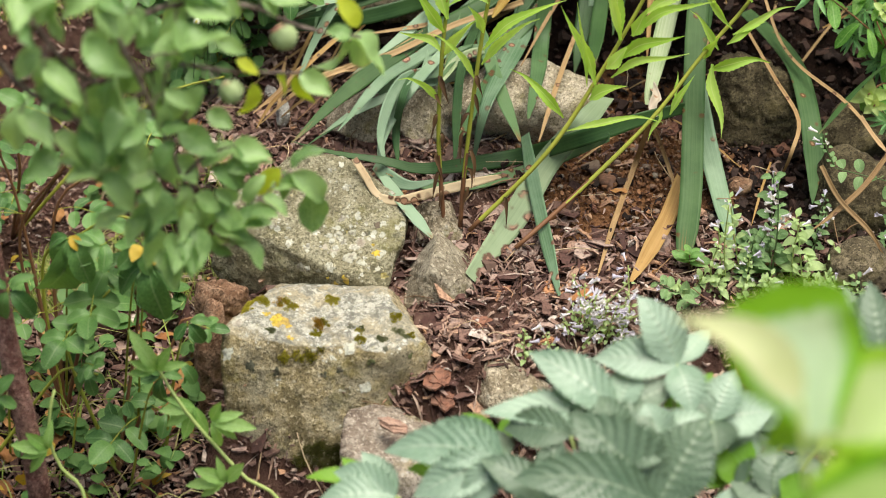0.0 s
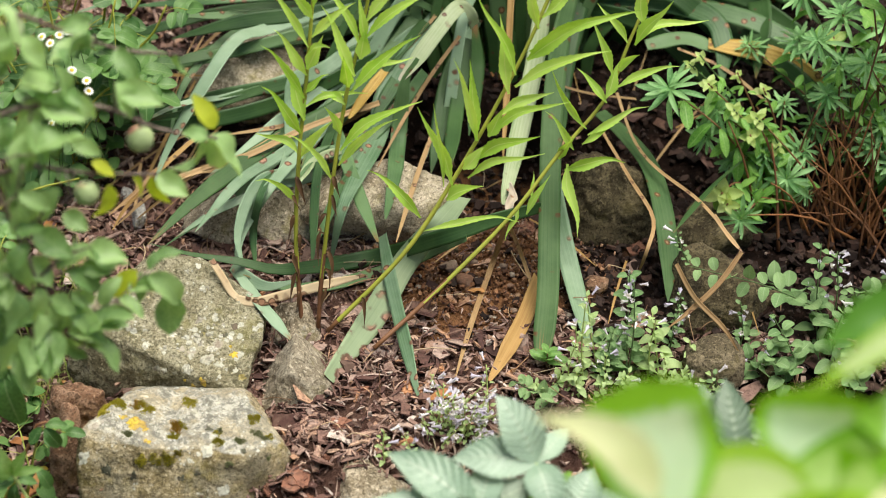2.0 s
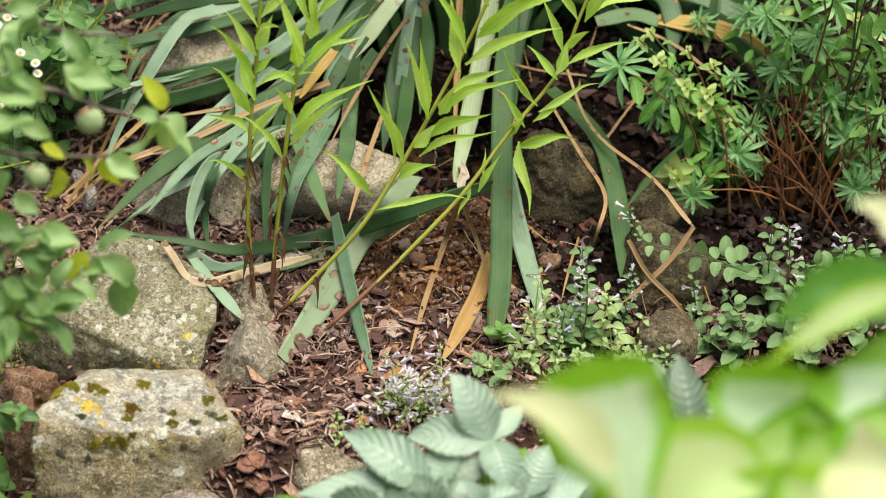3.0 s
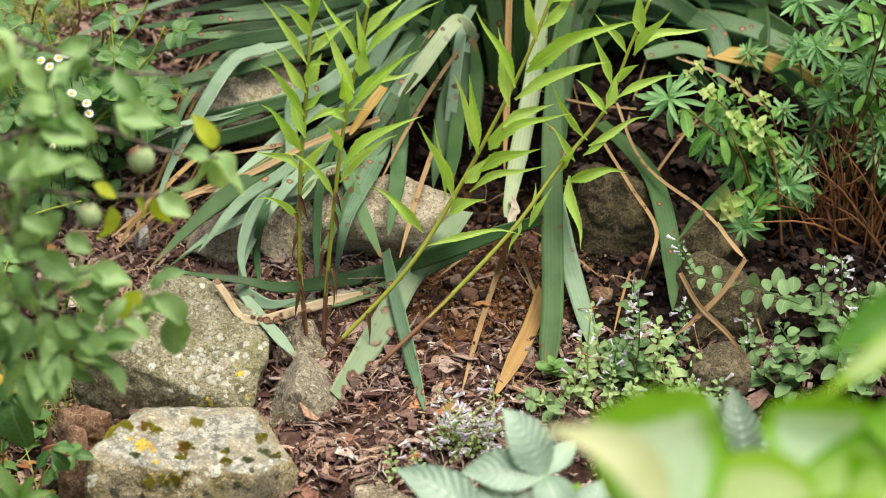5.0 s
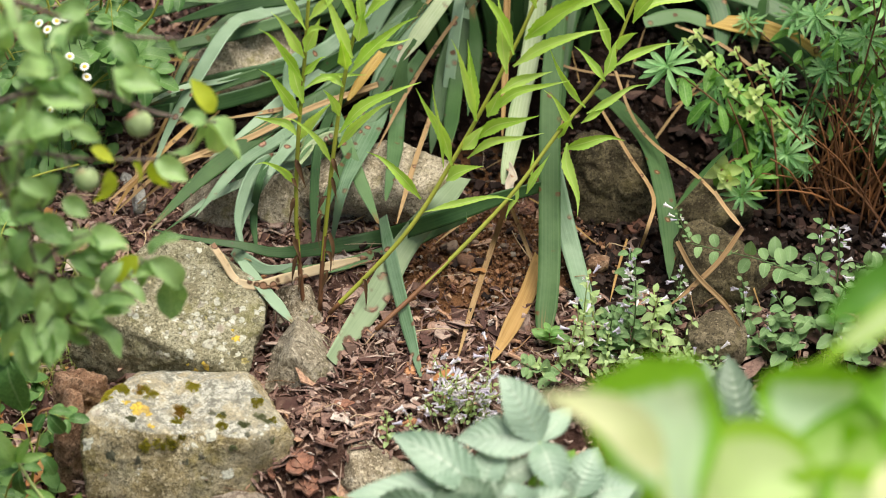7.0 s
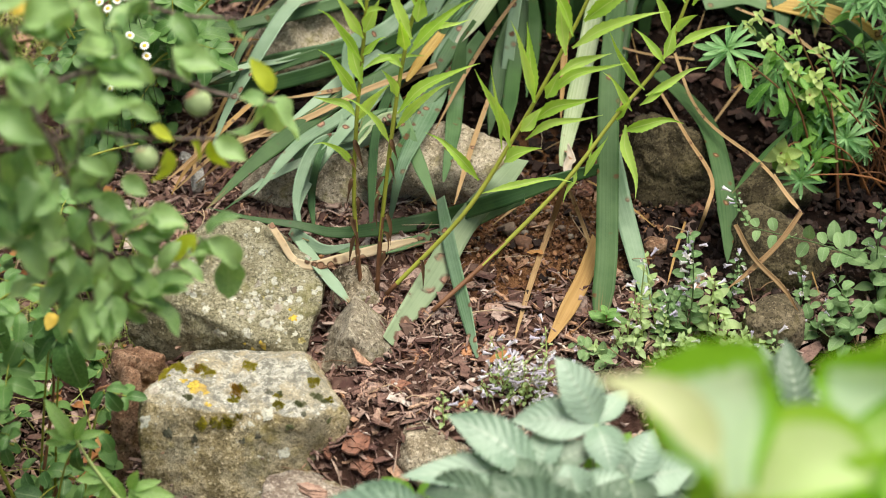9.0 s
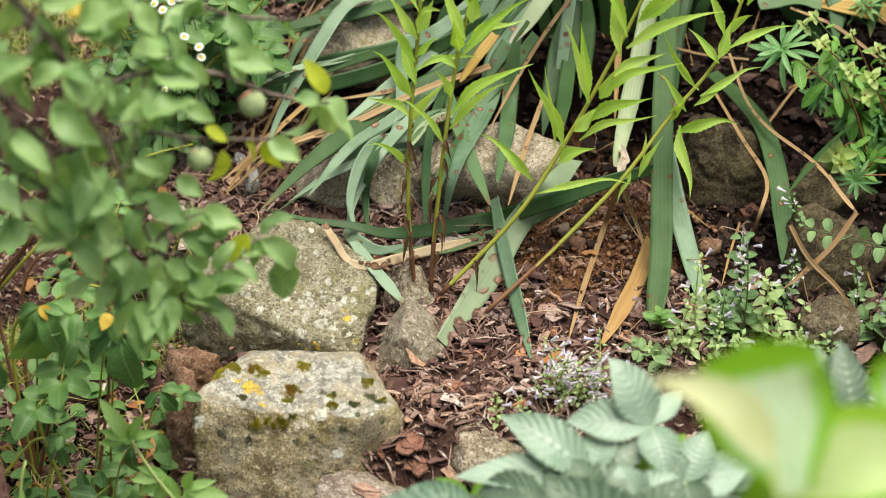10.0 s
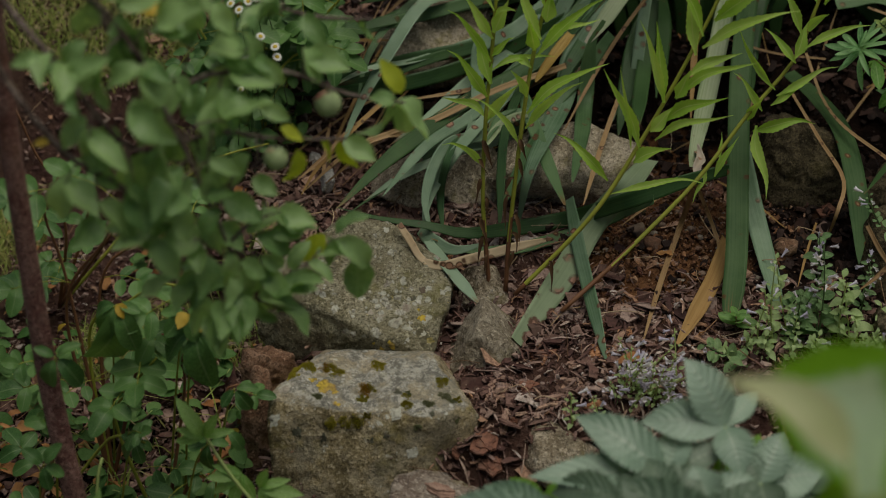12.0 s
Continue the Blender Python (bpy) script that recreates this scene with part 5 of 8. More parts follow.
def goldenrod(stem_points, leaves, label, brown=0.10, withered=0):
    plant = thing("goldenrod", stem_points[0], label, "goldenrod", "goldenrod shoots")
    bag = Bag()
    bag.add(*tube(stem_points, 0.0033, 0.0022, n=30, sides=8, knots=0.12, rnd=gold_rnd))
    me = bag.mesh("goldenrod_stem", [STEM_BROWN, STEM_GREEN])
    for p in me.polygons:
        p.material_index = 0 if p.center.z < Vector(stem_points[0]).z + brown * gold_rnd.uniform(0.7, 1.2) else 1
    part("stem", me, plant)
    low = spline(stem_points, 40)
    for k in range(withered):
        at = low[4 + k * 2]
        drop = Vector((gold_rnd.uniform(-0.012, 0.012), -0.004, -gold_rnd.uniform(0.02, 0.05)))
        out = Vector((gold_rnd.uniform(-0.008, 0.008), -0.004, 0.004))
        bag = Bag()
        bag.add(*ribbon([at, at + out, at + out + drop * 0.5, at + out * 0.6 + drop], lance(gold_rnd.uniform(0.005, 0.009)), n=12, across=4, fold=0.9, ripple=0.4, twist=(0, gold_rnd.uniform(-2, 2)), rnd=gold_rnd))
        part("withered_leaf", bag.mesh("withered_leaf", WITHERED), plant, "shrivelled brown lower leaf")
    # unseen leafy top above the view, added to shade the bed behind
    line = [Vector(p) for p in stem_points]
    way = (line[-1] - line[-2]).normalized()
    top = [line[-1], line[-1] + way * 0.20 + Vector((0, 0.01, 0.03)), line[-1] + way * 0.42 + Vector((0, 0.02, 0.12))]
    shade_crown = Bag()
    shade_crown.add(*tube(top, 0.0022, 0.0014, n=12, sides=8))
    part("stem", shade_crown.mesh("goldenrod_shade_top", STEM_GREEN), plant)
    run = spline(top, 34)
    for k in range(2, 35):
        ang = k * 2.4
        d = Vector((math.cos(ang), math.sin(ang) * 0.8, 0.45)) * gold_rnd.uniform(0.07, 0.12)
        leaves = [*leaves, (run[k], run[k] + d, gold_rnd.uniform(0.013, 0.018), 0.12)]
    for a, b, width, sag in leaves:
        a, b = Vector(a), Vector(b)
        b = b + (b - a) * 0.10
        d = b - a
        bow = Vector((0, -0.3, 1)).normalized() * d.length * sag
        sway = d.cross(Vector((0, -0.6, 0.8))) * gold_rnd.uniform(-0.07, 0.07)
        pts = [a, a + d * 0.3 + bow + sway, a + d * 0.72 + bow * 0.8 - sway * 0.6, b]
        bag = Bag()
        bag.add(*ribbon(pts, lance(width), n=26, across=4, fold=0.5, ripple=0.14, teeth=0.13, twist=(gold_rnd.uniform(-0.5, 0.5), gold_rnd.uniform(-0.5, 0.5)), rnd=gold_rnd))
        part("leaf", bag.mesh("goldenrod_leaf", GOLDENROD), plant)
    return plant


goldenrod([(0.002, 2.658, 0.115), (-0.006, 2.67, 0.247), (-0.001, 2.68, 0.365), (0.008, 2.69, 0.456), (0.019, 2.7, 0.59), (0.024, 2.7, 0.658)], [
    ((0.001, 2.68, 0.395), (-0.044, 2.652, 0.467), 0.0182, .1),
    ((0.006, 2.68, 0.444), (-0.042, 2.635, 0.528), 0.0149, .1),
    ((0.009, 2.68, 0.476), (-0.028, 2.678, 0.534), 0.0166, .08),
    ((0.011, 2.68, 0.514), (-0.039, 2.682, 0.595), 0.0132, .08),
    ((0.017, 2.68, 0.553), (-0.017, 2.644, 0.606), 0.0166, .08),
    ((0.016, 2.68, 0.528), (0.066, 2.677, 0.572), 0.0149, .08),
    ((0.008, 2.68, 0.452), (0.034, 2.675, 0.477), 0.0124, .1),
    ((0.008, 2.68, 0.433), (0.081, 2.708, 0.437), 0.0116, .1),
    ((-0.001, 2.68, 0.365), (-0.052, 2.7, 0.383), 0.0132, .14),
    ((0.001, 2.68, 0.361), (0.039, 2.631, 0.43), 0.0166, .05),
    ((-0.005, 2.68, 0.296), (-0.053, 2.653, 0.337), 0.0116, .2),
    ((0.01, 2.68, 0.484), (0.028, 2.677, 0.527), 0.0215, 0),
    ((0.02, 2.68, 0.583), (0.046, 2.635, 0.644), 0.0166, .1),
    ((0.018, 2.68, 0.59), (-0.005, 2.707, 0.633), 0.0149, .1),
    ((0.006, 2.68, 0.413), (-0.014, 2.706, 0.473), 0.0215, .05),
    ((0.012, 2.68, 0.507), (0.036, 2.633, 0.532), 0.0132, .1),
    ((0.018, 2.68, 0.568), (0.036, 2.663, 0.626), 0.0149, .1),
], "upright goldenrod shoot with narrow yellow-green toothed leaves", withered=7)
goldenrod([(0.023, 2.66, 0.119), (0.029, 2.67, 0.204), (0.044, 2.68, 0.339), (0.059, 2.69, 0.439), (0.076, 2.7, 0.513), (0.091, 2.71, 0.585), (0.105, 2.72, 0.642)], [
    ((0.052, 2.68, 0.37), (0.149, 2.688, 0.43), 0.0182, .12),
    ((0.05, 2.68, 0.349), (0.116, 2.636, 0.428), 0.0149, .1),
    ((0.066, 2.68, 0.452), (0.145, 2.673, 0.526), 0.0182, .1),
    ((0.072, 2.68, 0.468), (0.139, 2.691, 0.493), 0.0149, .1),
    ((0.076, 2.68, 0.517), (0.033, 2.692, 0.597), 0.0132, .05),
    ((0.07, 2.68, 0.474), (0.032, 2.676, 0.563), 0.0199, .05),
    ((0.082, 2.68, 0.524), (0.174, 2.682, 0.59), 0.0166, .1),
    ((0.085, 2.68, 0.55), (0.133, 2.687, 0.597), 0.0166, .08),
    ((0.052, 2.68, 0.394), (0.033, 2.651, 0.441), 0.0149, .1),
    ((0.042, 2.68, 0.327), (-0.015, 2.642, 0.405), 0.0116, .15),
    ((0.077, 2.68, 0.498), (0.083, 2.68, 0.536), 0.0248, 0),
    ((0.082, 2.68, 0.521), (0.075, 2.685, 0.58), 0.0149, .05),
    ((0.092, 2.68, 0.597), (0.137, 2.646, 0.646), 0.0166, .1),
    ((0.09, 2.68, 0.589), (0.076, 2.71, 0.631), 0.0149, .1),
    ((0.058, 2.68, 0.435), (0.03, 2.703, 0.442), 0.0132, .1),
    ((0.062, 2.68, 0.459), (0.055, 2.643, 0.514), 0.0215, 0),
], "upright goldenrod shoot with narrow yellow-green toothed leaves", withered=7)
goldenrod([(0.035, 2.645, 0.121), (0.137, 2.66, 0.231), (0.204, 2.68, 0.335), (0.256, 2.69, 0.434), (0.295, 2.7, 0.516), (0.327, 2.71, 0.596), (0.35, 2.71, 0.656)], [
    ((0.198, 2.67, 0.325), (0.154, 2.659, 0.431), 0.0182, .08),
    ((0.187, 2.67, 0.322), (0.17, 2.628, 0.448), 0.0083, .05),
    ((0.229, 2.67, 0.388), (0.195, 2.622, 0.512), 0.0166, .05),
    ((0.227, 2.67, 0.388), (0.218, 2.682, 0.486), 0.0199, .03),
    ((0.275, 2.67, 0.48), (0.226, 2.665, 0.583), 0.0166, .05),
    ((0.267, 2.67, 0.454), (0.255, 2.686, 0.547), 0.0199, .02),
    ((0.247, 2.67, 0.398), (0.333, 2.626, 0.458), 0.0166, .1),
    ((0.229, 2.67, 0.362), (0.3, 2.644, 0.403), 0.0215, .08),
    ((0.218, 2.67, 0.335), (0.304, 2.634, 0.383), 0.0132, .08),
    ((0.191, 2.67, 0.303), (0.233, 2.645, 0.333), 0.0232, .08),
    ((0.161, 2.67, 0.257), (0.277, 2.676, 0.266), 0.0124, .1),
    ((0.158, 2.67, 0.277), (0.094, 2.684, 0.334), 0.0166, .12),
    ((0.275, 2.67, 0.464), (0.381, 2.638, 0.522), 0.0199, .08),
    ((0.292, 2.67, 0.512), (0.422, 2.677, 0.561), 0.0199, .08),
    ((0.289, 2.67, 0.501), (0.356, 2.642, 0.562), 0.0248, .03),
    ((0.258, 2.67, 0.425), (0.321, 2.684, 0.447), 0.0182, .08),
    ((0.302, 2.67, 0.543), (0.279, 2.654, 0.625), 0.0166, .05),
    ((0.306, 2.67, 0.558), (0.358, 2.676, 0.608), 0.0182, .08),
    ((0.243, 2.67, 0.394), (0.26, 2.663, 0.434), 0.0215, 0),
    ((0.211, 2.67, 0.348), (0.239, 2.664, 0.382), 0.0215, 0),
    ((0.315, 2.67, 0.588), (0.325, 2.641, 0.659), 0.0166, .05),
    ((0.319, 2.67, 0.596), (0.387, 2.678, 0.614), 0.0182, .1),
], "leaning goldenrod shoot with long toothed leaves", brown=0.02, withered=1)
goldenrod([(0.096, 2.61, 0.115), (0.174, 2.66, 0.166), (0.276, 2.72, 0.247), (0.347, 2.76, 0.327), (0.41, 2.79, 0.395), (0.44, 2.81, 0.468), (0.472, 2.83, 0.54), (0.492, 2.84, 0.591)], [
    ((0.368, 2.77, 0.328), (0.329, 2.751, 0.388), 0.0132, .08),
    ((0.384, 2.77, 0.359), (0.335, 2.748, 0.447), 0.0116, -.1),
    ((0.409, 2.77, 0.397), (0.373, 2.794, 0.433), 0.0149, .06),
    ((0.415, 2.77, 0.436), (0.383, 2.763, 0.516), 0.0166, .03),
    ((0.432, 2.77, 0.483), (0.396, 2.793, 0.525), 0.0132, .06),
    ((0.42, 2.77, 0.418), (0.498, 2.775, 0.445), 0.0149, .1),
    ((0.386, 2.77, 0.35), (0.46, 2.776, 0.385), 0.0132, .08),
    ((0.379, 2.77, 0.336), (0.423, 2.765, 0.368), 0.0116, .05),
    ((0.445, 2.77, 0.486), (0.534, 2.796, 0.502), 0.0149, .1),
    ((0.442, 2.77, 0.48), (0.48, 2.742, 0.548), 0.0199, .03),
    ((0.357, 2.77, 0.298), (0.431, 2.765, 0.31), 0.0199, .12),
    ((0.361, 2.77, 0.307), (0.373, 2.734, 0.224), 0.0199, 0),
    ((0.308, 2.77, 0.231), (0.337, 2.784, 0.278), 0.0132, .05),
    ((0.422, 2.77, 0.444), (0.439, 2.724, 0.483), 0.0199, .03),
    ((0.314, 2.77, 0.255), (0.318, 2.793, 0.282), 0.0066, 0),
    ((0.452, 2.77, 0.508), (0.442, 2.775, 0.569), 0.0215, .03),
    ((0.459, 2.77, 0.555), (0.508, 2.792, 0.577), 0.0166, .08),
    ((0.407, 2.77, 0.404), (0.424, 2.787, 0.445), 0.0199, 0),
    ((0.349, 2.77, 0.314), (0.363, 2.741, 0.358), 0.0149, .05),
    ((0.462, 2.77, 0.563), (0.445, 2.736, 0.63), 0.0166, .05),
    ((0.297, 2.77, 0.243), (0.28, 2.754, 0.204), 0.0099, 0),
], "leaning goldenrod shoot with long toothed leaves", brown=0.06)

# ---- small leaves, made once and set on many stems ----
def template(name, width, mat, n=10, across=4, teeth=0.0, fold=0.25, droop=0.2, blunt=0.7, seed=0, ripple=0.08, power=0.85):
    """A leaf one unit long along y, facing up."""
    rnd = random.Random(seed)
    bag = Bag()
    pts = [(0, 0, 0), (0, 0.35, 0.04), (0, 0.7, -droop * 0.4), (0, 1, -droop)]
    def half(s):
        return max(0.006, width * 0.5 * math.sin(math.pi * min(1.0, s) ** blunt) ** power) if 0 < s < 0.99 else 0.006
    bag.add(*ribbon(pts, half, n=n, across=across, fold=fold, facing=(0, 0, 1), teeth=teeth, ripple=ripple, rnd=rnd))
    return bag.mesh(name, mat)


def templates(name, width, mat, **kw):
    return [template(name, width * k, mat, droop=d, seed=i, **kw) for i, (k, d) in enumerate(((1.0, 0.12), (0.9, 0.3), (1.1, 0.0), (1.0, 0.45)))]


SPURGE_LEAVES = templates("spurge_leaf", 0.18, SPURGE, blunt=1.25, power=0.6)
SPURGE_LOW_LEAVES = templates("spurge_lower_leaf", 0.36, SPURGE_LOW, blunt=1.15, power=0.65)
BRACT_LEAVES = templates("spurge_bract", 0.62, BRACT, blunt=0.8)
MINT_LEAVES = templates("calamint_leaf", 0.70, CALAMINT, blunt=0.85, power=0.65, teeth=0.06)
MINT_PALE_LEAVES = templates("calamint_young_leaf", 0.60, CALAMINT_PALE, blunt=0.75, teeth=0.06)
FRUIT_LEAVES = templates("fruit_tree_leaf", 0.57, FRUIT_LEAF, blunt=0.82, power=0.9, ripple=0.25, fold=0.5, n=16, teeth=0.06)
TURNING_LEAVES = templates("turning_leaf", 0.5, FRUIT_LEAF_YELLOW, blunt=0.8)
ROSE_LEAVES = templates("rose_leaflet", 0.66, ROSE_LEAF, blunt=1.0, power=0.62, n=18, teeth=0.05)
COVER_LEAVES = templates("cover_leaf", 0.75, COVER_LEAF, blunt=1.0, power=0.6, teeth=0.05)
VINE_LEAVES = templates("vine_leaflet", 0.36, VINE_LEAF, blunt=0.9, n=12, teeth=0.12)
FALLEN_LEAVES = templates("fallen_leaf", 0.5, FALLEN, ripple=0.3)
FALLEN_YELLOW_LEAVES = templates("fallen_yellow_leaf", 0.55, FALLEN_YELLOW, ripple=0.2)


def place_leaf(name, meshes, parent, base, direction, up, length, rnd, wide=1.0):
    d = Vector(direction).normalized()
    side = d.cross(Vector(up))
    if side.length < 1e-3:
        side = Vector((1, 0, 0))
    side.normalize()
    nrm = side.cross(d)
    m = Matrix((side, d, nrm)).transposed().to_4x4()
    ob = new(name, rnd.choice(meshes))
    ob.parent = parent
    ob.matrix_local = Matrix.Translation(Vector(base) - origin(parent)) @ m @ Matrix.Diagonal((length * wide, length, length, 1))
    return ob


def flower_mesh(name, mat):
    """A small lipped tube: a bell of five lobes on a narrow throat."""
    verts, faces, uvs = [], [], []
    for z, r in ((0.0, 0.09), (0.5, 0.13), (0.85, 0.20)):
        for j in range(10):
            a = 2 * math.pi * j / 10
            verts.append((r * math.cos(a), r * math.sin(a), z))
    for j in range(10):
        a = 2 * math.pi * j / 10
        r = 0.34 if j % 2 else 0.22
        verts.append((r * math.cos(a), r * math.sin(a), 1.12 if j % 2 else 1.0))
    for i in range(3):
        for j in range(10):
            k, q = i * 10 + j, i * 10 + (j + 1) % 10
            faces.append((k, q, q + 10, k + 10))
    return mesh_from(name, verts, faces, mat, [(0.5, v[2]) for v in verts])


LILAC = [flower_mesh("calamint_flower", PETAL)]


def origin(parent):
    """Where the parent's own zero lies in the world."""
    at = Vector(parent.location)
    while parent.parent is not None:
        parent = parent.parent
        at = at + parent.location
    return at


def stem_part(parent, points, r0, r1, mat, name="stem", n=12, sides=6):
    bag = Bag()
    bag.add(*tube(points, r0, r1, n=n, sides=sides))
    return part(name, bag.mesh("plant_stem", mat), parent)


# ---- spurge ----
STEM_DARK = leaf_material("dark_stem", (0.05, 0.10, 0.03), (0.10, 0.16, 0.05), glow=0.0, rough=0.6)
spurge_rnd = random.Random(41)


def spurge(foot, tip, radius, pale=0.0, lower=(6, 8, 10, 11, 12, 13, 14, 15, 16, 17, 18)):
    r = spurge_rnd
    foot, tip = Vector(foot), Vector(tip)
    plant = thing("spurge", foot, "spurge shoot with whorls of bluish green leaves" if pale < 0.5 else "flowering spurge shoot with yellow-green bracts", "spurge", "spurge shoots")
    mid = foot.lerp(tip, 0.5) + Vector((r.uniform(-0.02, 0.02), -0.01, 0.03))
    line = spline([foot, mid, tip], 20)
    stem_part(plant, [foot, mid, tip], 0.0018, 0.0012, STEM_BROWN if r.random() < 0.7 else STEM_DARK)
    axis = (line[-1] - line[-3]).normalized()
    axis = (axis + Vector((0, -0.8, 0.5))).normalized()
    a = axis.orthogonal().normalized()
    b = axis.cross(a)
    for ring, (count, lift, size) in enumerate(((3, 0.3, 0.75), (3, 0.9, 0.55)) if pale > 0.5 else ((11, 0.12, 1.0), (9, 0.5, 0.8), (6, 1.2, 0.5))):
        for k in range(count):
            ang = 6.28 * (k + ring * 0.5 + r.uniform(-0.2, 0.2)) / count
            d = a * math.cos(ang) + b * math.sin(ang) + axis * (lift + r.uniform(-0.15, 0.2))
            place_leaf("leaf", BRACT_LEAVES if pale > 0.5 else SPURGE_LEAVES, plant, line[-1] - axis * (0.006 * (2 - ring)), d, axis, radius * size * r.uniform(0.8, 1.2), r)
    for k in lower:
        ang = r.random() * 6.28
        d = a * math.cos(ang) + b * math.sin(ang) + Vector((0, -0.1, -0.15))
        place_leaf("leaf", SPURGE_LOW_LEAVES, plant, line[k], d, (0, -0.4, 1), radius * r.uniform(0.7, 1.15), r)


for tip, r, pale in [
    ((0.514, 2.9, 0.361), .045, 0), ((0.588, 2.92, 0.321), .038, 0), ((0.574, 2.92, 0.282), .036, 0), ((0.689, 2.94, 0.324), .026, 0), ((0.714, 2.9, 0.265), .038, 0),
    ((0.684, 2.86, 0.24), .034, 0), ((0.616, 2.82, 0.196), .034, 0), ((0.715, 2.86, 0.215), .022, 0), ((0.658, 2.9, 0.259), .030, 0), ((0.642, 2.88, 0.206), .028, 0), ((0.614, 2.92, 0.241), .034, 0),
    ((0.547, 2.94, 0.382), .018, 1), ((0.56, 2.93, 0.399), .018, 1), ((0.569, 2.9, 0.369), .026, 1), ((0.606, 2.89, 0.334), .024, 1), ((0.639, 2.89, 0.321), .026, 1), ((0.631, 2.88, 0.299), .026, 1),
    ((0.613, 2.92, 0.377), .016, 1), ((0.652, 2.92, 0.353), .022, 1), ((0.589, 2.84, 0.227), .034, 1), ((0.596, 2.83, 0.214), .028, 1), ((0.673, 2.88, 0.281), .018, 1)]:
    spurge((0.7, 2.924, 0.156) if pale < 0.5 else (0.691, 2.944, 0.16), tip, r, pale)
for tip, r, pale in [
    ((0.653, 3.05, 0.366), .030, 0), ((0.715, 3, 0.395), .038, 0), ((0.755, 2.98, 0.324), .030, 0), ((0.808, 2.96, 0.371), .038, 0), ((0.84, 2.94, 0.296), .042, 0), ((0.85, 2.9, 0.267), .042, 0),
    ((0.854, 2.88, 0.219), .030, 0), ((0.876, 2.84, 0.222), .036, 0), ((0.849, 2.82, 0.201), .036, 0), ((0.883, 2.93, 0.33), .034, 0), ((0.799, 2.97, 0.314), .034, 0), ((0.74, 2.97, 0.275), .030, 0),
    ((0.78, 3, 0.363), .036, 0), ((0.897, 2.9, 0.282), .036, 0), ((0.774, 3, 0.433), .040, 0), ((0.836, 2.98, 0.423), .040, 0), ((0.894, 2.96, 0.448), .040, 0), ((0.917, 2.92, 0.369), .040, 0), ((0.924, 2.86, 0.247), .036, 0),
    ((0.872, 2.92, 0.404), .036, 1), ((0.854, 2.92, 0.421), .030, 1), ((0.757, 2.97, 0.411), .034, 1), ((0.713, 3, 0.468), .038, 0), ((0.81, 3, 0.476), .038, 0), ((0.829, 2.98, 0.246), .030, 0), ((0.803, 2.998, 0.211), .026, 0),
    # the next seven tips hang outside the view, added to shade the ground
    ((0.771, 2.9, 0.563), .042, 0), ((0.81, 2.86, 0.545), .044, 0), ((0.849, 2.84, 0.568), .044, 0), ((0.894, 2.82, 0.535), .044, 0), ((0.847, 2.78, 0.645), .044, 0),
    ((0.911, 2.8, 0.478), .042, 0), ((0.939, 2.8, 0.378), .042, 0), ((0.824, 2.90, 0.308), .036, 0), ((0.812, 2.89, 0.279), .036, 0), ((0.838, 2.87, 0.257), .034, 0), ((0.791, 2.90, 0.402), .036, 0), ((0.755, 2.91, 0.394), .030, 0), ((0.72, 2.91, 0.429), .036, 0), ((0.741, 2.91, 0.348), .032, 0), ((0.799, 2.76, 0.698), .044, 0)]:
    spurge(Vector((0.825, 2.921, 0.156)) + Vector((spurge_rnd.uniform(-0.06, 0.08), spurge_rnd.uniform(-0.02, 0.06), 0)), tip, r, pale, (11, 14, 16, 17, 18))


def dead_stems():
    r = random.Random(43)
    plant = thing("dead_stalks", (0.797, 2.87, 0.145), "tangle of thin red-brown dead stalks at the foot of the spurge", "dead stalks")
    for k in range(110):
        foot = lie((0.797, 2.87, 0.145)[0] + r.gauss(0, 0.06), (0.797, 2.87, 0.145)[1] + r.gauss(0.01, 0.04))
        ang, reach = r.gauss(0, 0.5), r.uniform(0.08, 0.24)
        top = foot + Vector((math.sin(ang) * reach, r.uniform(-0.06, 0.06), abs(math.cos(ang)) * reach * 0.8 + 0.01))
        stem_part(plant, [foot, foot.lerp(top, 0.5) + Vector((0, 0, 0.02)), top], r.uniform(0.0013, 0.0034), 0.0009, DEAD_STEM, "stalk", n=6, sides=5)


dead_stems()

# ---- calamint ----
mint_rnd = random.Random(51)


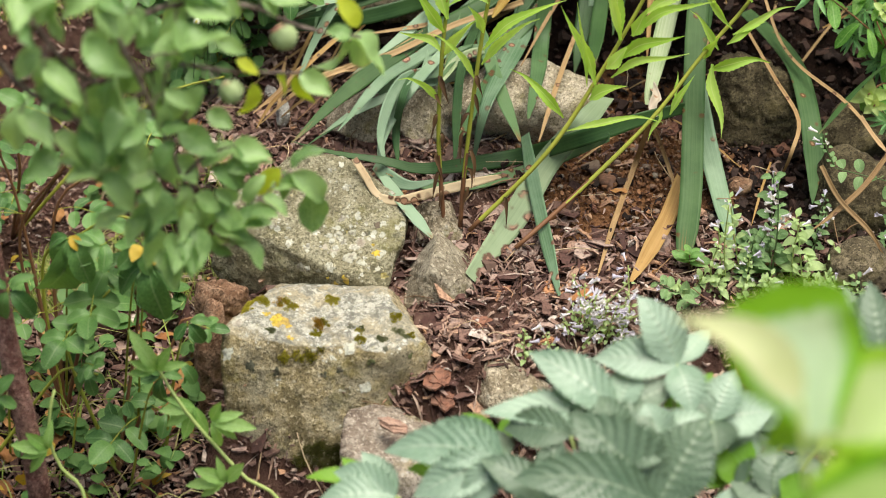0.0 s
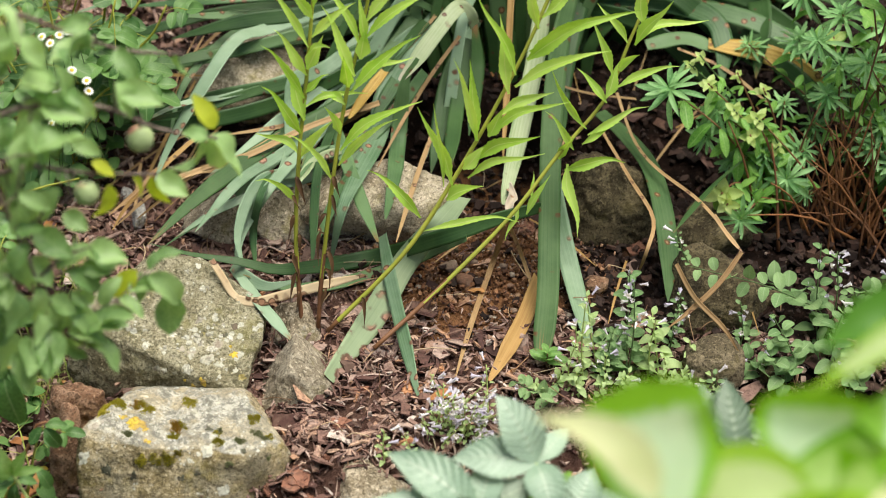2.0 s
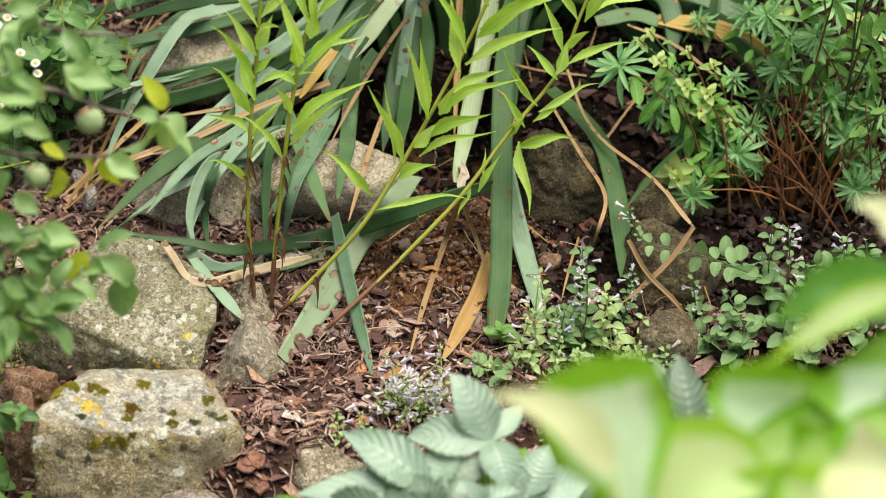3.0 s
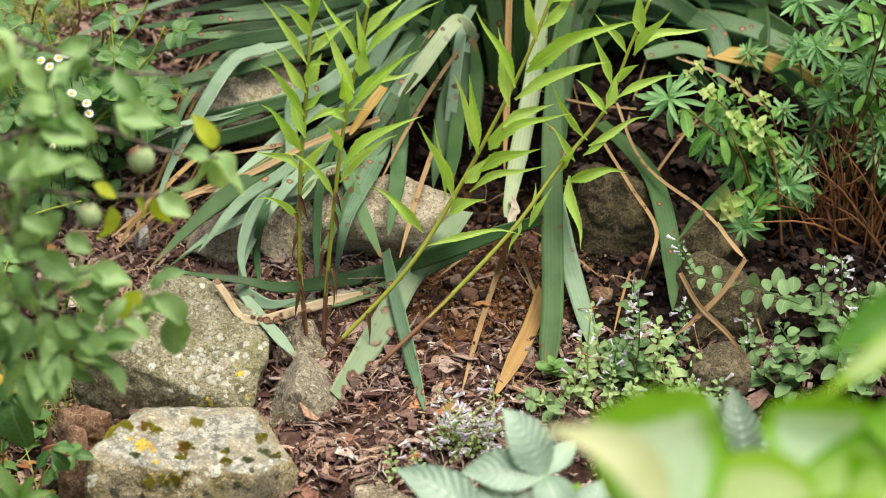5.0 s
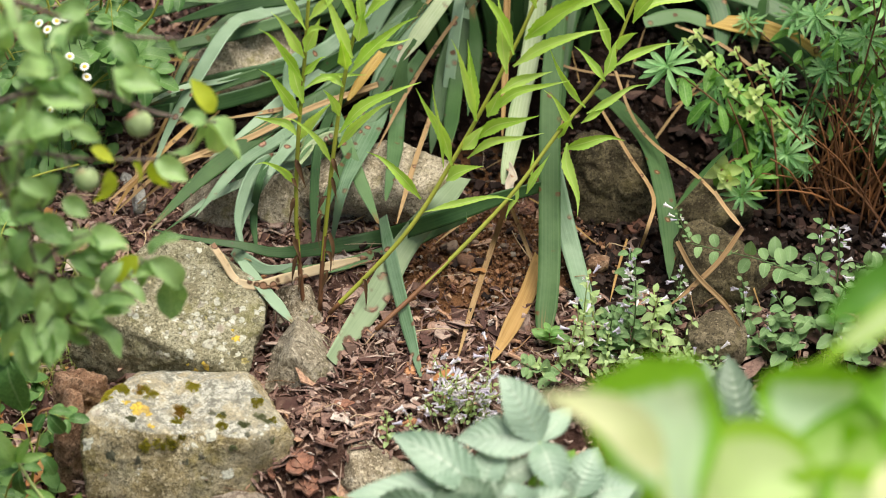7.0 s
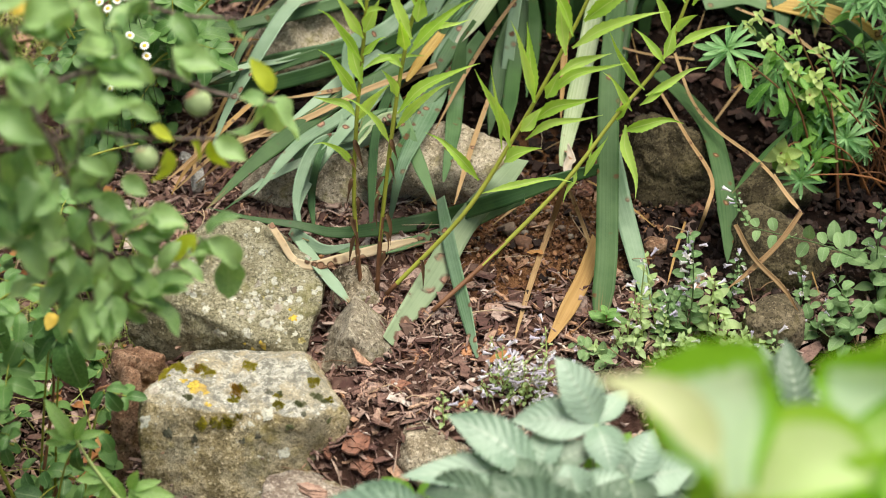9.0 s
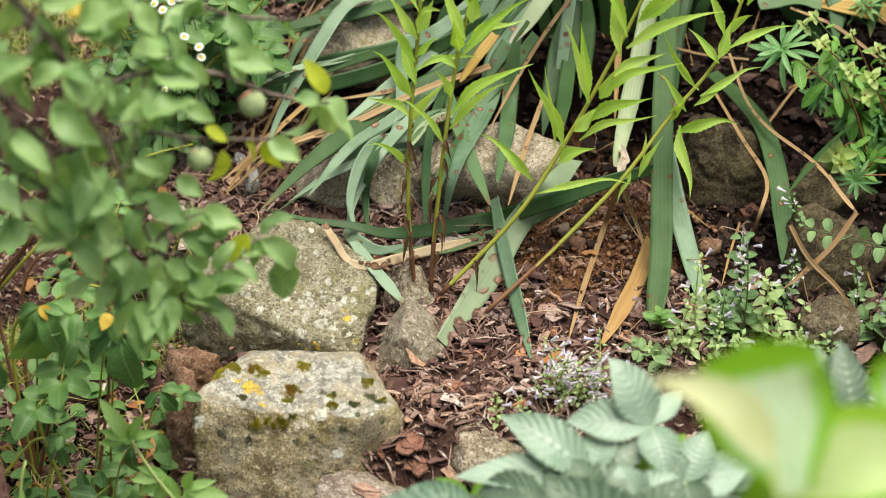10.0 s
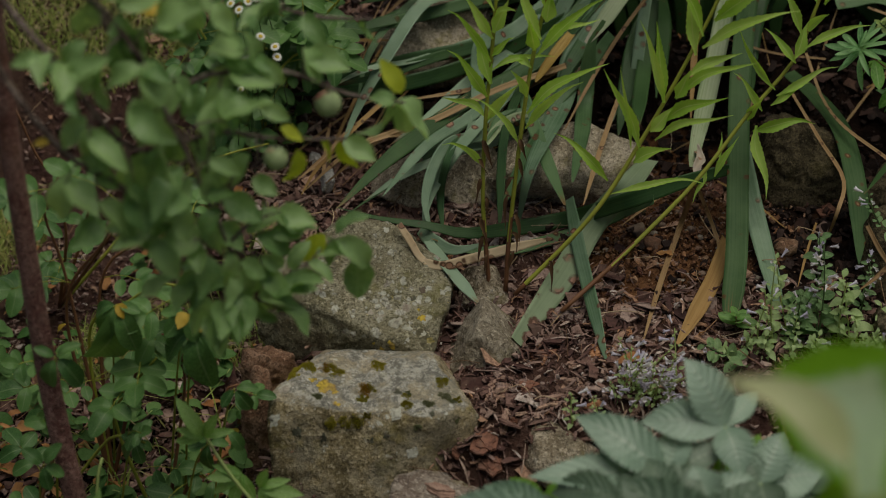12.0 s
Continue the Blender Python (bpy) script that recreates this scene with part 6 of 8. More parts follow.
def calamint(points, leaf, pairs, flowers=0, pale=False, label="", spread=1.0):
    r = mint_rnd
    foot = Vector(points[0])
    plant = thing("calamint", foot, label or ("calamint sprig with small lilac-white flowers" if flowers else "calamint sprig with rounded green leaves"), "calamint", "calamint sprigs")
    line = spline(points, 40)
    stem_part(plant, points, 0.0013, 0.0007, VINE if pale else STEM_DARK)
    pairs = pairs + 2
    leaf = leaf * (1.15 if foot.x > 0.55 else 1.0)
    for k in range(pairs):
        s = (k + 0.6) / pairs
        i = min(39, int(s * 40))
        t = (line[i + 1] - line[i]).normalized()
        a = t.cross(Vector((math.cos(k * 1.57), -0.4, math.sin(k * 1.57) + 0.3))).normalized()
        size = leaf * (1.1 - 0.65 * s) * r.uniform(0.85, 1.15)
        for sign in (-1, 1):
            d = a * sign * spread + t * 0.35 + Vector((0, -0.25, 0.05))
            place_leaf("leaf", MINT_PALE_LEAVES if pale else MINT_LEAVES, plant, line[i] + a * sign * 0.003, d, Vector((0, -0.6, 0.8)) + t * 0.3, size, r)
    for k in range((flowers + 1) // 2 if flowers < 14 else flowers):
        s = 0.45 + 0.55 * r.random()
        i = min(40, int(s * 40))
        d = Vector((r.gauss(0, 1), r.gauss(-0.5, 0.8), r.uniform(-0.1, 1))).normalized()
        ob = new("flower", LILAC[0])
        ob.parent = plant
        q = d.to_track_quat("Z", "Y")
        ob.matrix_local = Matrix.LocRotScale(line[i] + d * r.uniform(0.004, 0.011) - foot, q, Vector((1, 1, 1)) * r.uniform(0.0075, 0.0125))


for k in range(20):
    foot = lie(0.199 + mint_rnd.gauss(0, 0.022), 2.472 + mint_rnd.uniform(-0.02, 0.03))
    top = foot + Vector((mint_rnd.gauss(0, 0.022), mint_rnd.uniform(-0.03, 0.01), mint_rnd.uniform(0.035, 0.085)))
    calamint([foot, foot.lerp(top, 0.5) + Vector((0, 0, 0.004)), top], 0.009, 3, 12, pale=True)
for points, leaf, pairs, flowers, pale in [
    ([(0.103, 2.4, 0.072), (0.101, 2.4, 0.097), (0.102, 2.4, 0.118)], .010, 5, 3, True), ([(0.142, 2.4, 0.072), (0.132, 2.4, 0.097), (0.127, 2.4, 0.114)], .009, 4, 3, True),
    ([(0.39, 2.574, 0.101), (0.381, 2.59, 0.143), (0.37, 2.58, 0.211)], .020, 7, 6, True), ([(0.427, 2.564, 0.098), (0.43, 2.6, 0.154), (0.428, 2.6, 0.234)], .026, 8, 12, False),
    ([(0.367, 2.564, 0.098), (0.362, 2.57, 0.129), (0.357, 2.57, 0.167)], .016, 5, 5, True), ([(0.402, 2.553, 0.096), (0.401, 2.57, 0.12), (0.404, 2.57, 0.15)], .022, 5, 9, False),
    ([(0.493, 2.63, 0.111), (0.502, 2.65, 0.134), (0.507, 2.65, 0.173)], .014, 5, 10, False), ([(0.469, 2.553, 0.096), (0.466, 2.58, 0.131), (0.458, 2.58, 0.182)], .030, 7, 0, True),
    ([(0.504, 2.535, 0.089), (0.515, 2.57, 0.103), (0.508, 2.57, 0.146)], .026, 5, 2, True), ([(0.541, 2.523, 0.062), (0.534, 2.539, 0.087), (0.524, 2.54, 0.121)], .024, 5, 0, True),
    ([(0.332, 2.51, 0.087), (0.305, 2.53, 0.092), (0.275, 2.53, 0.11)], .026, 5, 2, False),
    ([(0.698, 2.723, 0.13), (0.643, 2.75, 0.134), (0.575, 2.77, 0.138), (0.521, 2.79, 0.16)], .024, 8, 5, False), ([(0.687, 2.582, 0.099), (0.695, 2.66, 0.142), (0.695, 2.67, 0.236)], .024, 9, 8, False),
    ([(0.599, 2.627, 0.111), (0.598, 2.66, 0.118), (0.591, 2.66, 0.153)], .014, 5, 3, False), ([(0.658, 2.573, 0.096), (0.641, 2.58, 0.136), (0.62, 2.6, 0.168)], .026, 6, 2, False),
    ([(0.709, 2.56, 0.094), (0.699, 2.57, 0.14), (0.712, 2.58, 0.186)], .028, 6, 2, False), ([(0.618, 2.558, 0.089), (0.606, 2.58, 0.103), (0.571, 2.58, 0.112)], .028, 5, 4, False),
    ([(0.641, 2.556, 0.081), (0.624, 2.56, 0.114), (0.601, 2.57, 0.143)], .026, 5, 4, False), ([(0.792, 2.6, 0.121), (0.793, 2.62, 0.162), (0.784, 2.64, 0.22)], .022, 7, 5, False),
    ([(0.835, 2.6, 0.155), (0.821, 2.62, 0.187), (0.815, 2.64, 0.219)], .022, 6, 2, False), ([(0.73, 2.52, 0.1), (0.714, 2.53, 0.129), (0.694, 2.54, 0.132)], .026, 5, 3, False),
    ([(0.801, 2.54, 0.121), (0.775, 2.54, 0.147), (0.738, 2.55, 0.168)], .026, 6, 3, False), ([(0.78, 2.66, 0.158), (0.755, 2.66, 0.167), (0.733, 2.66, 0.159)], .022, 4, 0, False)]:
    calamint(points, leaf, pairs, flowers, pale)

for foot, du, rise, leaf, flowers, pale in [
    ((0.35, 2.555, 0.083), .005, .075, .012, 8, True), ((0.37, 2.559, 0.084), -.005, .13, .012, 6, True), ((0.393, 2.558, 0.083), .004, .055, .013, 8, True), ((0.456, 2.567, 0.085), .004, .10, .015, 1, True), ((0.473, 2.55, 0.081), -.003, .06, .014, 0, True),
    ((0.496, 2.548, 0.081), .008, .04, .016, 0, True), ((0.535, 2.542, 0.075), 0, .03, .013, 0, True), ((0.429, 2.568, 0.085), -.002, .155, .013, 16, False), ((0.409, 2.579, 0.088), .008, .07, .018, 3, False), ((0.491, 2.621, 0.095), .012, .075, .012, 10, False),
    ((0.58, 2.606, 0.092), .0, .075, .009, 3, False), ((0.594, 2.556, 0.078), .012, .06, .022, 5, False), ((0.645, 2.562, 0.072), -.008, .11, .020, 0, False), ((0.678, 2.575, 0.081), -.008, .085, .020, 2, False), ((0.708, 2.635, 0.098), -.003, .15, .015, 14, False),
    ((0.709, 2.556, 0.039), .01, .05, .022, 2, False), ((0.742, 2.553, 0.018), -.01, .05, .022, 0, False), ((0.718, 2.539, 0), .0, .05, .024, 3, False), ((0.761, 2.57, 0.047), .0, .06, .020, 4, False), ((0.754, 2.541, -0.01), .0, .05, .024, 0, False),
    ((0.661, 2.568, 0.077), -.05, .085, .022, 0, False), ((0.728, 2.573, 0.063), .006, .06, .018, 6, False), ((0.816, 2.699, 0.111), -.01, .08, .014, 5, False), ((0.438, 2.624, 0.096), -.03, .04, .020, 0, False), ((0.4, 2.626, 0.096), .03, .045, .018, 0, False)]:
    foot = Vector(foot)
    if foot.x > 0.59 and leaf > 0.0195:
        continue
    top = foot + Vector((du, -0.012, rise))
    calamint([foot, foot.lerp(top, 0.5) + Vector((mint_rnd.gauss(0, 0.005), 0, 0.004)), top], leaf, 5, flowers, pale=pale)
for foot, rise, leaf in [((0.332, 2.562, 0.083), .03, .016), ((0.36, 2.547, 0.081), .04, .018), ((0.386, 2.543, 0.079), .035, .019), ((0.412, 2.541, 0.08), .045, .018), ((0.437, 2.537, 0.079), .04, .020), ((0.463, 2.533, 0.077), .045, .018), ((0.489, 2.534, 0.075), .05, .018),
                         ((0.516, 2.535, 0.073), .045, .017), ((0.547, 2.541, 0.071), .05, .018), ((0.315, 2.541, 0.079), .03, .016)]:
    foot = Vector(foot)
    top = foot + Vector((mint_rnd.gauss(0, 0.012), -0.015, rise))
    calamint([foot, foot.lerp(top, 0.5), top], leaf, 3, mint_rnd.choice((0, 2, 4)), pale=foot.x < 0.53)
calamint([(0.716, 2.639, 0.113), (0.703, 2.66, 0.136), (0.66, 2.65, 0.165), (0.612, 2.65, 0.186), (0.558, 2.65, 0.201), (0.516, 2.65, 0.213)], .030, 8, 0, False, "trailing calamint stem with large round grey-green leaves")
calamint([(0.514, 2.645, 0.219), (0.503, 2.645, 0.24), (0.495, 2.645, 0.266)], .009, 4, 8, False)

def bright_seedling(foot):
    """A rosette of small fresh green leaves beside the dead iris leaf."""
    plant = thing("seedling", foot, "small bright green seedling with oval leaves", "seedling")
    top = foot + Vector((0, -0.005, 0.028))
    stem_part(plant, [foot, foot.lerp(top, 0.5), top], 0.0012, 0.0009, STEM_BROWN, n=5, sides=5)
    for k in range(8):
        ang = k * 2.4
        d = Vector((math.cos(ang), math.sin(ang) * 0.7 - 0.1, 0.25 + 0.1 * k))
        place_leaf("leaf", SEEDLING_LEAVES, plant, top - Vector((0, 0, 0.002 * (7 - k))), d, (0, -0.5, 0.85), 0.030 - 0.0022 * k, mint_rnd)


SEEDLING_LEAVES = templates("seedling_leaf", 0.55, leaf_material("seedling_leaf", (0.15, 0.33, 0.08), (0.30, 0.50, 0.16), glow=0.4, rough=0.4, mid=(0.35, 0.6, 0.15), side=-0.3), blunt=1.0, power=0.7)
bright_seedling(Vector((0.324, 2.592, 0.090)))

# ---- plants in front: a grey-leaved creeper and a variegated shrub ----
front_rnd = random.Random(61)


def ovate(width):
    def half(s):
        w = math.sin(math.pi * min(1.0, s) ** 0.72) ** 0.85 * (1 - 0.35 * s * s)
        return max(0.0006, width * 0.54 * w) if s < 0.99 else 0.0006
    return half


def broad(width):
    """A wide leaf with a blunt, squarish end."""
    def half(s):
        return max(0.0006, width * 0.5 * (0.3 + 0.7 * smooth_step(0, 0.5, s)) * (1 - abs(2 * s - 1) ** 9 if s > 0.5 else 1) ** 0.5)
    return half


def obovate(width):
    """Widest past the middle, drawn out to a short point."""
    def half(s):
        w = math.sin(math.pi * min(1.0, s) ** 0.86) ** 0.95 * (1 - 0.1 * s)
        return max(0.0006, width * 0.54 * w) if s < 0.99 else 0.0006
    return half


def creeper(base, nodes, label):
    """A low climber: each leaf is a fan of pleated, toothed leaflets on a stalk."""
    plant = thing("creeper", base, label, "creeper")
    r = front_rnd
    for node, leaflets in nodes:
        node = Vector(node)
        stalk = stem_part(plant, [Vector(base) + Vector((r.gauss(0, 0.05), r.gauss(0, 0.04), 0)), Vector(base).lerp(node, 0.6) + Vector((0, 0, 0.03)), node], 0.003, 0.0018, VINE, "stalk")
        for tip, width, mat in leaflets:
            tip = Vector(tip)
            d = tip - node
            lift = Vector((0, -0.25, 1)) * d.length * r.uniform(0.03, 0.12)
            bag = Bag()
            bag.add(*ribbon([node, node + d * 0.35 + lift, node + d * 0.7 + lift * 0.9, tip], obovate(width), n=56, across=12, fold=0.16, teeth=0.2, pleat=0.0014, ripple=0.06,
                            facing=(0, -0.62 + r.uniform(-0.2, 0.2), 0.78), twist=(r.uniform(-0.3, 0.3), r.uniform(-0.3, 0.3)), rnd=r))
            part("leaflet", bag.mesh("creeper_leaflet", mat), stalk)


# shaded copy of the grey leaf: leaflets lying in shade are coloured darker
GREY_SHADED = leaf_material("grey_green_leaf_shade", (0.08, 0.145, 0.085), (0.17, 0.245, 0.16), glow=0.2, rough=0.4, veins=0.25, sheen=0.6, mid=(0.26, 0.34, 0.23), side=-0.5)
creeper(lie(0.22, 2.0), [
    ((0.257, 2.1, 0.262), [((0.212, 2.13, 0.331), 0.055, GREY_LEAF), ((0.164, 2.1, 0.269), 0.052, GREY_LEAF), ((0.271, 2.05, 0.229), 0.048, GREY_LEAF), ((0.297, 2.15, 0.274), 0.031, GREY_LEAF)]),
    ((0.19, 2.06, 0.226), [((0.093, 2.1, 0.277), 0.057, GREY_LEAF), ((0.211, 2.11, 0.257), 0.045, GREY_LEAF), ((0.041, 2.06, 0.225), 0.050, GREY_LEAF), ((0.264, 2.09, 0.246), 0.037, GREY_SHADED)]),
    ((0.23, 1.97, 0.17), [((0.139, 2.02, 0.249), 0.093, GREY_SHADED), ((0.284, 2.02, 0.247), 0.081, GREY_SHADED), ((0.072, 1.97, 0.2), 0.068, GREY_SHADED)]),
    ((0.113, 1.99, 0.155), [((0.039, 2.02, 0.192), 0.046, GREY_SHADED), ((0.123, 2.04, 0.217), 0.043, GREY_SHADED), ((0.07, 1.97, 0.163), 0.037, GREY_SHADED)]),
    ((0.065, 2.03, 0.183), [((-0.006, 2.08, 0.201), 0.050, GREY_LEAF), ((-0.065, 2.06, 0.173), 0.053, GREY_LEAF), ((-0.033, 2.01, 0.148), 0.056, GREY_LEAF), ((0.06, 2.08, 0.189), 0.031, GREY_SHADED), ((0.022, 2.0, 0.14), 0.043, GREY_LEAF)]),
    ((-0.052, 2.03, 0.134), [((-0.121, 2.06, 0.146), 0.043, GREY_LEAF), ((-0.09, 2.07, 0.166), 0.037, GREY_LEAF), ((-0.139, 2.03, 0.126), 0.043, GREY_LEAF)]),
    ((-0.091, 2.08, 0.12), [((-0.154, 2.08, 0.124), 0.021, GREEN_LEAF), ((-0.114, 2.1, 0.137), 0.021, GREEN_LEAF), ((-0.132, 2.06, 0.112), 0.021, GREEN_LEAF)]),
    ((0.06, 2.09, 0.175), [((0.021, 2.11, 0.19), 0.016, GREEN_LEAF), ((0.041, 2.07, 0.174), 0.022, GREEN_LEAF), ((0.092, 2.11, 0.175), 0.025, GREEN_LEAF)]),
    ((0.287, 2.12, 0.208), [((0.247, 2.12, 0.192), 0.025, GREEN_LEAF), ((0.301, 2.14, 0.225), 0.022, GREEN_LEAF), ((0.32, 2.12, 0.192), 0.025, GREEN_LEAF)]),
    ((0.339, 2.07, 0.196), [((0.297, 2.1, 0.21), 0.048, GREY_LEAF), ((0.381, 2.1, 0.228), 0.056, GREY_LEAF), ((0.319, 2.04, 0.164), 0.043, GREY_LEAF), ((0.384, 2.07, 0.174), 0.050, GREY_SHADED)]),
    ((0.317, 2.02, 0.156), [((0.337, 2.05, 0.195), 0.037, GREEN_LEAF), ((0.3, 2.05, 0.187), 0.027, GREEN_LEAF), ((0.366, 2.02, 0.164), 0.050, GREY_SHADED), ((0.322, 1.99, 0.129), 0.056, GREY_LEAF)]),
    ((0.393, 2.05, 0.18), [((0.365, 2.08, 0.201), 0.043, GREY_SHADED), ((0.427, 2.08, 0.204), 0.050, GREY_SHADED), ((0.392, 2.02, 0.141), 0.056, GREY_SHADED)]),
    ((0.437, 2.06, 0.315), [((0.435, 2.11, 0.356), 0.038, GREY_SHADED), ((0.468, 2.11, 0.355), 0.037, GREY_SHADED), ((0.499, 2.08, 0.322), 0.043, GREY_LEAF), ((0.403, 2.06, 0.316), 0.037, GREY_SHADED)]),
    ((0.466, 2.03, 0.304), [((0.455, 2.09, 0.374), 0.045, GREY_SHADED), ((0.505, 2.07, 0.342), 0.043, GREY_SHADED), ((0.435, 2.03, 0.305), 0.043, GREY_SHADED)]),
    ((0.191, 2.0, 0.215), [((0.168, 2.05, 0.254), 0.050, GREY_SHADED), ((0.224, 2.05, 0.239), 0.043, GREY_SHADED), ((0.148, 2.0, 0.222), 0.043, GREY_SHADED), ((0.245, 2.0, 0.215), 0.050, GREY_SHADED)]),
    ((0.292, 2.05, 0.221), [((0.319, 2.09, 0.26), 0.050, GREY_LEAF), ((0.263, 2.08, 0.245), 0.037, GREY_SHADED), ((0.362, 2.07, 0.221), 0.056, GREY_LEAF), ((0.296, 2.02, 0.197), 0.056, GREY_SHADED)]),
    ((0.234, 2.02, 0.213), [((0.151, 2.05, 0.23), 0.056, GREY_SHADED), ((0.218, 2.05, 0.244), 0.050, GREY_LEAF), ((0.29, 2.04, 0.228), 0.050, GREY_LEAF)]),
    ((0.138, 2.03, 0.215), [((0.066, 2.05, 0.209), 0.050, GREY_SHADED), ((0.122, 2.07, 0.232), 0.037, GREY_SHADED), ((0.17, 2.06, 0.223), 0.037, GREY_SHADED)]),
    ((0.268, 2.11, 0.211), [((0.258, 2.13, 0.227), 0.016, GREEN_LEAF), ((0.283, 2.13, 0.223), 0.017, GREEN_LEAF), ((0.25, 2.09, 0.213), 0.019, GREEN_LEAF)]),
    ((0.01, 2.06, 0.135), [((-0.015, 2.08, 0.167), 0.021, GREEN_LEAF), ((-0.04, 2.06, 0.15), 0.025, GREEN_LEAF), ((0.041, 2.08, 0.159), 0.025, GREY_SHADED), ((0.004, 2.04, 0.103), 0.037, GREY_LEAF)]),
    ((0.358, 2.0, 0.156), [((0.313, 2.04, 0.164), 0.056, GREY_SHADED), ((0.362, 2.05, 0.187), 0.056, GREY_SHADED), ((0.411, 2.04, 0.172), 0.056, GREY_SHADED), ((0.336, 2.0, 0.118), 0.050, GREY_SHADED)]),
    ((0.396, 1.97, 0.163), [((0.362, 2.0, 0.178), 0.050, GREEN_LEAF), ((0.417, 2.0, 0.186), 0.050, GREY_SHADED)]),
    ((0.276, 2.04, 0.164), [((0.247, 2.08, 0.182), 0.031, GREY_LEAF), ((0.304, 2.08, 0.182), 0.037, GREY_SHADED), ((0.32, 2.04, 0.149), 0.037, GREEN_LEAF)])],
    "creeper with grey-green toothed leaflets in hand-shaped fans")


def variegated_shrub():
    """Broad variegated leaves close to the viewer, on stalks from the ground."""
    r = front_rnd
    base = lie(0.39, 1.39)
    plant = thing("variegated_shrub", base, "leafy plant with broad pale green leaves edged bright green", "shrub")
    for points, width, mat, *blunt in [
        ([(0.266, 1.325, 0.705), (0.255, 1.340, 0.743), (0.241, 1.355, 0.771), (0.235, 1.362, 0.808)], 0.094, VARIEGATED, True),
        ([(0.244, 1.300, 0.750), (0.224, 1.310, 0.778), (0.198, 1.318, 0.793), (0.158, 1.318, 0.806)], 0.032, CREAM_LEAF),
        ([(0.366, 1.377, 0.701), (0.370, 1.395, 0.718), (0.374, 1.414, 0.735), (0.375, 1.414, 0.770)], 0.087, VARIEGATED, True),
        ([(0.362, 1.331, 0.718), (0.319, 1.340, 0.721), (0.272, 1.350, 0.705), (0.226, 1.340, 0.680)], 0.078, STRIPED_LEAF),
        ([(0.444, 1.304, 0.696), (0.373, 1.313, 0.699), (0.314, 1.322, 0.688), (0.258, 1.313, 0.670)], 0.073, STRIPED_LEAF),
        ([(0.462, 1.377, 0.697), (0.418, 1.377, 0.712), (0.376, 1.377, 0.712), (0.338, 1.377, 0.699)], 0.078, LIME_LEAF),
        ([(0.431, 1.267, 0.659), (0.359, 1.285, 0.663), (0.279, 1.285, 0.657), (0.220, 1.285, 0.633)], 0.110, LIME_LEAF),
        ([(0.508, 1.377, 0.714), (0.470, 1.386, 0.735), (0.437, 1.395, 0.748), (0.401, 1.395, 0.754)], 0.099, VARIEGATED),
        ([(0.528, 1.422, 0.729), (0.490, 1.422, 0.750), (0.460, 1.422, 0.755), (0.423, 1.414, 0.754)], 0.065, LIME_LEAF),
        ([(0.489, 1.331, 0.691), (0.467, 1.350, 0.714), (0.445, 1.367, 0.723), (0.410, 1.367, 0.732)], 0.094, LIME_LEAF),
        ([(0.470, 1.395, 0.840), (0.431, 1.395, 0.826), (0.396, 1.386, 0.807), (0.362, 1.377, 0.786)], 0.024, STRIPED_LEAF),
        ([(0.510, 1.442, 0.845), (0.482, 1.469, 0.850), (0.467, 1.479, 0.858), (0.443, 1.479, 0.865)], 0.035, CREAM_LEAF),
        ([(0.484, 1.422, 0.815), (0.441, 1.422, 0.822), (0.411, 1.418, 0.822), (0.376, 1.414, 0.802)], 0.050, DEEP_LEAF),
        ([(0.414, 1.239, 0.719), (0.414, 1.258, 0.744), (0.416, 1.285, 0.762), (0.411, 1.294, 0.793)], 0.070, CREAM_LEAF),
        ([(0.394, 1.285, 0.698), (0.394, 1.322, 0.711), (0.392, 1.340, 0.737), (0.376, 1.340, 0.766)], 0.065, LIME_LEAF)]:
        bag = Bag()
        bag.add(*ribbon(points, broad(width) if blunt else ovate(width), n=26, across=8, fold=0.22, ripple=0.10, facing=(0, -0.7, 0.72), rnd=r))
        leaf = part("leaf", bag.mesh("shrub_leaf", mat), plant)
        foot = base + Vector((r.gauss(0, 0.03), r.gauss(0, 0.03), 0))
        start = Vector(points[0])
        stem_part(plant, [foot, foot.lerp(start, 0.6) + Vector((0, -0.02, 0.02)), start], 0.004, 0.0025, VINE, "stalk")


variegated_shrub()

# ---- fruit tree at the side ----
tree_rnd = random.Random(71)


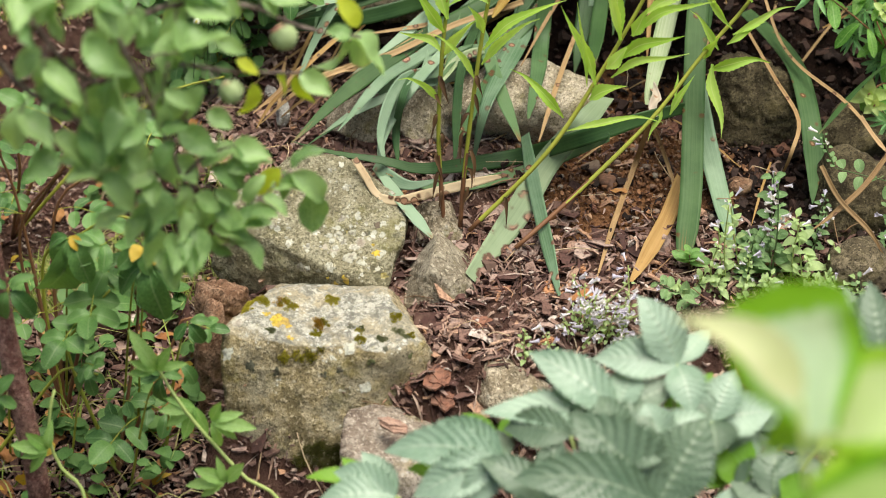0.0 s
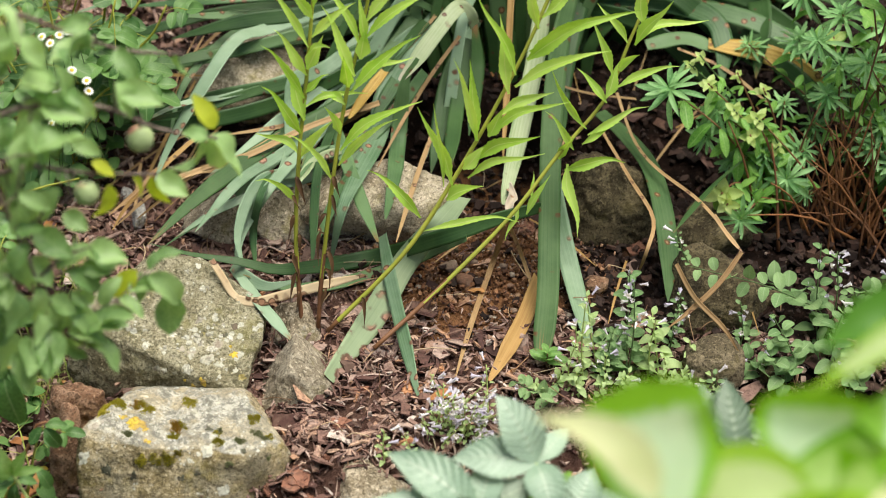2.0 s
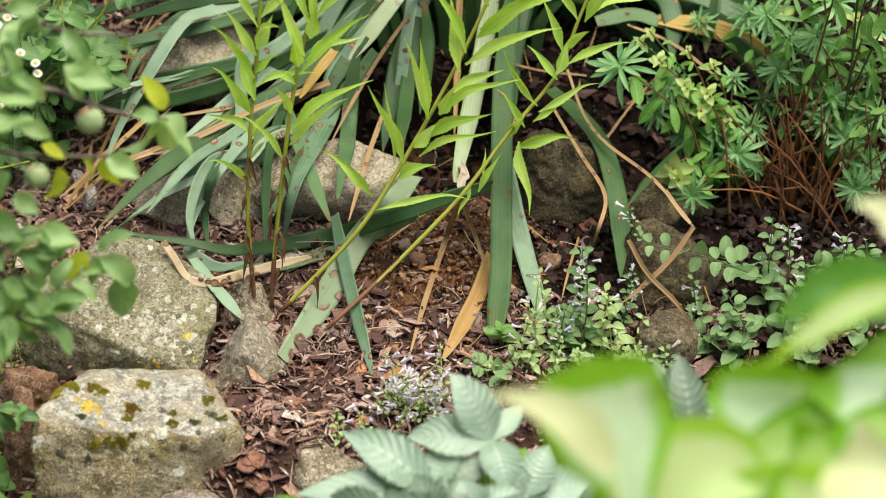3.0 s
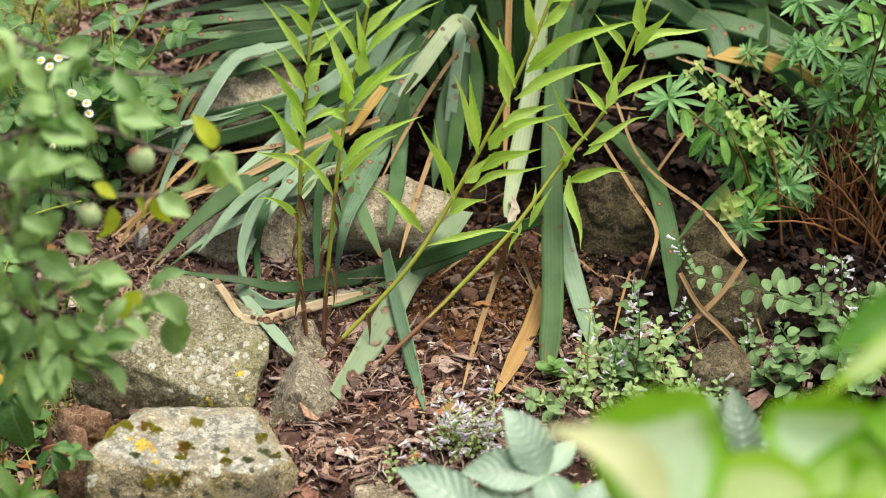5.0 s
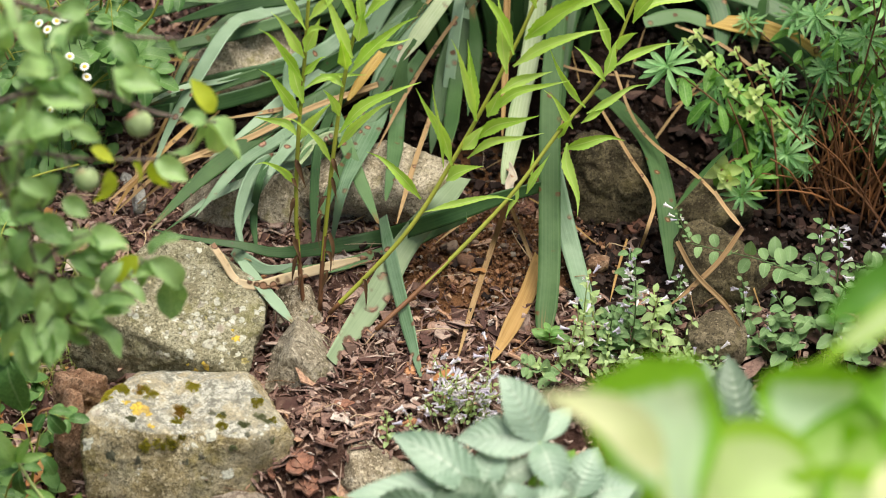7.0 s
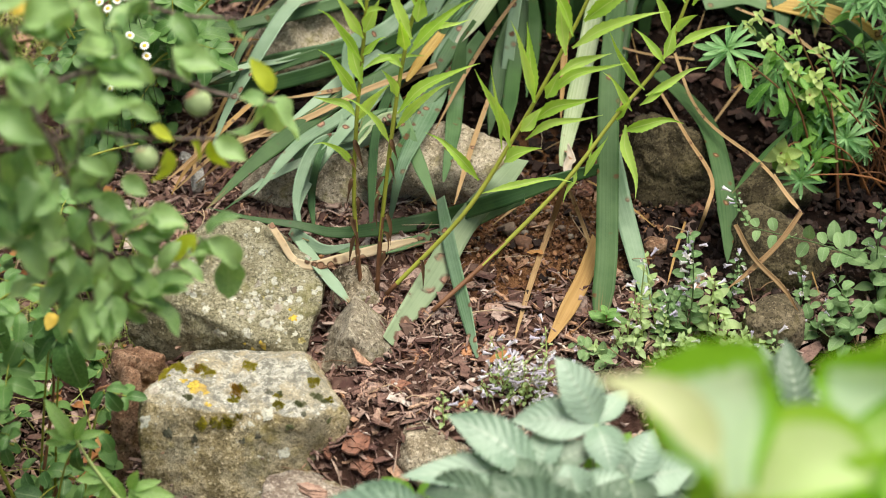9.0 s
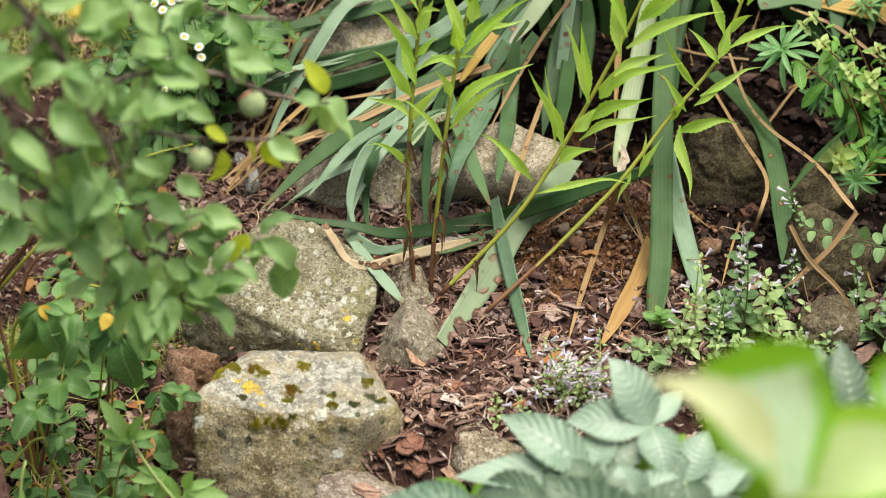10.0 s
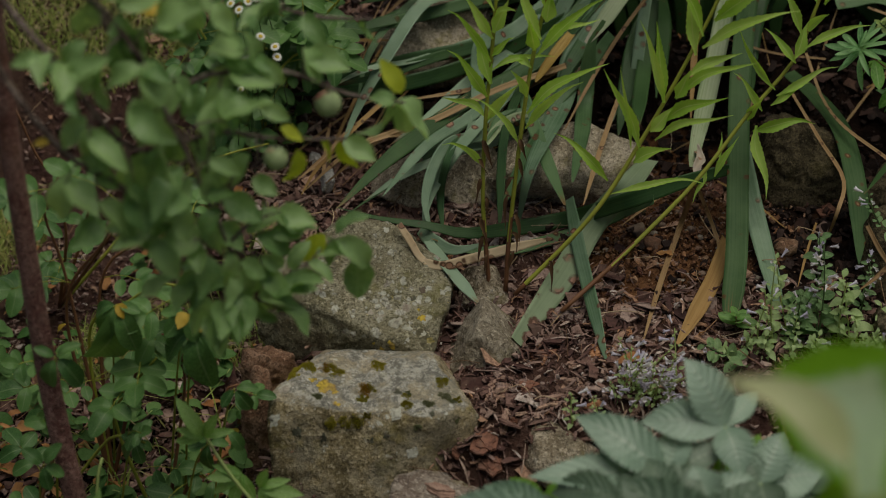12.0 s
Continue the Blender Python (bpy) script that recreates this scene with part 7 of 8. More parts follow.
def fruit_tree():
    r = tree_rnd
    trunk_line = [(-0.496, 2.27, -0.007), (-0.502, 2.27, 0.068), (-0.517, 2.28, 0.198), (-0.524, 2.28, 0.336), (-0.527, 2.27, 0.501), (-0.527, 2.26, 0.668), (-0.518, 2.24, 0.828)]
    foot = lie(trunk_line[0][0] + 0.004, 2.27, -0.01)
    tree = thing("fruit_tree", foot, "young fruit tree with a thin red-brown trunk and green leaves", "tree")
    stem_part(tree, [foot, *trunk_line], 0.0145, 0.010, TWIG_BARK, "trunk", n=40, sides=12)
    top = Vector(trunk_line[-1])
    limbs = [
        [top, *[(-0.487, 2.16, 0.824), (-0.369, 2.08, 0.758), (-0.319, 2.08, 0.647), (-0.295, 2.1, 0.563), (-0.272, 2.13, 0.463)]],
        [top, *[(-0.415, 2.12, 0.802), (-0.344, 2.1, 0.682), (-0.275, 2.14, 0.672), (-0.209, 2.18, 0.655), (-0.147, 2.21, 0.615), (-0.088, 2.23, 0.595)]],
        [top, *[(-0.5, 2.14, 0.783), (-0.419, 2.08, 0.698), (-0.36, 2.09, 0.611), (-0.279, 2.14, 0.605), (-0.224, 2.17, 0.583), (-0.142, 2.2, 0.567)]],
        [top, *[(-0.398, 2.16, 0.804), (-0.29, 2.18, 0.759), (-0.191, 2.22, 0.703), (-0.122, 2.25, 0.684)]],
        [top, *[(-0.507, 2.12, 0.731), (-0.438, 2.08, 0.623), (-0.383, 2.1, 0.567), (-0.326, 2.12, 0.497), (-0.264, 2.16, 0.405), (-0.224, 2.18, 0.364)]]]
    lines = []
    for k, limb in enumerate(limbs):
        stem_part(tree, limb, 0.0045, 0.0016, GREY_BARK, "branch", n=36, sides=8)
        lines.append(spline(limb, 60))
    points = [p for line in lines for p in line[12:]]
    fruits = ((-0.224, 2.17, 0.56), (-0.168, 2.2, 0.609))
    def hang(base, d, length, meshes):
        mid = Vector(base) + Vector(d).normalized() * length * 0.5
        if meshes is FRUIT_LEAVES and any(math.hypot(mid.x - f[0], mid.z - f[2]) < 0.042 for f in fruits):
            return
        place_leaf("leaf", meshes, tree, base, d, Vector((r.gauss(0, 0.55), -0.6 + r.gauss(0, 0.3), 0.8 + r.gauss(0, 0.3))), length, r)
    for line in lines:
        for i in range(14, 60, 9):
            if line[i].x < -0.42:
                continue
            d = Vector((r.gauss(0, 0.7), r.gauss(-0.2, 0.4), r.uniform(-1.0, 0.3)))
            hang(line[i], d, r.uniform(0.032, 0.052), FRUIT_LEAVES)
    for target in [(-0.414, 2.06, 0.719), (-0.364, 2.08, 0.746), (-0.392, 2.05, 0.643), (-0.427, 2.06, 0.588), (-0.32, 2.1, 0.618), (-0.274, 2.12, 0.653), (-0.327, 2.08, 0.577), (-0.357, 2.1, 0.528), (-0.303, 2.12, 0.49), (-0.277, 2.13, 0.443), (-0.237, 2.16, 0.433), (-0.234, 2.16, 0.39), (-0.375, 2.07, 0.602), (-0.285, 2.12, 0.576), (-0.257, 2.14, 0.485), (-0.313, 2.12, 0.428), (-0.334, 2.1, 0.737), (-0.239, 2.14, 0.681), (-0.291, 2.12, 0.4), (-0.424, 2.05, 0.771), (-0.405, 2.03, 0.702), (-0.433, 2.05, 0.729), (-0.379, 2.05, 0.717), (-0.395, 2.04, 0.648), (-0.427, 2.06, 0.588), (-0.325, 2.08, 0.751), (-0.327, 2.06, 0.625), (-0.292, 2.12, 0.728), (-0.267, 2.1, 0.637), (-0.32, 2.06, 0.561), (-0.281, 2.1, 0.52), (-0.245, 2.15, 0.696), (-0.24, 2.14, 0.565), (-0.267, 2.13, 0.408), (-0.217, 2.16, 0.404), (-0.234, 2.15, 0.479), (-0.165, 2.2, 0.452), (-0.356, 2.08, 0.775), (-0.31, 2.1, 0.681), (-0.355, 2.05, 0.674), (-0.405, 2.04, 0.781), (-0.288, 2.1, 0.579), (-0.237, 2.15, 0.632), (-0.312, 2.12, 0.442), (-0.211, 2.18, 0.72), (-0.377, 2.06, 0.754), (-0.336, 2.06, 0.712), (-0.196, 2.18, 0.428), (-0.36, 2.07, 0.582), (-0.396, 2.06, 0.549), (-0.35, 2.08, 0.512), (-0.272, 2.1, 0.559), (-0.302, 2.11, 0.481), (-0.264, 2.13, 0.449), (-0.314, 2.08, 0.589), (-0.22, 2.15, 0.506), (-0.262, 2.13, 0.68), (-0.19, 2.18, 0.682), (-0.433, 2.04, 0.667), (-0.236, 2.15, 0.445), (-0.289, 2.13, 0.394), (-0.37, 2.05, 0.63), (-0.333, 2.1, 0.453)]:
        target = Vector(target)
        if target.x < -0.36 and r.random() < 0.55:
            continue
        start = min(points, key=lambda p: (p - target).length + r.uniform(0, 0.02))
        if (start - target).length < 0.015:
            start = start + Vector((0.02, 0, 0.05))
        line = spline([start, start.lerp(target, 0.5) + Vector((0, 0, 0.01)), target], 10)
        stem_part(tree, [line[0], line[5], line[10]], 0.0015, 0.0008, GREY_BARK, "twig", n=6, sides=5)
        for i in (7, 10):
            d = (line[10] - line[0]).normalized() * 0.6 + Vector((r.gauss(0, 0.6), r.gauss(-0.1, 0.3), r.gauss(-0.45, 0.45)))
            hang(line[i], d, r.uniform(0.032, 0.057), FRUIT_LEAVES)
    for a, b in [
        ((-0.274, 2.135, 0.666), (-0.281, 2.123, 0.601)), ((-0.323, 2.119, 0.56), (-0.358, 2.107, 0.495)), ((-0.376, 2.095, 0.633), (-0.41, 2.083, 0.583)), ((-0.404, 2.083, 0.651), (-0.432, 2.071, 0.619)), ((-0.342, 2.11, 0.599), (-0.384, 2.098, 0.553)), ((-0.365, 2.097, 0.719), (-0.368, 2.085, 0.684)),
        ((-0.324, 2.114, 0.686), (-0.357, 2.102, 0.667)), ((-0.291, 2.126, 0.733), (-0.34, 2.114, 0.729)), ((-0.249, 2.147, 0.576), (-0.278, 2.135, 0.546)), ((-0.336, 2.111, 0.633), (-0.36, 2.099, 0.609)), ((-0.396, 2.083, 0.734), (-0.426, 2.071, 0.711)), ((-0.275, 2.132, 0.753), (-0.253, 2.12, 0.721)),
        ((-0.228, 2.153, 0.681), (-0.208, 2.141, 0.656)), ((-0.279, 2.137, 0.532), (-0.235, 2.125, 0.506)), ((-0.308, 2.126, 0.506), (-0.284, 2.114, 0.49)), ((-0.226, 2.157, 0.501), (-0.181, 2.145, 0.495)), ((-0.247, 2.149, 0.548), (-0.219, 2.137, 0.531)), ((-0.293, 2.128, 0.66), (-0.313, 2.116, 0.631)),
        ((-0.256, 2.143, 0.653), (-0.248, 2.131, 0.617)), ((-0.299, 2.128, 0.577), (-0.287, 2.116, 0.546)), ((-0.411, 2.079, 0.69), (-0.431, 2.067, 0.671)), ((-0.283, 2.136, 0.502), (-0.26, 2.124, 0.471))]:
        a, d = Vector(a), Vector(b) - Vector(a)
        near = min(points, key=lambda p: (p - a).length)
        stem_part(tree, [near, near.lerp(a, 0.5) + Vector((0, 0, 0.006)), a], 0.0013, 0.0007, GREY_BARK, "twig", n=6, sides=5)
        place_leaf("leaf", FRUIT_LEAVES, tree, a, d, Vector((r.gauss(0, 0.3), -0.75, 0.65)), d.length * 0.95, r, 1.1)
    for a, b, meshes in [
        ((-0.341, 2.1, 0.756), (-0.31, 2.1, 0.766), FALLEN_YELLOW_LEAVES), ((-0.443, 2.08, 0.626), (-0.464, 2.08, 0.622), FALLEN_YELLOW_LEAVES),
        ((-0.146, 2.22, 0.416), (-0.146, 2.22, 0.351), FRUIT_LEAVES), ((-0.158, 2.2, 0.565), (-0.141, 2.2, 0.514), TURNING_LEAVES), ((-0.178, 2.19, 0.573), (-0.158, 2.19, 0.539), TURNING_LEAVES),
        ((-0.217, 2.17, 0.596), (-0.188, 2.17, 0.575), TURNING_LEAVES), ((-0.202, 2.18, 0.565), (-0.209, 2.18, 0.504), TURNING_LEAVES), ((-0.106, 2.23, 0.594), (-0.126, 2.23, 0.54), FRUIT_LEAVES),
        ((-0.1, 2.23, 0.597), (-0.053, 2.23, 0.546), FRUIT_LEAVES), ((-0.094, 2.24, 0.595), (-0.084, 2.24, 0.541), FRUIT_LEAVES), ((-0.091, 2.24, 0.602), (-0.117, 2.24, 0.652), TURNING_LEAVES),
        ((-0.178, 2.2, 0.452), (-0.211, 2.2, 0.41), TURNING_LEAVES), ((-0.175, 2.2, 0.449), (-0.174, 2.2, 0.403), FRUIT_LEAVES), ((-0.166, 2.2, 0.445), (-0.117, 2.2, 0.409), FRUIT_LEAVES),
        ((-0.25, 2.15, 0.403), (-0.202, 2.15, 0.399), FRUIT_LEAVES), ((-0.254, 2.15, 0.396), (-0.228, 2.15, 0.364), FRUIT_LEAVES), ((-0.26, 2.15, 0.396), (-0.275, 2.15, 0.347), FRUIT_LEAVES), ((-0.254, 2.15, 0.403), (-0.292, 2.15, 0.425), FRUIT_LEAVES)]:
        d = Vector(b) - Vector(a)
        hang(a, d, d.length * (0.8 if meshes is TURNING_LEAVES else 0.88), meshes)
    dirs, faces = sphere_dirs(4)
    for k, at in enumerate(fruits):
        at = Vector(at)
        rad = 0.0135 if k == 0 else 0.0145
        verts = []
        for d in dirs:
            ang = math.atan2(d.y, d.x)
            dent = 1 - 0.18 * math.exp(-((1 - abs(d.z)) * 9) ** 2) - 0.015 * math.cos(5 * ang)
            verts.append(at + d * rad * dent * (1 + 0.03 * noise.noise(d * 2)))
        fruit = part("fruit", mesh_from("fruit", verts, faces, FRUIT), tree, "small unripe green fruit with a red blush")
        stem_part(fruit, [at + Vector((0, 0, rad * 0.8)), at + Vector((0.002, 0.002, rad + 0.012))], 0.0009, 0.0009, GREY_BARK, "fruit_stalk", n=3, sides=5)


fruit_tree()

# ---- rose bush and low plants on the bank ----
rose_rnd = random.Random(81)


def rose_bush(base, canes, label, every=8):
    r = rose_rnd
    bush = thing("rose_bush", base, label, "rose bush", "rose bushes")
    for cane in canes:
        line = spline([base, *cane], 40)
        stem_part(bush, [base, *cane], 0.003, 0.0015, STEM_GREEN if r.random() < 0.5 else STEM_BROWN, "cane", n=20, sides=7)
        for i in range(14, 41, every):
            t = Vector((r.gauss(0, 0.9), r.gauss(-0.35, 0.4), r.uniform(-0.35, 0.45))).normalized()
            start, size = line[i], r.uniform(0.020, 0.038)
            end = start + t * size * 2.1
            stalk = stem_part(bush, [start, start.lerp(end, 0.5) + Vector((0, 0, 0.006)), end], 0.0008, 0.0006, STEM_GREEN, "leaf_stalk", n=5, sides=4)
            side = t.cross(Vector((0, -0.5, 0.85))).normalized()
            up = Vector((r.gauss(0, 0.25), -0.55, 0.8 + r.gauss(0, 0.2)))
            place_leaf("leaflet", ROSE_LEAVES, stalk, end, t, up, size * 1.2, r)
            for k in (0.5, 0.92):
                for sign in (-1, 1):
                    place_leaf("leaflet", ROSE_LEAVES, stalk, start.lerp(end, k), side * sign + t * 0.35, up, size * r.uniform(0.85, 1.1), r)


rose_bush(lie(-0.50, 2.50), [[(-0.536, 2.5, 0.184), (-0.473, 2.48, 0.299), (-0.452, 2.47, 0.359)], [(-0.51, 2.5, 0.15), (-0.448, 2.46, 0.222), (-0.401, 2.44, 0.257), (-0.353, 2.44, 0.248)], [(-0.431, 2.45, 0.162), (-0.369, 2.42, 0.188), (-0.334, 2.42, 0.195)],
    [(-0.531, 2.5, 0.233), (-0.55, 2.5, 0.329), (-0.519, 2.5, 0.36)], [(-0.494, 2.52, 0.205), (-0.431, 2.52, 0.277), (-0.375, 2.54, 0.29)]], "rose bush with dull green oval leaflets on thin canes", every=13)
rose_bush(lie(-0.42, 2.40), [[(-0.382, 2.42, 0.114), (-0.38, 2.41, 0.169), (-0.353, 2.4, 0.191)], [(-0.342, 2.42, 0.08), (-0.325, 2.42, 0.121), (-0.305, 2.43, 0.115)], [(-0.471, 2.42, 0.065), (-0.452, 2.42, 0.115), (-0.411, 2.41, 0.17)]],
    "low rose shoots with oval leaflets beside the boulder", every=20)
rose_bush(lie(-0.60, 2.38), [[(-0.548, 2.4, 0.045), (-0.554, 2.4, 0.129), (-0.533, 2.4, 0.194)], [(-0.518, 2.38, 0.024), (-0.537, 2.36, 0.088), (-0.555, 2.36, 0.121)], [(-0.487, 2.38, 0.057), (-0.456, 2.37, 0.08), (-0.426, 2.36, 0.078)]],
    "leafy rose shoots at the foot of the tree", every=22)


def sprays():
    """Single sprays of large leaflets hanging in front of the canes."""
    r = random.Random(83)
    for foot, node, leaflets in [
        (lie(-0.50, 2.52), (-0.452, 2.4, 0.252), [((-0.478, 2.39, 0.205), .8), ((-0.428, 2.38, 0.19), .75), ((-0.479, 2.4, 0.144), .8), ((-0.422, 2.4, 0.24), .7), ((-0.489, 2.41, 0.235), .8)]),
        (lie(-0.42, 2.46), (-0.364, 2.37, 0.257), [((-0.332, 2.37, 0.266), .7), ((-0.392, 2.36, 0.227), .7), ((-0.352, 2.35, 0.225), .8), ((-0.398, 2.38, 0.251), .6)]),
        (lie(-0.40, 2.46), (-0.355, 2.37, 0.237), [((-0.402, 2.36, 0.196), .7), ((-0.314, 2.36, 0.199), .75), ((-0.342, 2.34, 0.159), .85), ((-0.317, 2.37, 0.228), .7)]),
        (lie(-0.36, 2.42), (-0.311, 2.36, 0.155), [((-0.289, 2.35, 0.128), .8), ((-0.28, 2.36, 0.158), .7), ((-0.328, 2.35, 0.133), .7)]),
        (lie(-0.36, 2.40), (-0.321, 2.34, 0.108), [((-0.298, 2.33, 0.085), .8), ((-0.332, 2.33, 0.097), .8)]),
        (lie(-0.40, 2.38), (-0.342, 2.32, 0.103), [((-0.37, 2.32, 0.095), .8), ((-0.346, 2.31, 0.062), .7), ((-0.316, 2.32, 0.103), .8), ((-0.36, 2.32, 0.124), .8)]),
        (lie(-0.48, 2.40), (-0.438, 2.36, 0.078), [((-0.416, 2.36, 0.071), .9), ((-0.431, 2.35, 0.05), .9), ((-0.453, 2.36, 0.091), .9), ((-0.463, 2.36, 0.054), .8)]),
        (lie(-0.56, 2.42), (-0.503, 2.26, 0.262), [((-0.528, 2.26, 0.277), .7), ((-0.475, 2.26, 0.284), .7), ((-0.469, 2.25, 0.229), .8), ((-0.519, 2.25, 0.222), .8)]),
        (lie(-0.58, 2.40), (-0.527, 2.24, 0.126), [((-0.551, 2.24, 0.151), .8), ((-0.502, 2.24, 0.11), .8), ((-0.522, 2.23, 0.093), .8), ((-0.504, 2.24, 0.158), .7)])]:
        node = Vector(node)
        bush = thing("rose_bush", foot, "rose shoot ending in a spray of large oval leaflets", "rose bush", "rose bushes")
        stem_part(bush, [foot, foot.lerp(node, 0.6) + Vector((0, 0, 0.03)), node], 0.002, 0.001, STEM_GREEN, "cane", n=14, sides=6)
        for tip, wide in leaflets:
            d = Vector(tip) - node
            if r.random() < 0.05:
                place_leaf("leaflet", FALLEN_YELLOW_LEAVES, bush, node, d + Vector((0.02, -0.01, 0.02)), Vector((0, -0.6, 0.8)), 0.024, r, 1.3)
            place_leaf("leaflet", ROSE_LEAVES, bush, node + d * 0.08, d, Vector((r.gauss(0, 0.2), -0.55, 0.83)), d.length * 0.86, r, wide * 1.15)


sprays()
rose_bush(lie(-0.62, 2.85), [[(-0.588, 2.8, 0.138), (-0.591, 2.78, 0.228), (-0.543, 2.78, 0.253)], [(-0.525, 2.8, 0.137), (-0.471, 2.8, 0.216), (-0.426, 2.82, 0.231)], [(-0.561, 2.85, 0.165), (-0.617, 2.84, 0.224), (-0.647, 2.84, 0.311)], [(-0.485, 2.86, 0.141), (-0.386, 2.88, 0.21), (-0.308, 2.9, 0.226)]],
    "rose canes with dull green leaflets behind the tree", every=16)
rose_bush(lie(-0.33, 3.24), [[(-0.375, 3.1, 0.36), (-0.373, 3.04, 0.44), (-0.36, 3.02, 0.48)], [(-0.33, 3.1, 0.34), (-0.321, 3.04, 0.41), (-0.31, 3.02, 0.45)], [(-0.29, 3.1, 0.35), (-0.271, 3.04, 0.44), (-0.25, 3.02, 0.49)], [(-0.28, 3.1, 0.31), (-0.26, 3.05, 0.37), (-0.235, 3.03, 0.41)]],
    "dark green shoots with oval leaflets behind the daisies", every=7)
rose_bush(lie(-0.36, 3.12), [[(-0.416, 3, 0.197), (-0.383, 2.98, 0.287), (-0.41, 2.98, 0.366)], [(-0.351, 3, 0.178), (-0.297, 2.99, 0.255), (-0.27, 2.99, 0.307)], [(-0.334, 3, 0.196), (-0.298, 2.98, 0.364), (-0.333, 2.98, 0.442)]],
    "bushy green leaves behind the iris")


rose_bush(lie(-0.26, 3.14), [[(-0.366, 3, 0.33), (-0.342, 2.98, 0.407), (-0.352, 2.98, 0.483)], [(-0.318, 3, 0.329), (-0.273, 2.98, 0.397), (-0.253, 2.98, 0.464)], [(-0.28, 3.02, 0.329), (-0.211, 3, 0.396), (-0.185, 3, 0.446)], [(-0.326, 3.03, 0.369), (-0.303, 3.02, 0.458), (-0.314, 3.02, 0.525)],
    [(-0.351, 2.98, 0.295), (-0.379, 2.97, 0.326), (-0.406, 2.97, 0.379)], [(-0.302, 2.97, 0.299), (-0.267, 2.95, 0.341), (-0.234, 2.94, 0.353)], [(-0.271, 3.04, 0.364), (-0.218, 3.04, 0.448), (-0.199, 3.04, 0.515)]], "dense dark green leafy shoots behind the daisies", every=6)


def ground_cover():
    r = random.Random(91)
    for k in range(115):
        x, y = r.uniform(-0.75, -0.32), r.uniform(2.25, 2.75 if k % 3 else 3.0)
        if k >= 85:
            x, y = r.uniform(-0.44, -0.21), r.uniform(2.96, 3.2)
        foot = lie(x, y)
        plant = thing("ground_cover_plant", foot, "low seedling with small pale green rounded leaves", "seedling", "seedlings on the bank")
        top = foot + Vector((r.gauss(0, 0.03), r.gauss(-0.01, 0.03), r.uniform(0.03, 0.08)))
        stem_part(plant, [foot, foot.lerp(top, 0.5) + Vector((0.004, 0, 0)), top], 0.0009, 0.0006, VINE, n=5, sides=4)
        for i in range(r.randint(4, 7)):
            d = Vector((r.gauss(0, 1), r.gauss(-0.3, 0.8), r.uniform(-0.1, 0.4)))
            place_leaf("leaf", COVER_LEAVES, plant, foot.lerp(top, r.uniform(0.45, 1.0)), d, (r.gauss(0, 0.2), -0.3, 1), r.uniform(0.016, 0.030), r)


ground_cover()


def vine(points, leaves, label):
    r = rose_rnd
    plant = thing("vine", points[0], label, "vine", "vine shoots")
    stem_part(plant, points, 0.0028, 0.0018, VINE, "stem", n=24, sides=8)
    for node, spread in leaves:
        node = Vector(node)
        for k, ang in enumerate((-1.3, -0.65, 0.0, 0.65, 1.3)):
            d = Vector((math.sin(ang + spread), -0.25, math.cos(ang + spread) * 0.8))
            place_leaf("leaflet", VINE_LEAVES, plant, node, d, (0, -0.75, 0.65), (0.050 if k == 2 else 0.040) * r.uniform(0.85, 1.15), r)


vine([lie(-0.13, 2.22), *[(-0.199, 2.22, -0.007), (-0.232, 2.22, 0.019), (-0.265, 2.23, 0.054), (-0.305, 2.25, 0.097), (-0.332, 2.27, 0.132), (-0.346, 2.28, 0.159)]],
     [((-0.272, 2.22, 0.105), 1.6), ((-0.257, 2.2, 0.032), -0.8), ((-0.339, 2.27, 0.144), -0.3), ((-0.296, 2.26, 0.098), -2.2)], "pale yellow-green creeper shoot with fan-shaped leaves")
vine([lie(-0.44, 2.2), *[(-0.434, 2.24, -0.022), (-0.46, 2.25, 0.015), (-0.473, 2.26, 0.049), (-0.47, 2.27, 0.091), (-0.465, 2.28, 0.109)]], [((-0.474, 2.25, 0.044), -1.2)], "thin yellow-green creeper shoot")


def daisies():
    r = random.Random(95)
    plant = thing("daisy_fleabane", (-0.356, 3.169, 0.202), "fleabane with tiny white daisies with yellow discs", "daisy")
    petal = template("daisy_petal", 0.42, WHITE_PETAL, n=4, across=2, droop=0.05)
    dirs, faces = sphere_dirs(2)
    disc = mesh_from("daisy_disc", [(d.x, d.y, max(d.z, -0.2) * 0.5) for d in dirs], faces, YELLOW)
    for at in [(-0.346, 2.88, 0.447), (-0.334, 2.87, 0.442), (-0.322, 2.88, 0.45), (-0.312, 2.88, 0.455), (-0.301, 2.89, 0.444), (-0.285, 2.84, 0.4), (-0.283, 2.84, 0.385), (-0.327, 2.83, 0.384), (-0.315, 2.83, 0.373), (-0.317, 2.83, 0.388), (-0.333, 2.82, 0.346), (-0.305, 2.85, 0.411)]:
        at = Vector(at)
        foot = lie(at.x + r.gauss(0, 0.02), at.y + 0.16)
        stem_part(plant, [foot, foot.lerp(at, 0.6), at], 0.0008, 0.0006, STEM_DARK, n=6, sides=4)
        axis = Vector((r.gauss(0, 0.3), -0.6, 0.8)).normalized()
        q = axis.to_track_quat("Z", "Y")
        head = new("disc", disc)
        head.parent = plant
        head.matrix_local = Matrix.LocRotScale(at - plant.location, q, Vector((1, 1, 1)) * 0.0032)
        m = q.to_matrix()
        for k in range(13):
            a = 6.28 * k / 13
            place_leaf("petal", [petal], plant, at, m @ Vector((math.cos(a), math.sin(a), 0.05)), axis, 0.0075, r)


daisies()


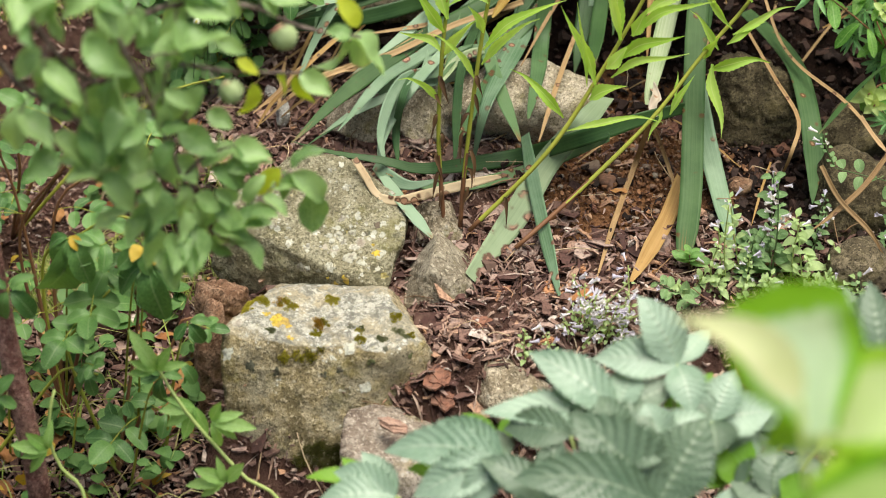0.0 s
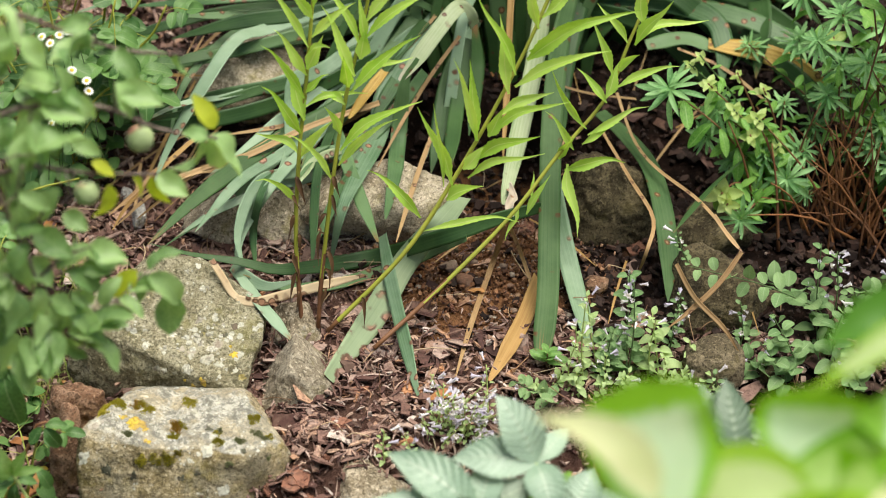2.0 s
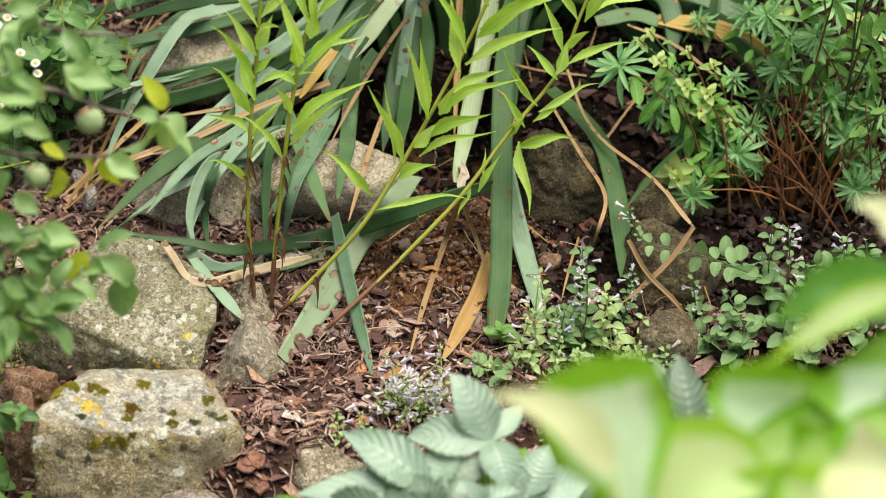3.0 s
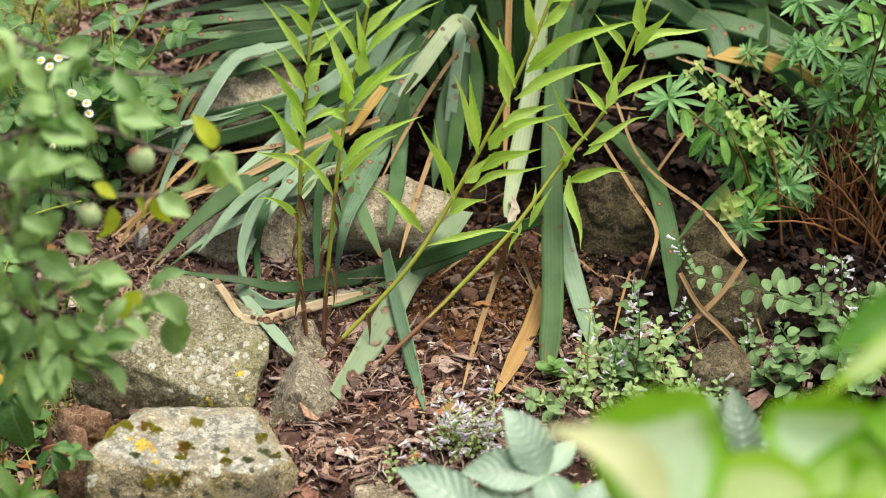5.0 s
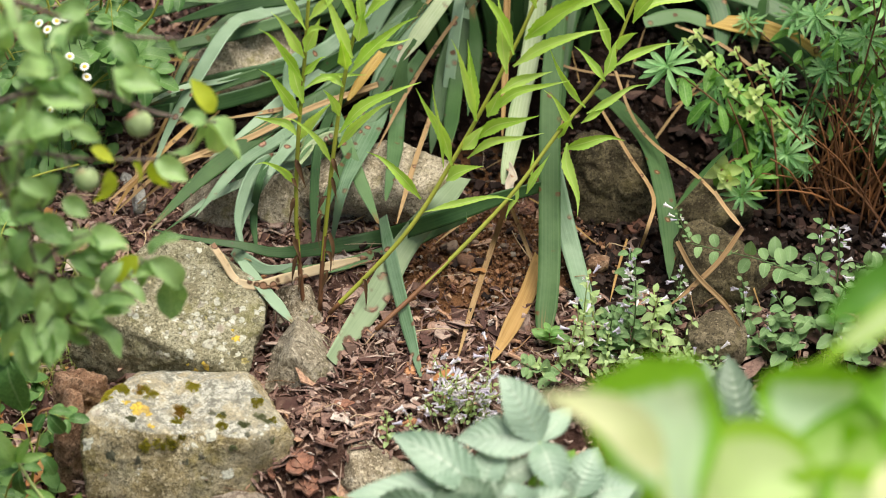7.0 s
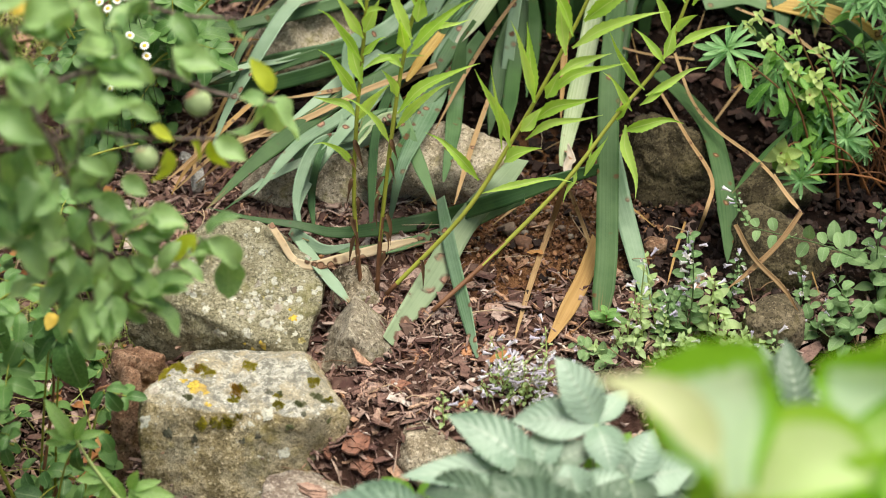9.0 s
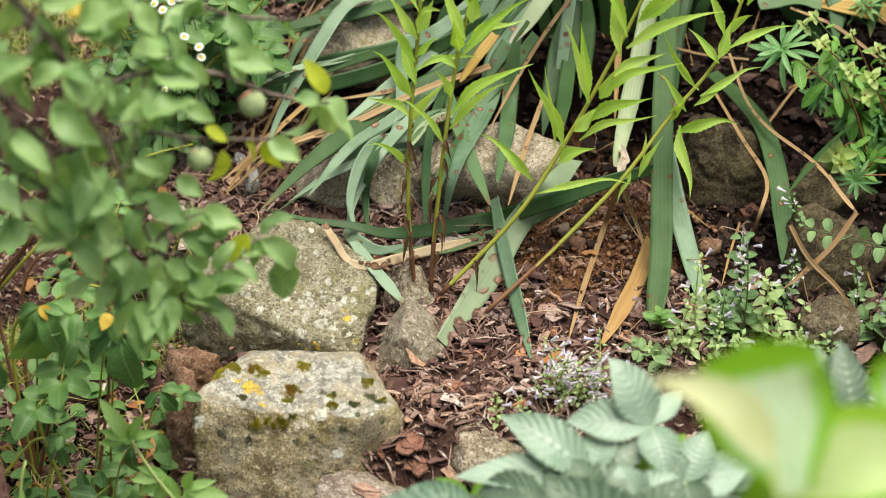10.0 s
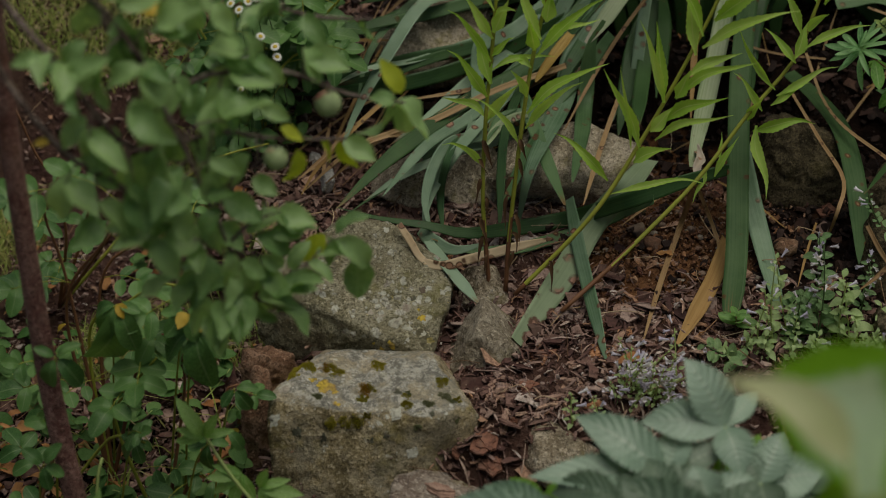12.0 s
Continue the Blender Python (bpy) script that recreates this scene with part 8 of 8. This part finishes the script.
def grass():
    r = random.Random(97)
    bag = Bag()
    for _ in range(15000):
        x, y = r.uniform(-1.05, -0.30), r.uniform(2.68, 3.5)
        if noise.noise(Vector((x * 6, y * 6, 0))) < (-0.05 if y > 2.9 else 0.12):
            continue
        foot = lie(x, y, 0.0)
        ang, length = r.random() * 6.28, r.uniform(0.02, 0.06)
        out = Vector((math.cos(ang), math.sin(ang), 0))
        pts = [foot, foot + out * length * 0.3 + Vector((0, 0, length * 0.6)), foot + out * length * 0.8 + Vector((0, 0, length * 0.7))]
        bag.add(*ribbon(pts, lambda s: 0.0011 * (1 - s) + 0.0001, n=4, across=2, rnd=r))
    for _ in range(130):
        foot = lie(r.uniform(-0.66, -0.33), r.uniform(2.22, 2.62))
        ang, length = r.random() * 6.28, r.uniform(0.04, 0.12)
        out = Vector((math.cos(ang), math.sin(ang), 0))
        pts = [foot, foot + out * length * 0.4 + Vector((0, 0, length * 0.45)), foot + out * length + Vector((0, 0, length * 0.3))]
        bag.add(*ribbon(pts, lambda s: 0.0012 * (1 - s) + 0.0001, n=6, across=2, rnd=r))
    tagged(new("grass", bag.mesh("grass", GRASS)), "short yellowish green grass on the bank", "grass", kind="stuff")


grass()


def fallen_leaves():
    r = random.Random(99)
    for k in range(352):
        if k < 340:
            x, y = r.uniform(-0.75, -0.32), r.uniform(2.2, 2.62 if k % 2 else 3.0)
        else:
            x, y = r.uniform(0.05, 0.9), r.uniform(2.5, 3.3)
        meshes = FALLEN_YELLOW_LEAVES if k % 11 == 0 and k < 340 else FALLEN_LEAVES
        ob = new("fallen_leaf", r.choice(meshes))
        size = r.uniform(0.014, 0.036)
        ob.matrix_basis = Matrix.LocRotScale(lie(x, y, 0.014), Euler((r.gauss(0, 0.35), r.gauss(0, 0.35), r.random() * 6.28)), Vector((size, size, size)))
        tagged(ob, "fallen yellow leaf lying on the ground" if meshes is FALLEN_YELLOW_LEAVES else "withered brown leaf lying on the ground", "fallen leaf", "fallen leaves")


fallen_leaves()

# ---- single pieces lying in the bed ----
for at, size, mat, label, seed in [
    ((0.207, 2.798, 0.131), .014, PEBBLE, "small reddish pebble on bare soil", 101), ((0.228, 2.765, 0.125), .015, PEBBLE, "small grey pebble on bare soil", 102), ((0.283, 2.8, 0.131), .008, PEBBLE, "small pale pebble on bare soil", 103),
    ((0.411, 2.752, 0.122), .020, RUSTY_STONE, "crumbly red-brown stone on the soil", 104), ((0.157, 2.681, 0.108), .009, PEBBLE, "pale pebble in the mulch", 105), ((0.178, 2.721, 0.115), .008, PEBBLE, "pale pebble in the mulch", 106),
    ((0.646, 2.724, 0.117), .018, DARK_STONE, "purplish brown stone on dark soil", 107), ((0.21, 2.84, 0.139), .012, DARK_STONE, "dark pebble on bare soil", 108), ((0.619, 2.571, 0.085), .02, DARK_STONE, "brown stone among calamint", 109)]:
    stone("pebble", Vector(at) + Vector((0, 0, size * 0.3)), (size, size * 0.85, size * 0.7), [], mat, label, seed=seed, level=4, random_cuts=4, category="pebble", group="pebbles")


def big_chip(at, length, wide, turn, mat, label, seed):
    """A large flake of bark with layered, broken edges."""
    r = random.Random(seed)
    bag = Bag()
    at = Vector(at)
    for k in range(3):
        n = 15
        ring = []
        for i in range(n):
            a = 6.28 * i / n
            q = 1 - 0.2 * k + r.uniform(-0.28, 0.2)
            ring.append((math.cos(a) * length * 0.5 * q, math.sin(a) * wide * 0.5 * q))
        c, s = math.cos(turn + 0.1 * k), math.sin(turn + 0.1 * k)
        verts = []
        for z in (0.0, 0.0026):
            for x, y in ring:
                verts.append(at + Vector((x * c - y * s, x * s + y * c, 0.004 + 0.0018 * k + z + 0.2 * (x * s + y * c) + r.uniform(-0.001, 0.001))))
        faces = [tuple(range(n, 2 * n)), tuple(range(n))[::-1]] + [(i, (i + 1) % n, n + (i + 1) % n, n + i) for i in range(n)]
        bag.add(verts, faces, [(0.5, 0.5)] * len(verts))
    tagged(new("bark_piece", bag.mesh("bark_piece", mat, smooth=False)), label, "bark", "large bark pieces")


ORANGE_CHIP = island_material("orange_bark", [(0.0, (0.42, 0.19, 0.09)), (1.0, (0.50, 0.25, 0.13))], strength=0.3)
PINK_CHIP = island_material("pale_bark", [(0.0, (0.30, 0.17, 0.12)), (1.0, (0.40, 0.26, 0.20))], strength=0.4)
RED_CHIP = island_material("red_bark", [(0.0, (0.17, 0.07, 0.045)), (1.0, (0.26, 0.12, 0.08))], strength=0.5)
for at, length, wide, turn, mat, label, seed in [
    ((0.148, 2.55, 0.081), .040, .022, 0.3, ORANGE_CHIP, "orange-brown chip of bark", 1), ((0.321, 2.879, 0.148), .030, .030, 1.2, RED_CHIP, "pale pinkish flake of bark", 2), ((0.012, 2.489, 0.066), .055, .030, 1.0, PINK_CHIP, "large pale flake of bark", 3),
    ((-0.006, 2.403, 0.044), .050, .040, 1.3, RED_CHIP, "large red-brown flake of bark", 4), ((0.001, 2.388, 0.021), .045, .030, 1.5, RED_CHIP, "dark red-brown flake of bark", 5), ((0.019, 2.425, 0.056), .045, .014, 1.4, PINK_CHIP, "narrow pale flake of bark", 6),
    ((0.103, 2.496, 0.07), .045, .012, -0.4, PINK_CHIP, "narrow splinter of bark", 7), ((0.071, 2.55, 0.08), .036, .016, 0.2, RED_CHIP, "red-brown flake of bark", 8), ((0.048, 2.487, 0.068), .036, .02, 0.5, RED_CHIP, "red-brown flake of bark", 9),
    ((0.084, 2.465, 0.064), .05, .012, 0.1, PINK_CHIP, "narrow splinter of bark", 10), ((-0.042, 2.395, 0.033), .026, .012, 1.5, RED_CHIP, "dark upright flake of bark", 11), ((0.178, 2.625, 0.097), .04, .03, 1.3, PINK_CHIP, "grey-brown flake of bark", 12),
    ((0.065, 2.615, 0.094), .035, .02, 0.7, RED_CHIP, "red-brown flake of bark", 13), ((0.115, 2.528, 0.077), .03, .018, 0.1, PINK_CHIP, "pale flake of bark", 14), ((0.482, 2.841, 0.139), .045, .03, 0.6, RED_CHIP, "dark red-brown flake of bark", 15)]:
    big_chip(at, length, wide, turn, mat, label, seed)
chip_rnd = random.Random(113)
for k in range(30):
    spot = lie(chip_rnd.uniform(-0.10, 0.36), chip_rnd.uniform(2.36, 2.74))
    big_chip(spot, chip_rnd.uniform(.014, .034), chip_rnd.uniform(.005, .013), chip_rnd.uniform(0, 3.1), chip_rnd.choice((RED_CHIP, RED_CHIP, PINK_CHIP, PINK_CHIP, ORANGE_CHIP)), "flake of bark among the mulch", 200 + k)
big_chip(Vector((-0.062, 2.31, 0.031)), .045, .02, -0.5, PINK_CHIP, "pinkish flake of bark on the flat stone", 16)
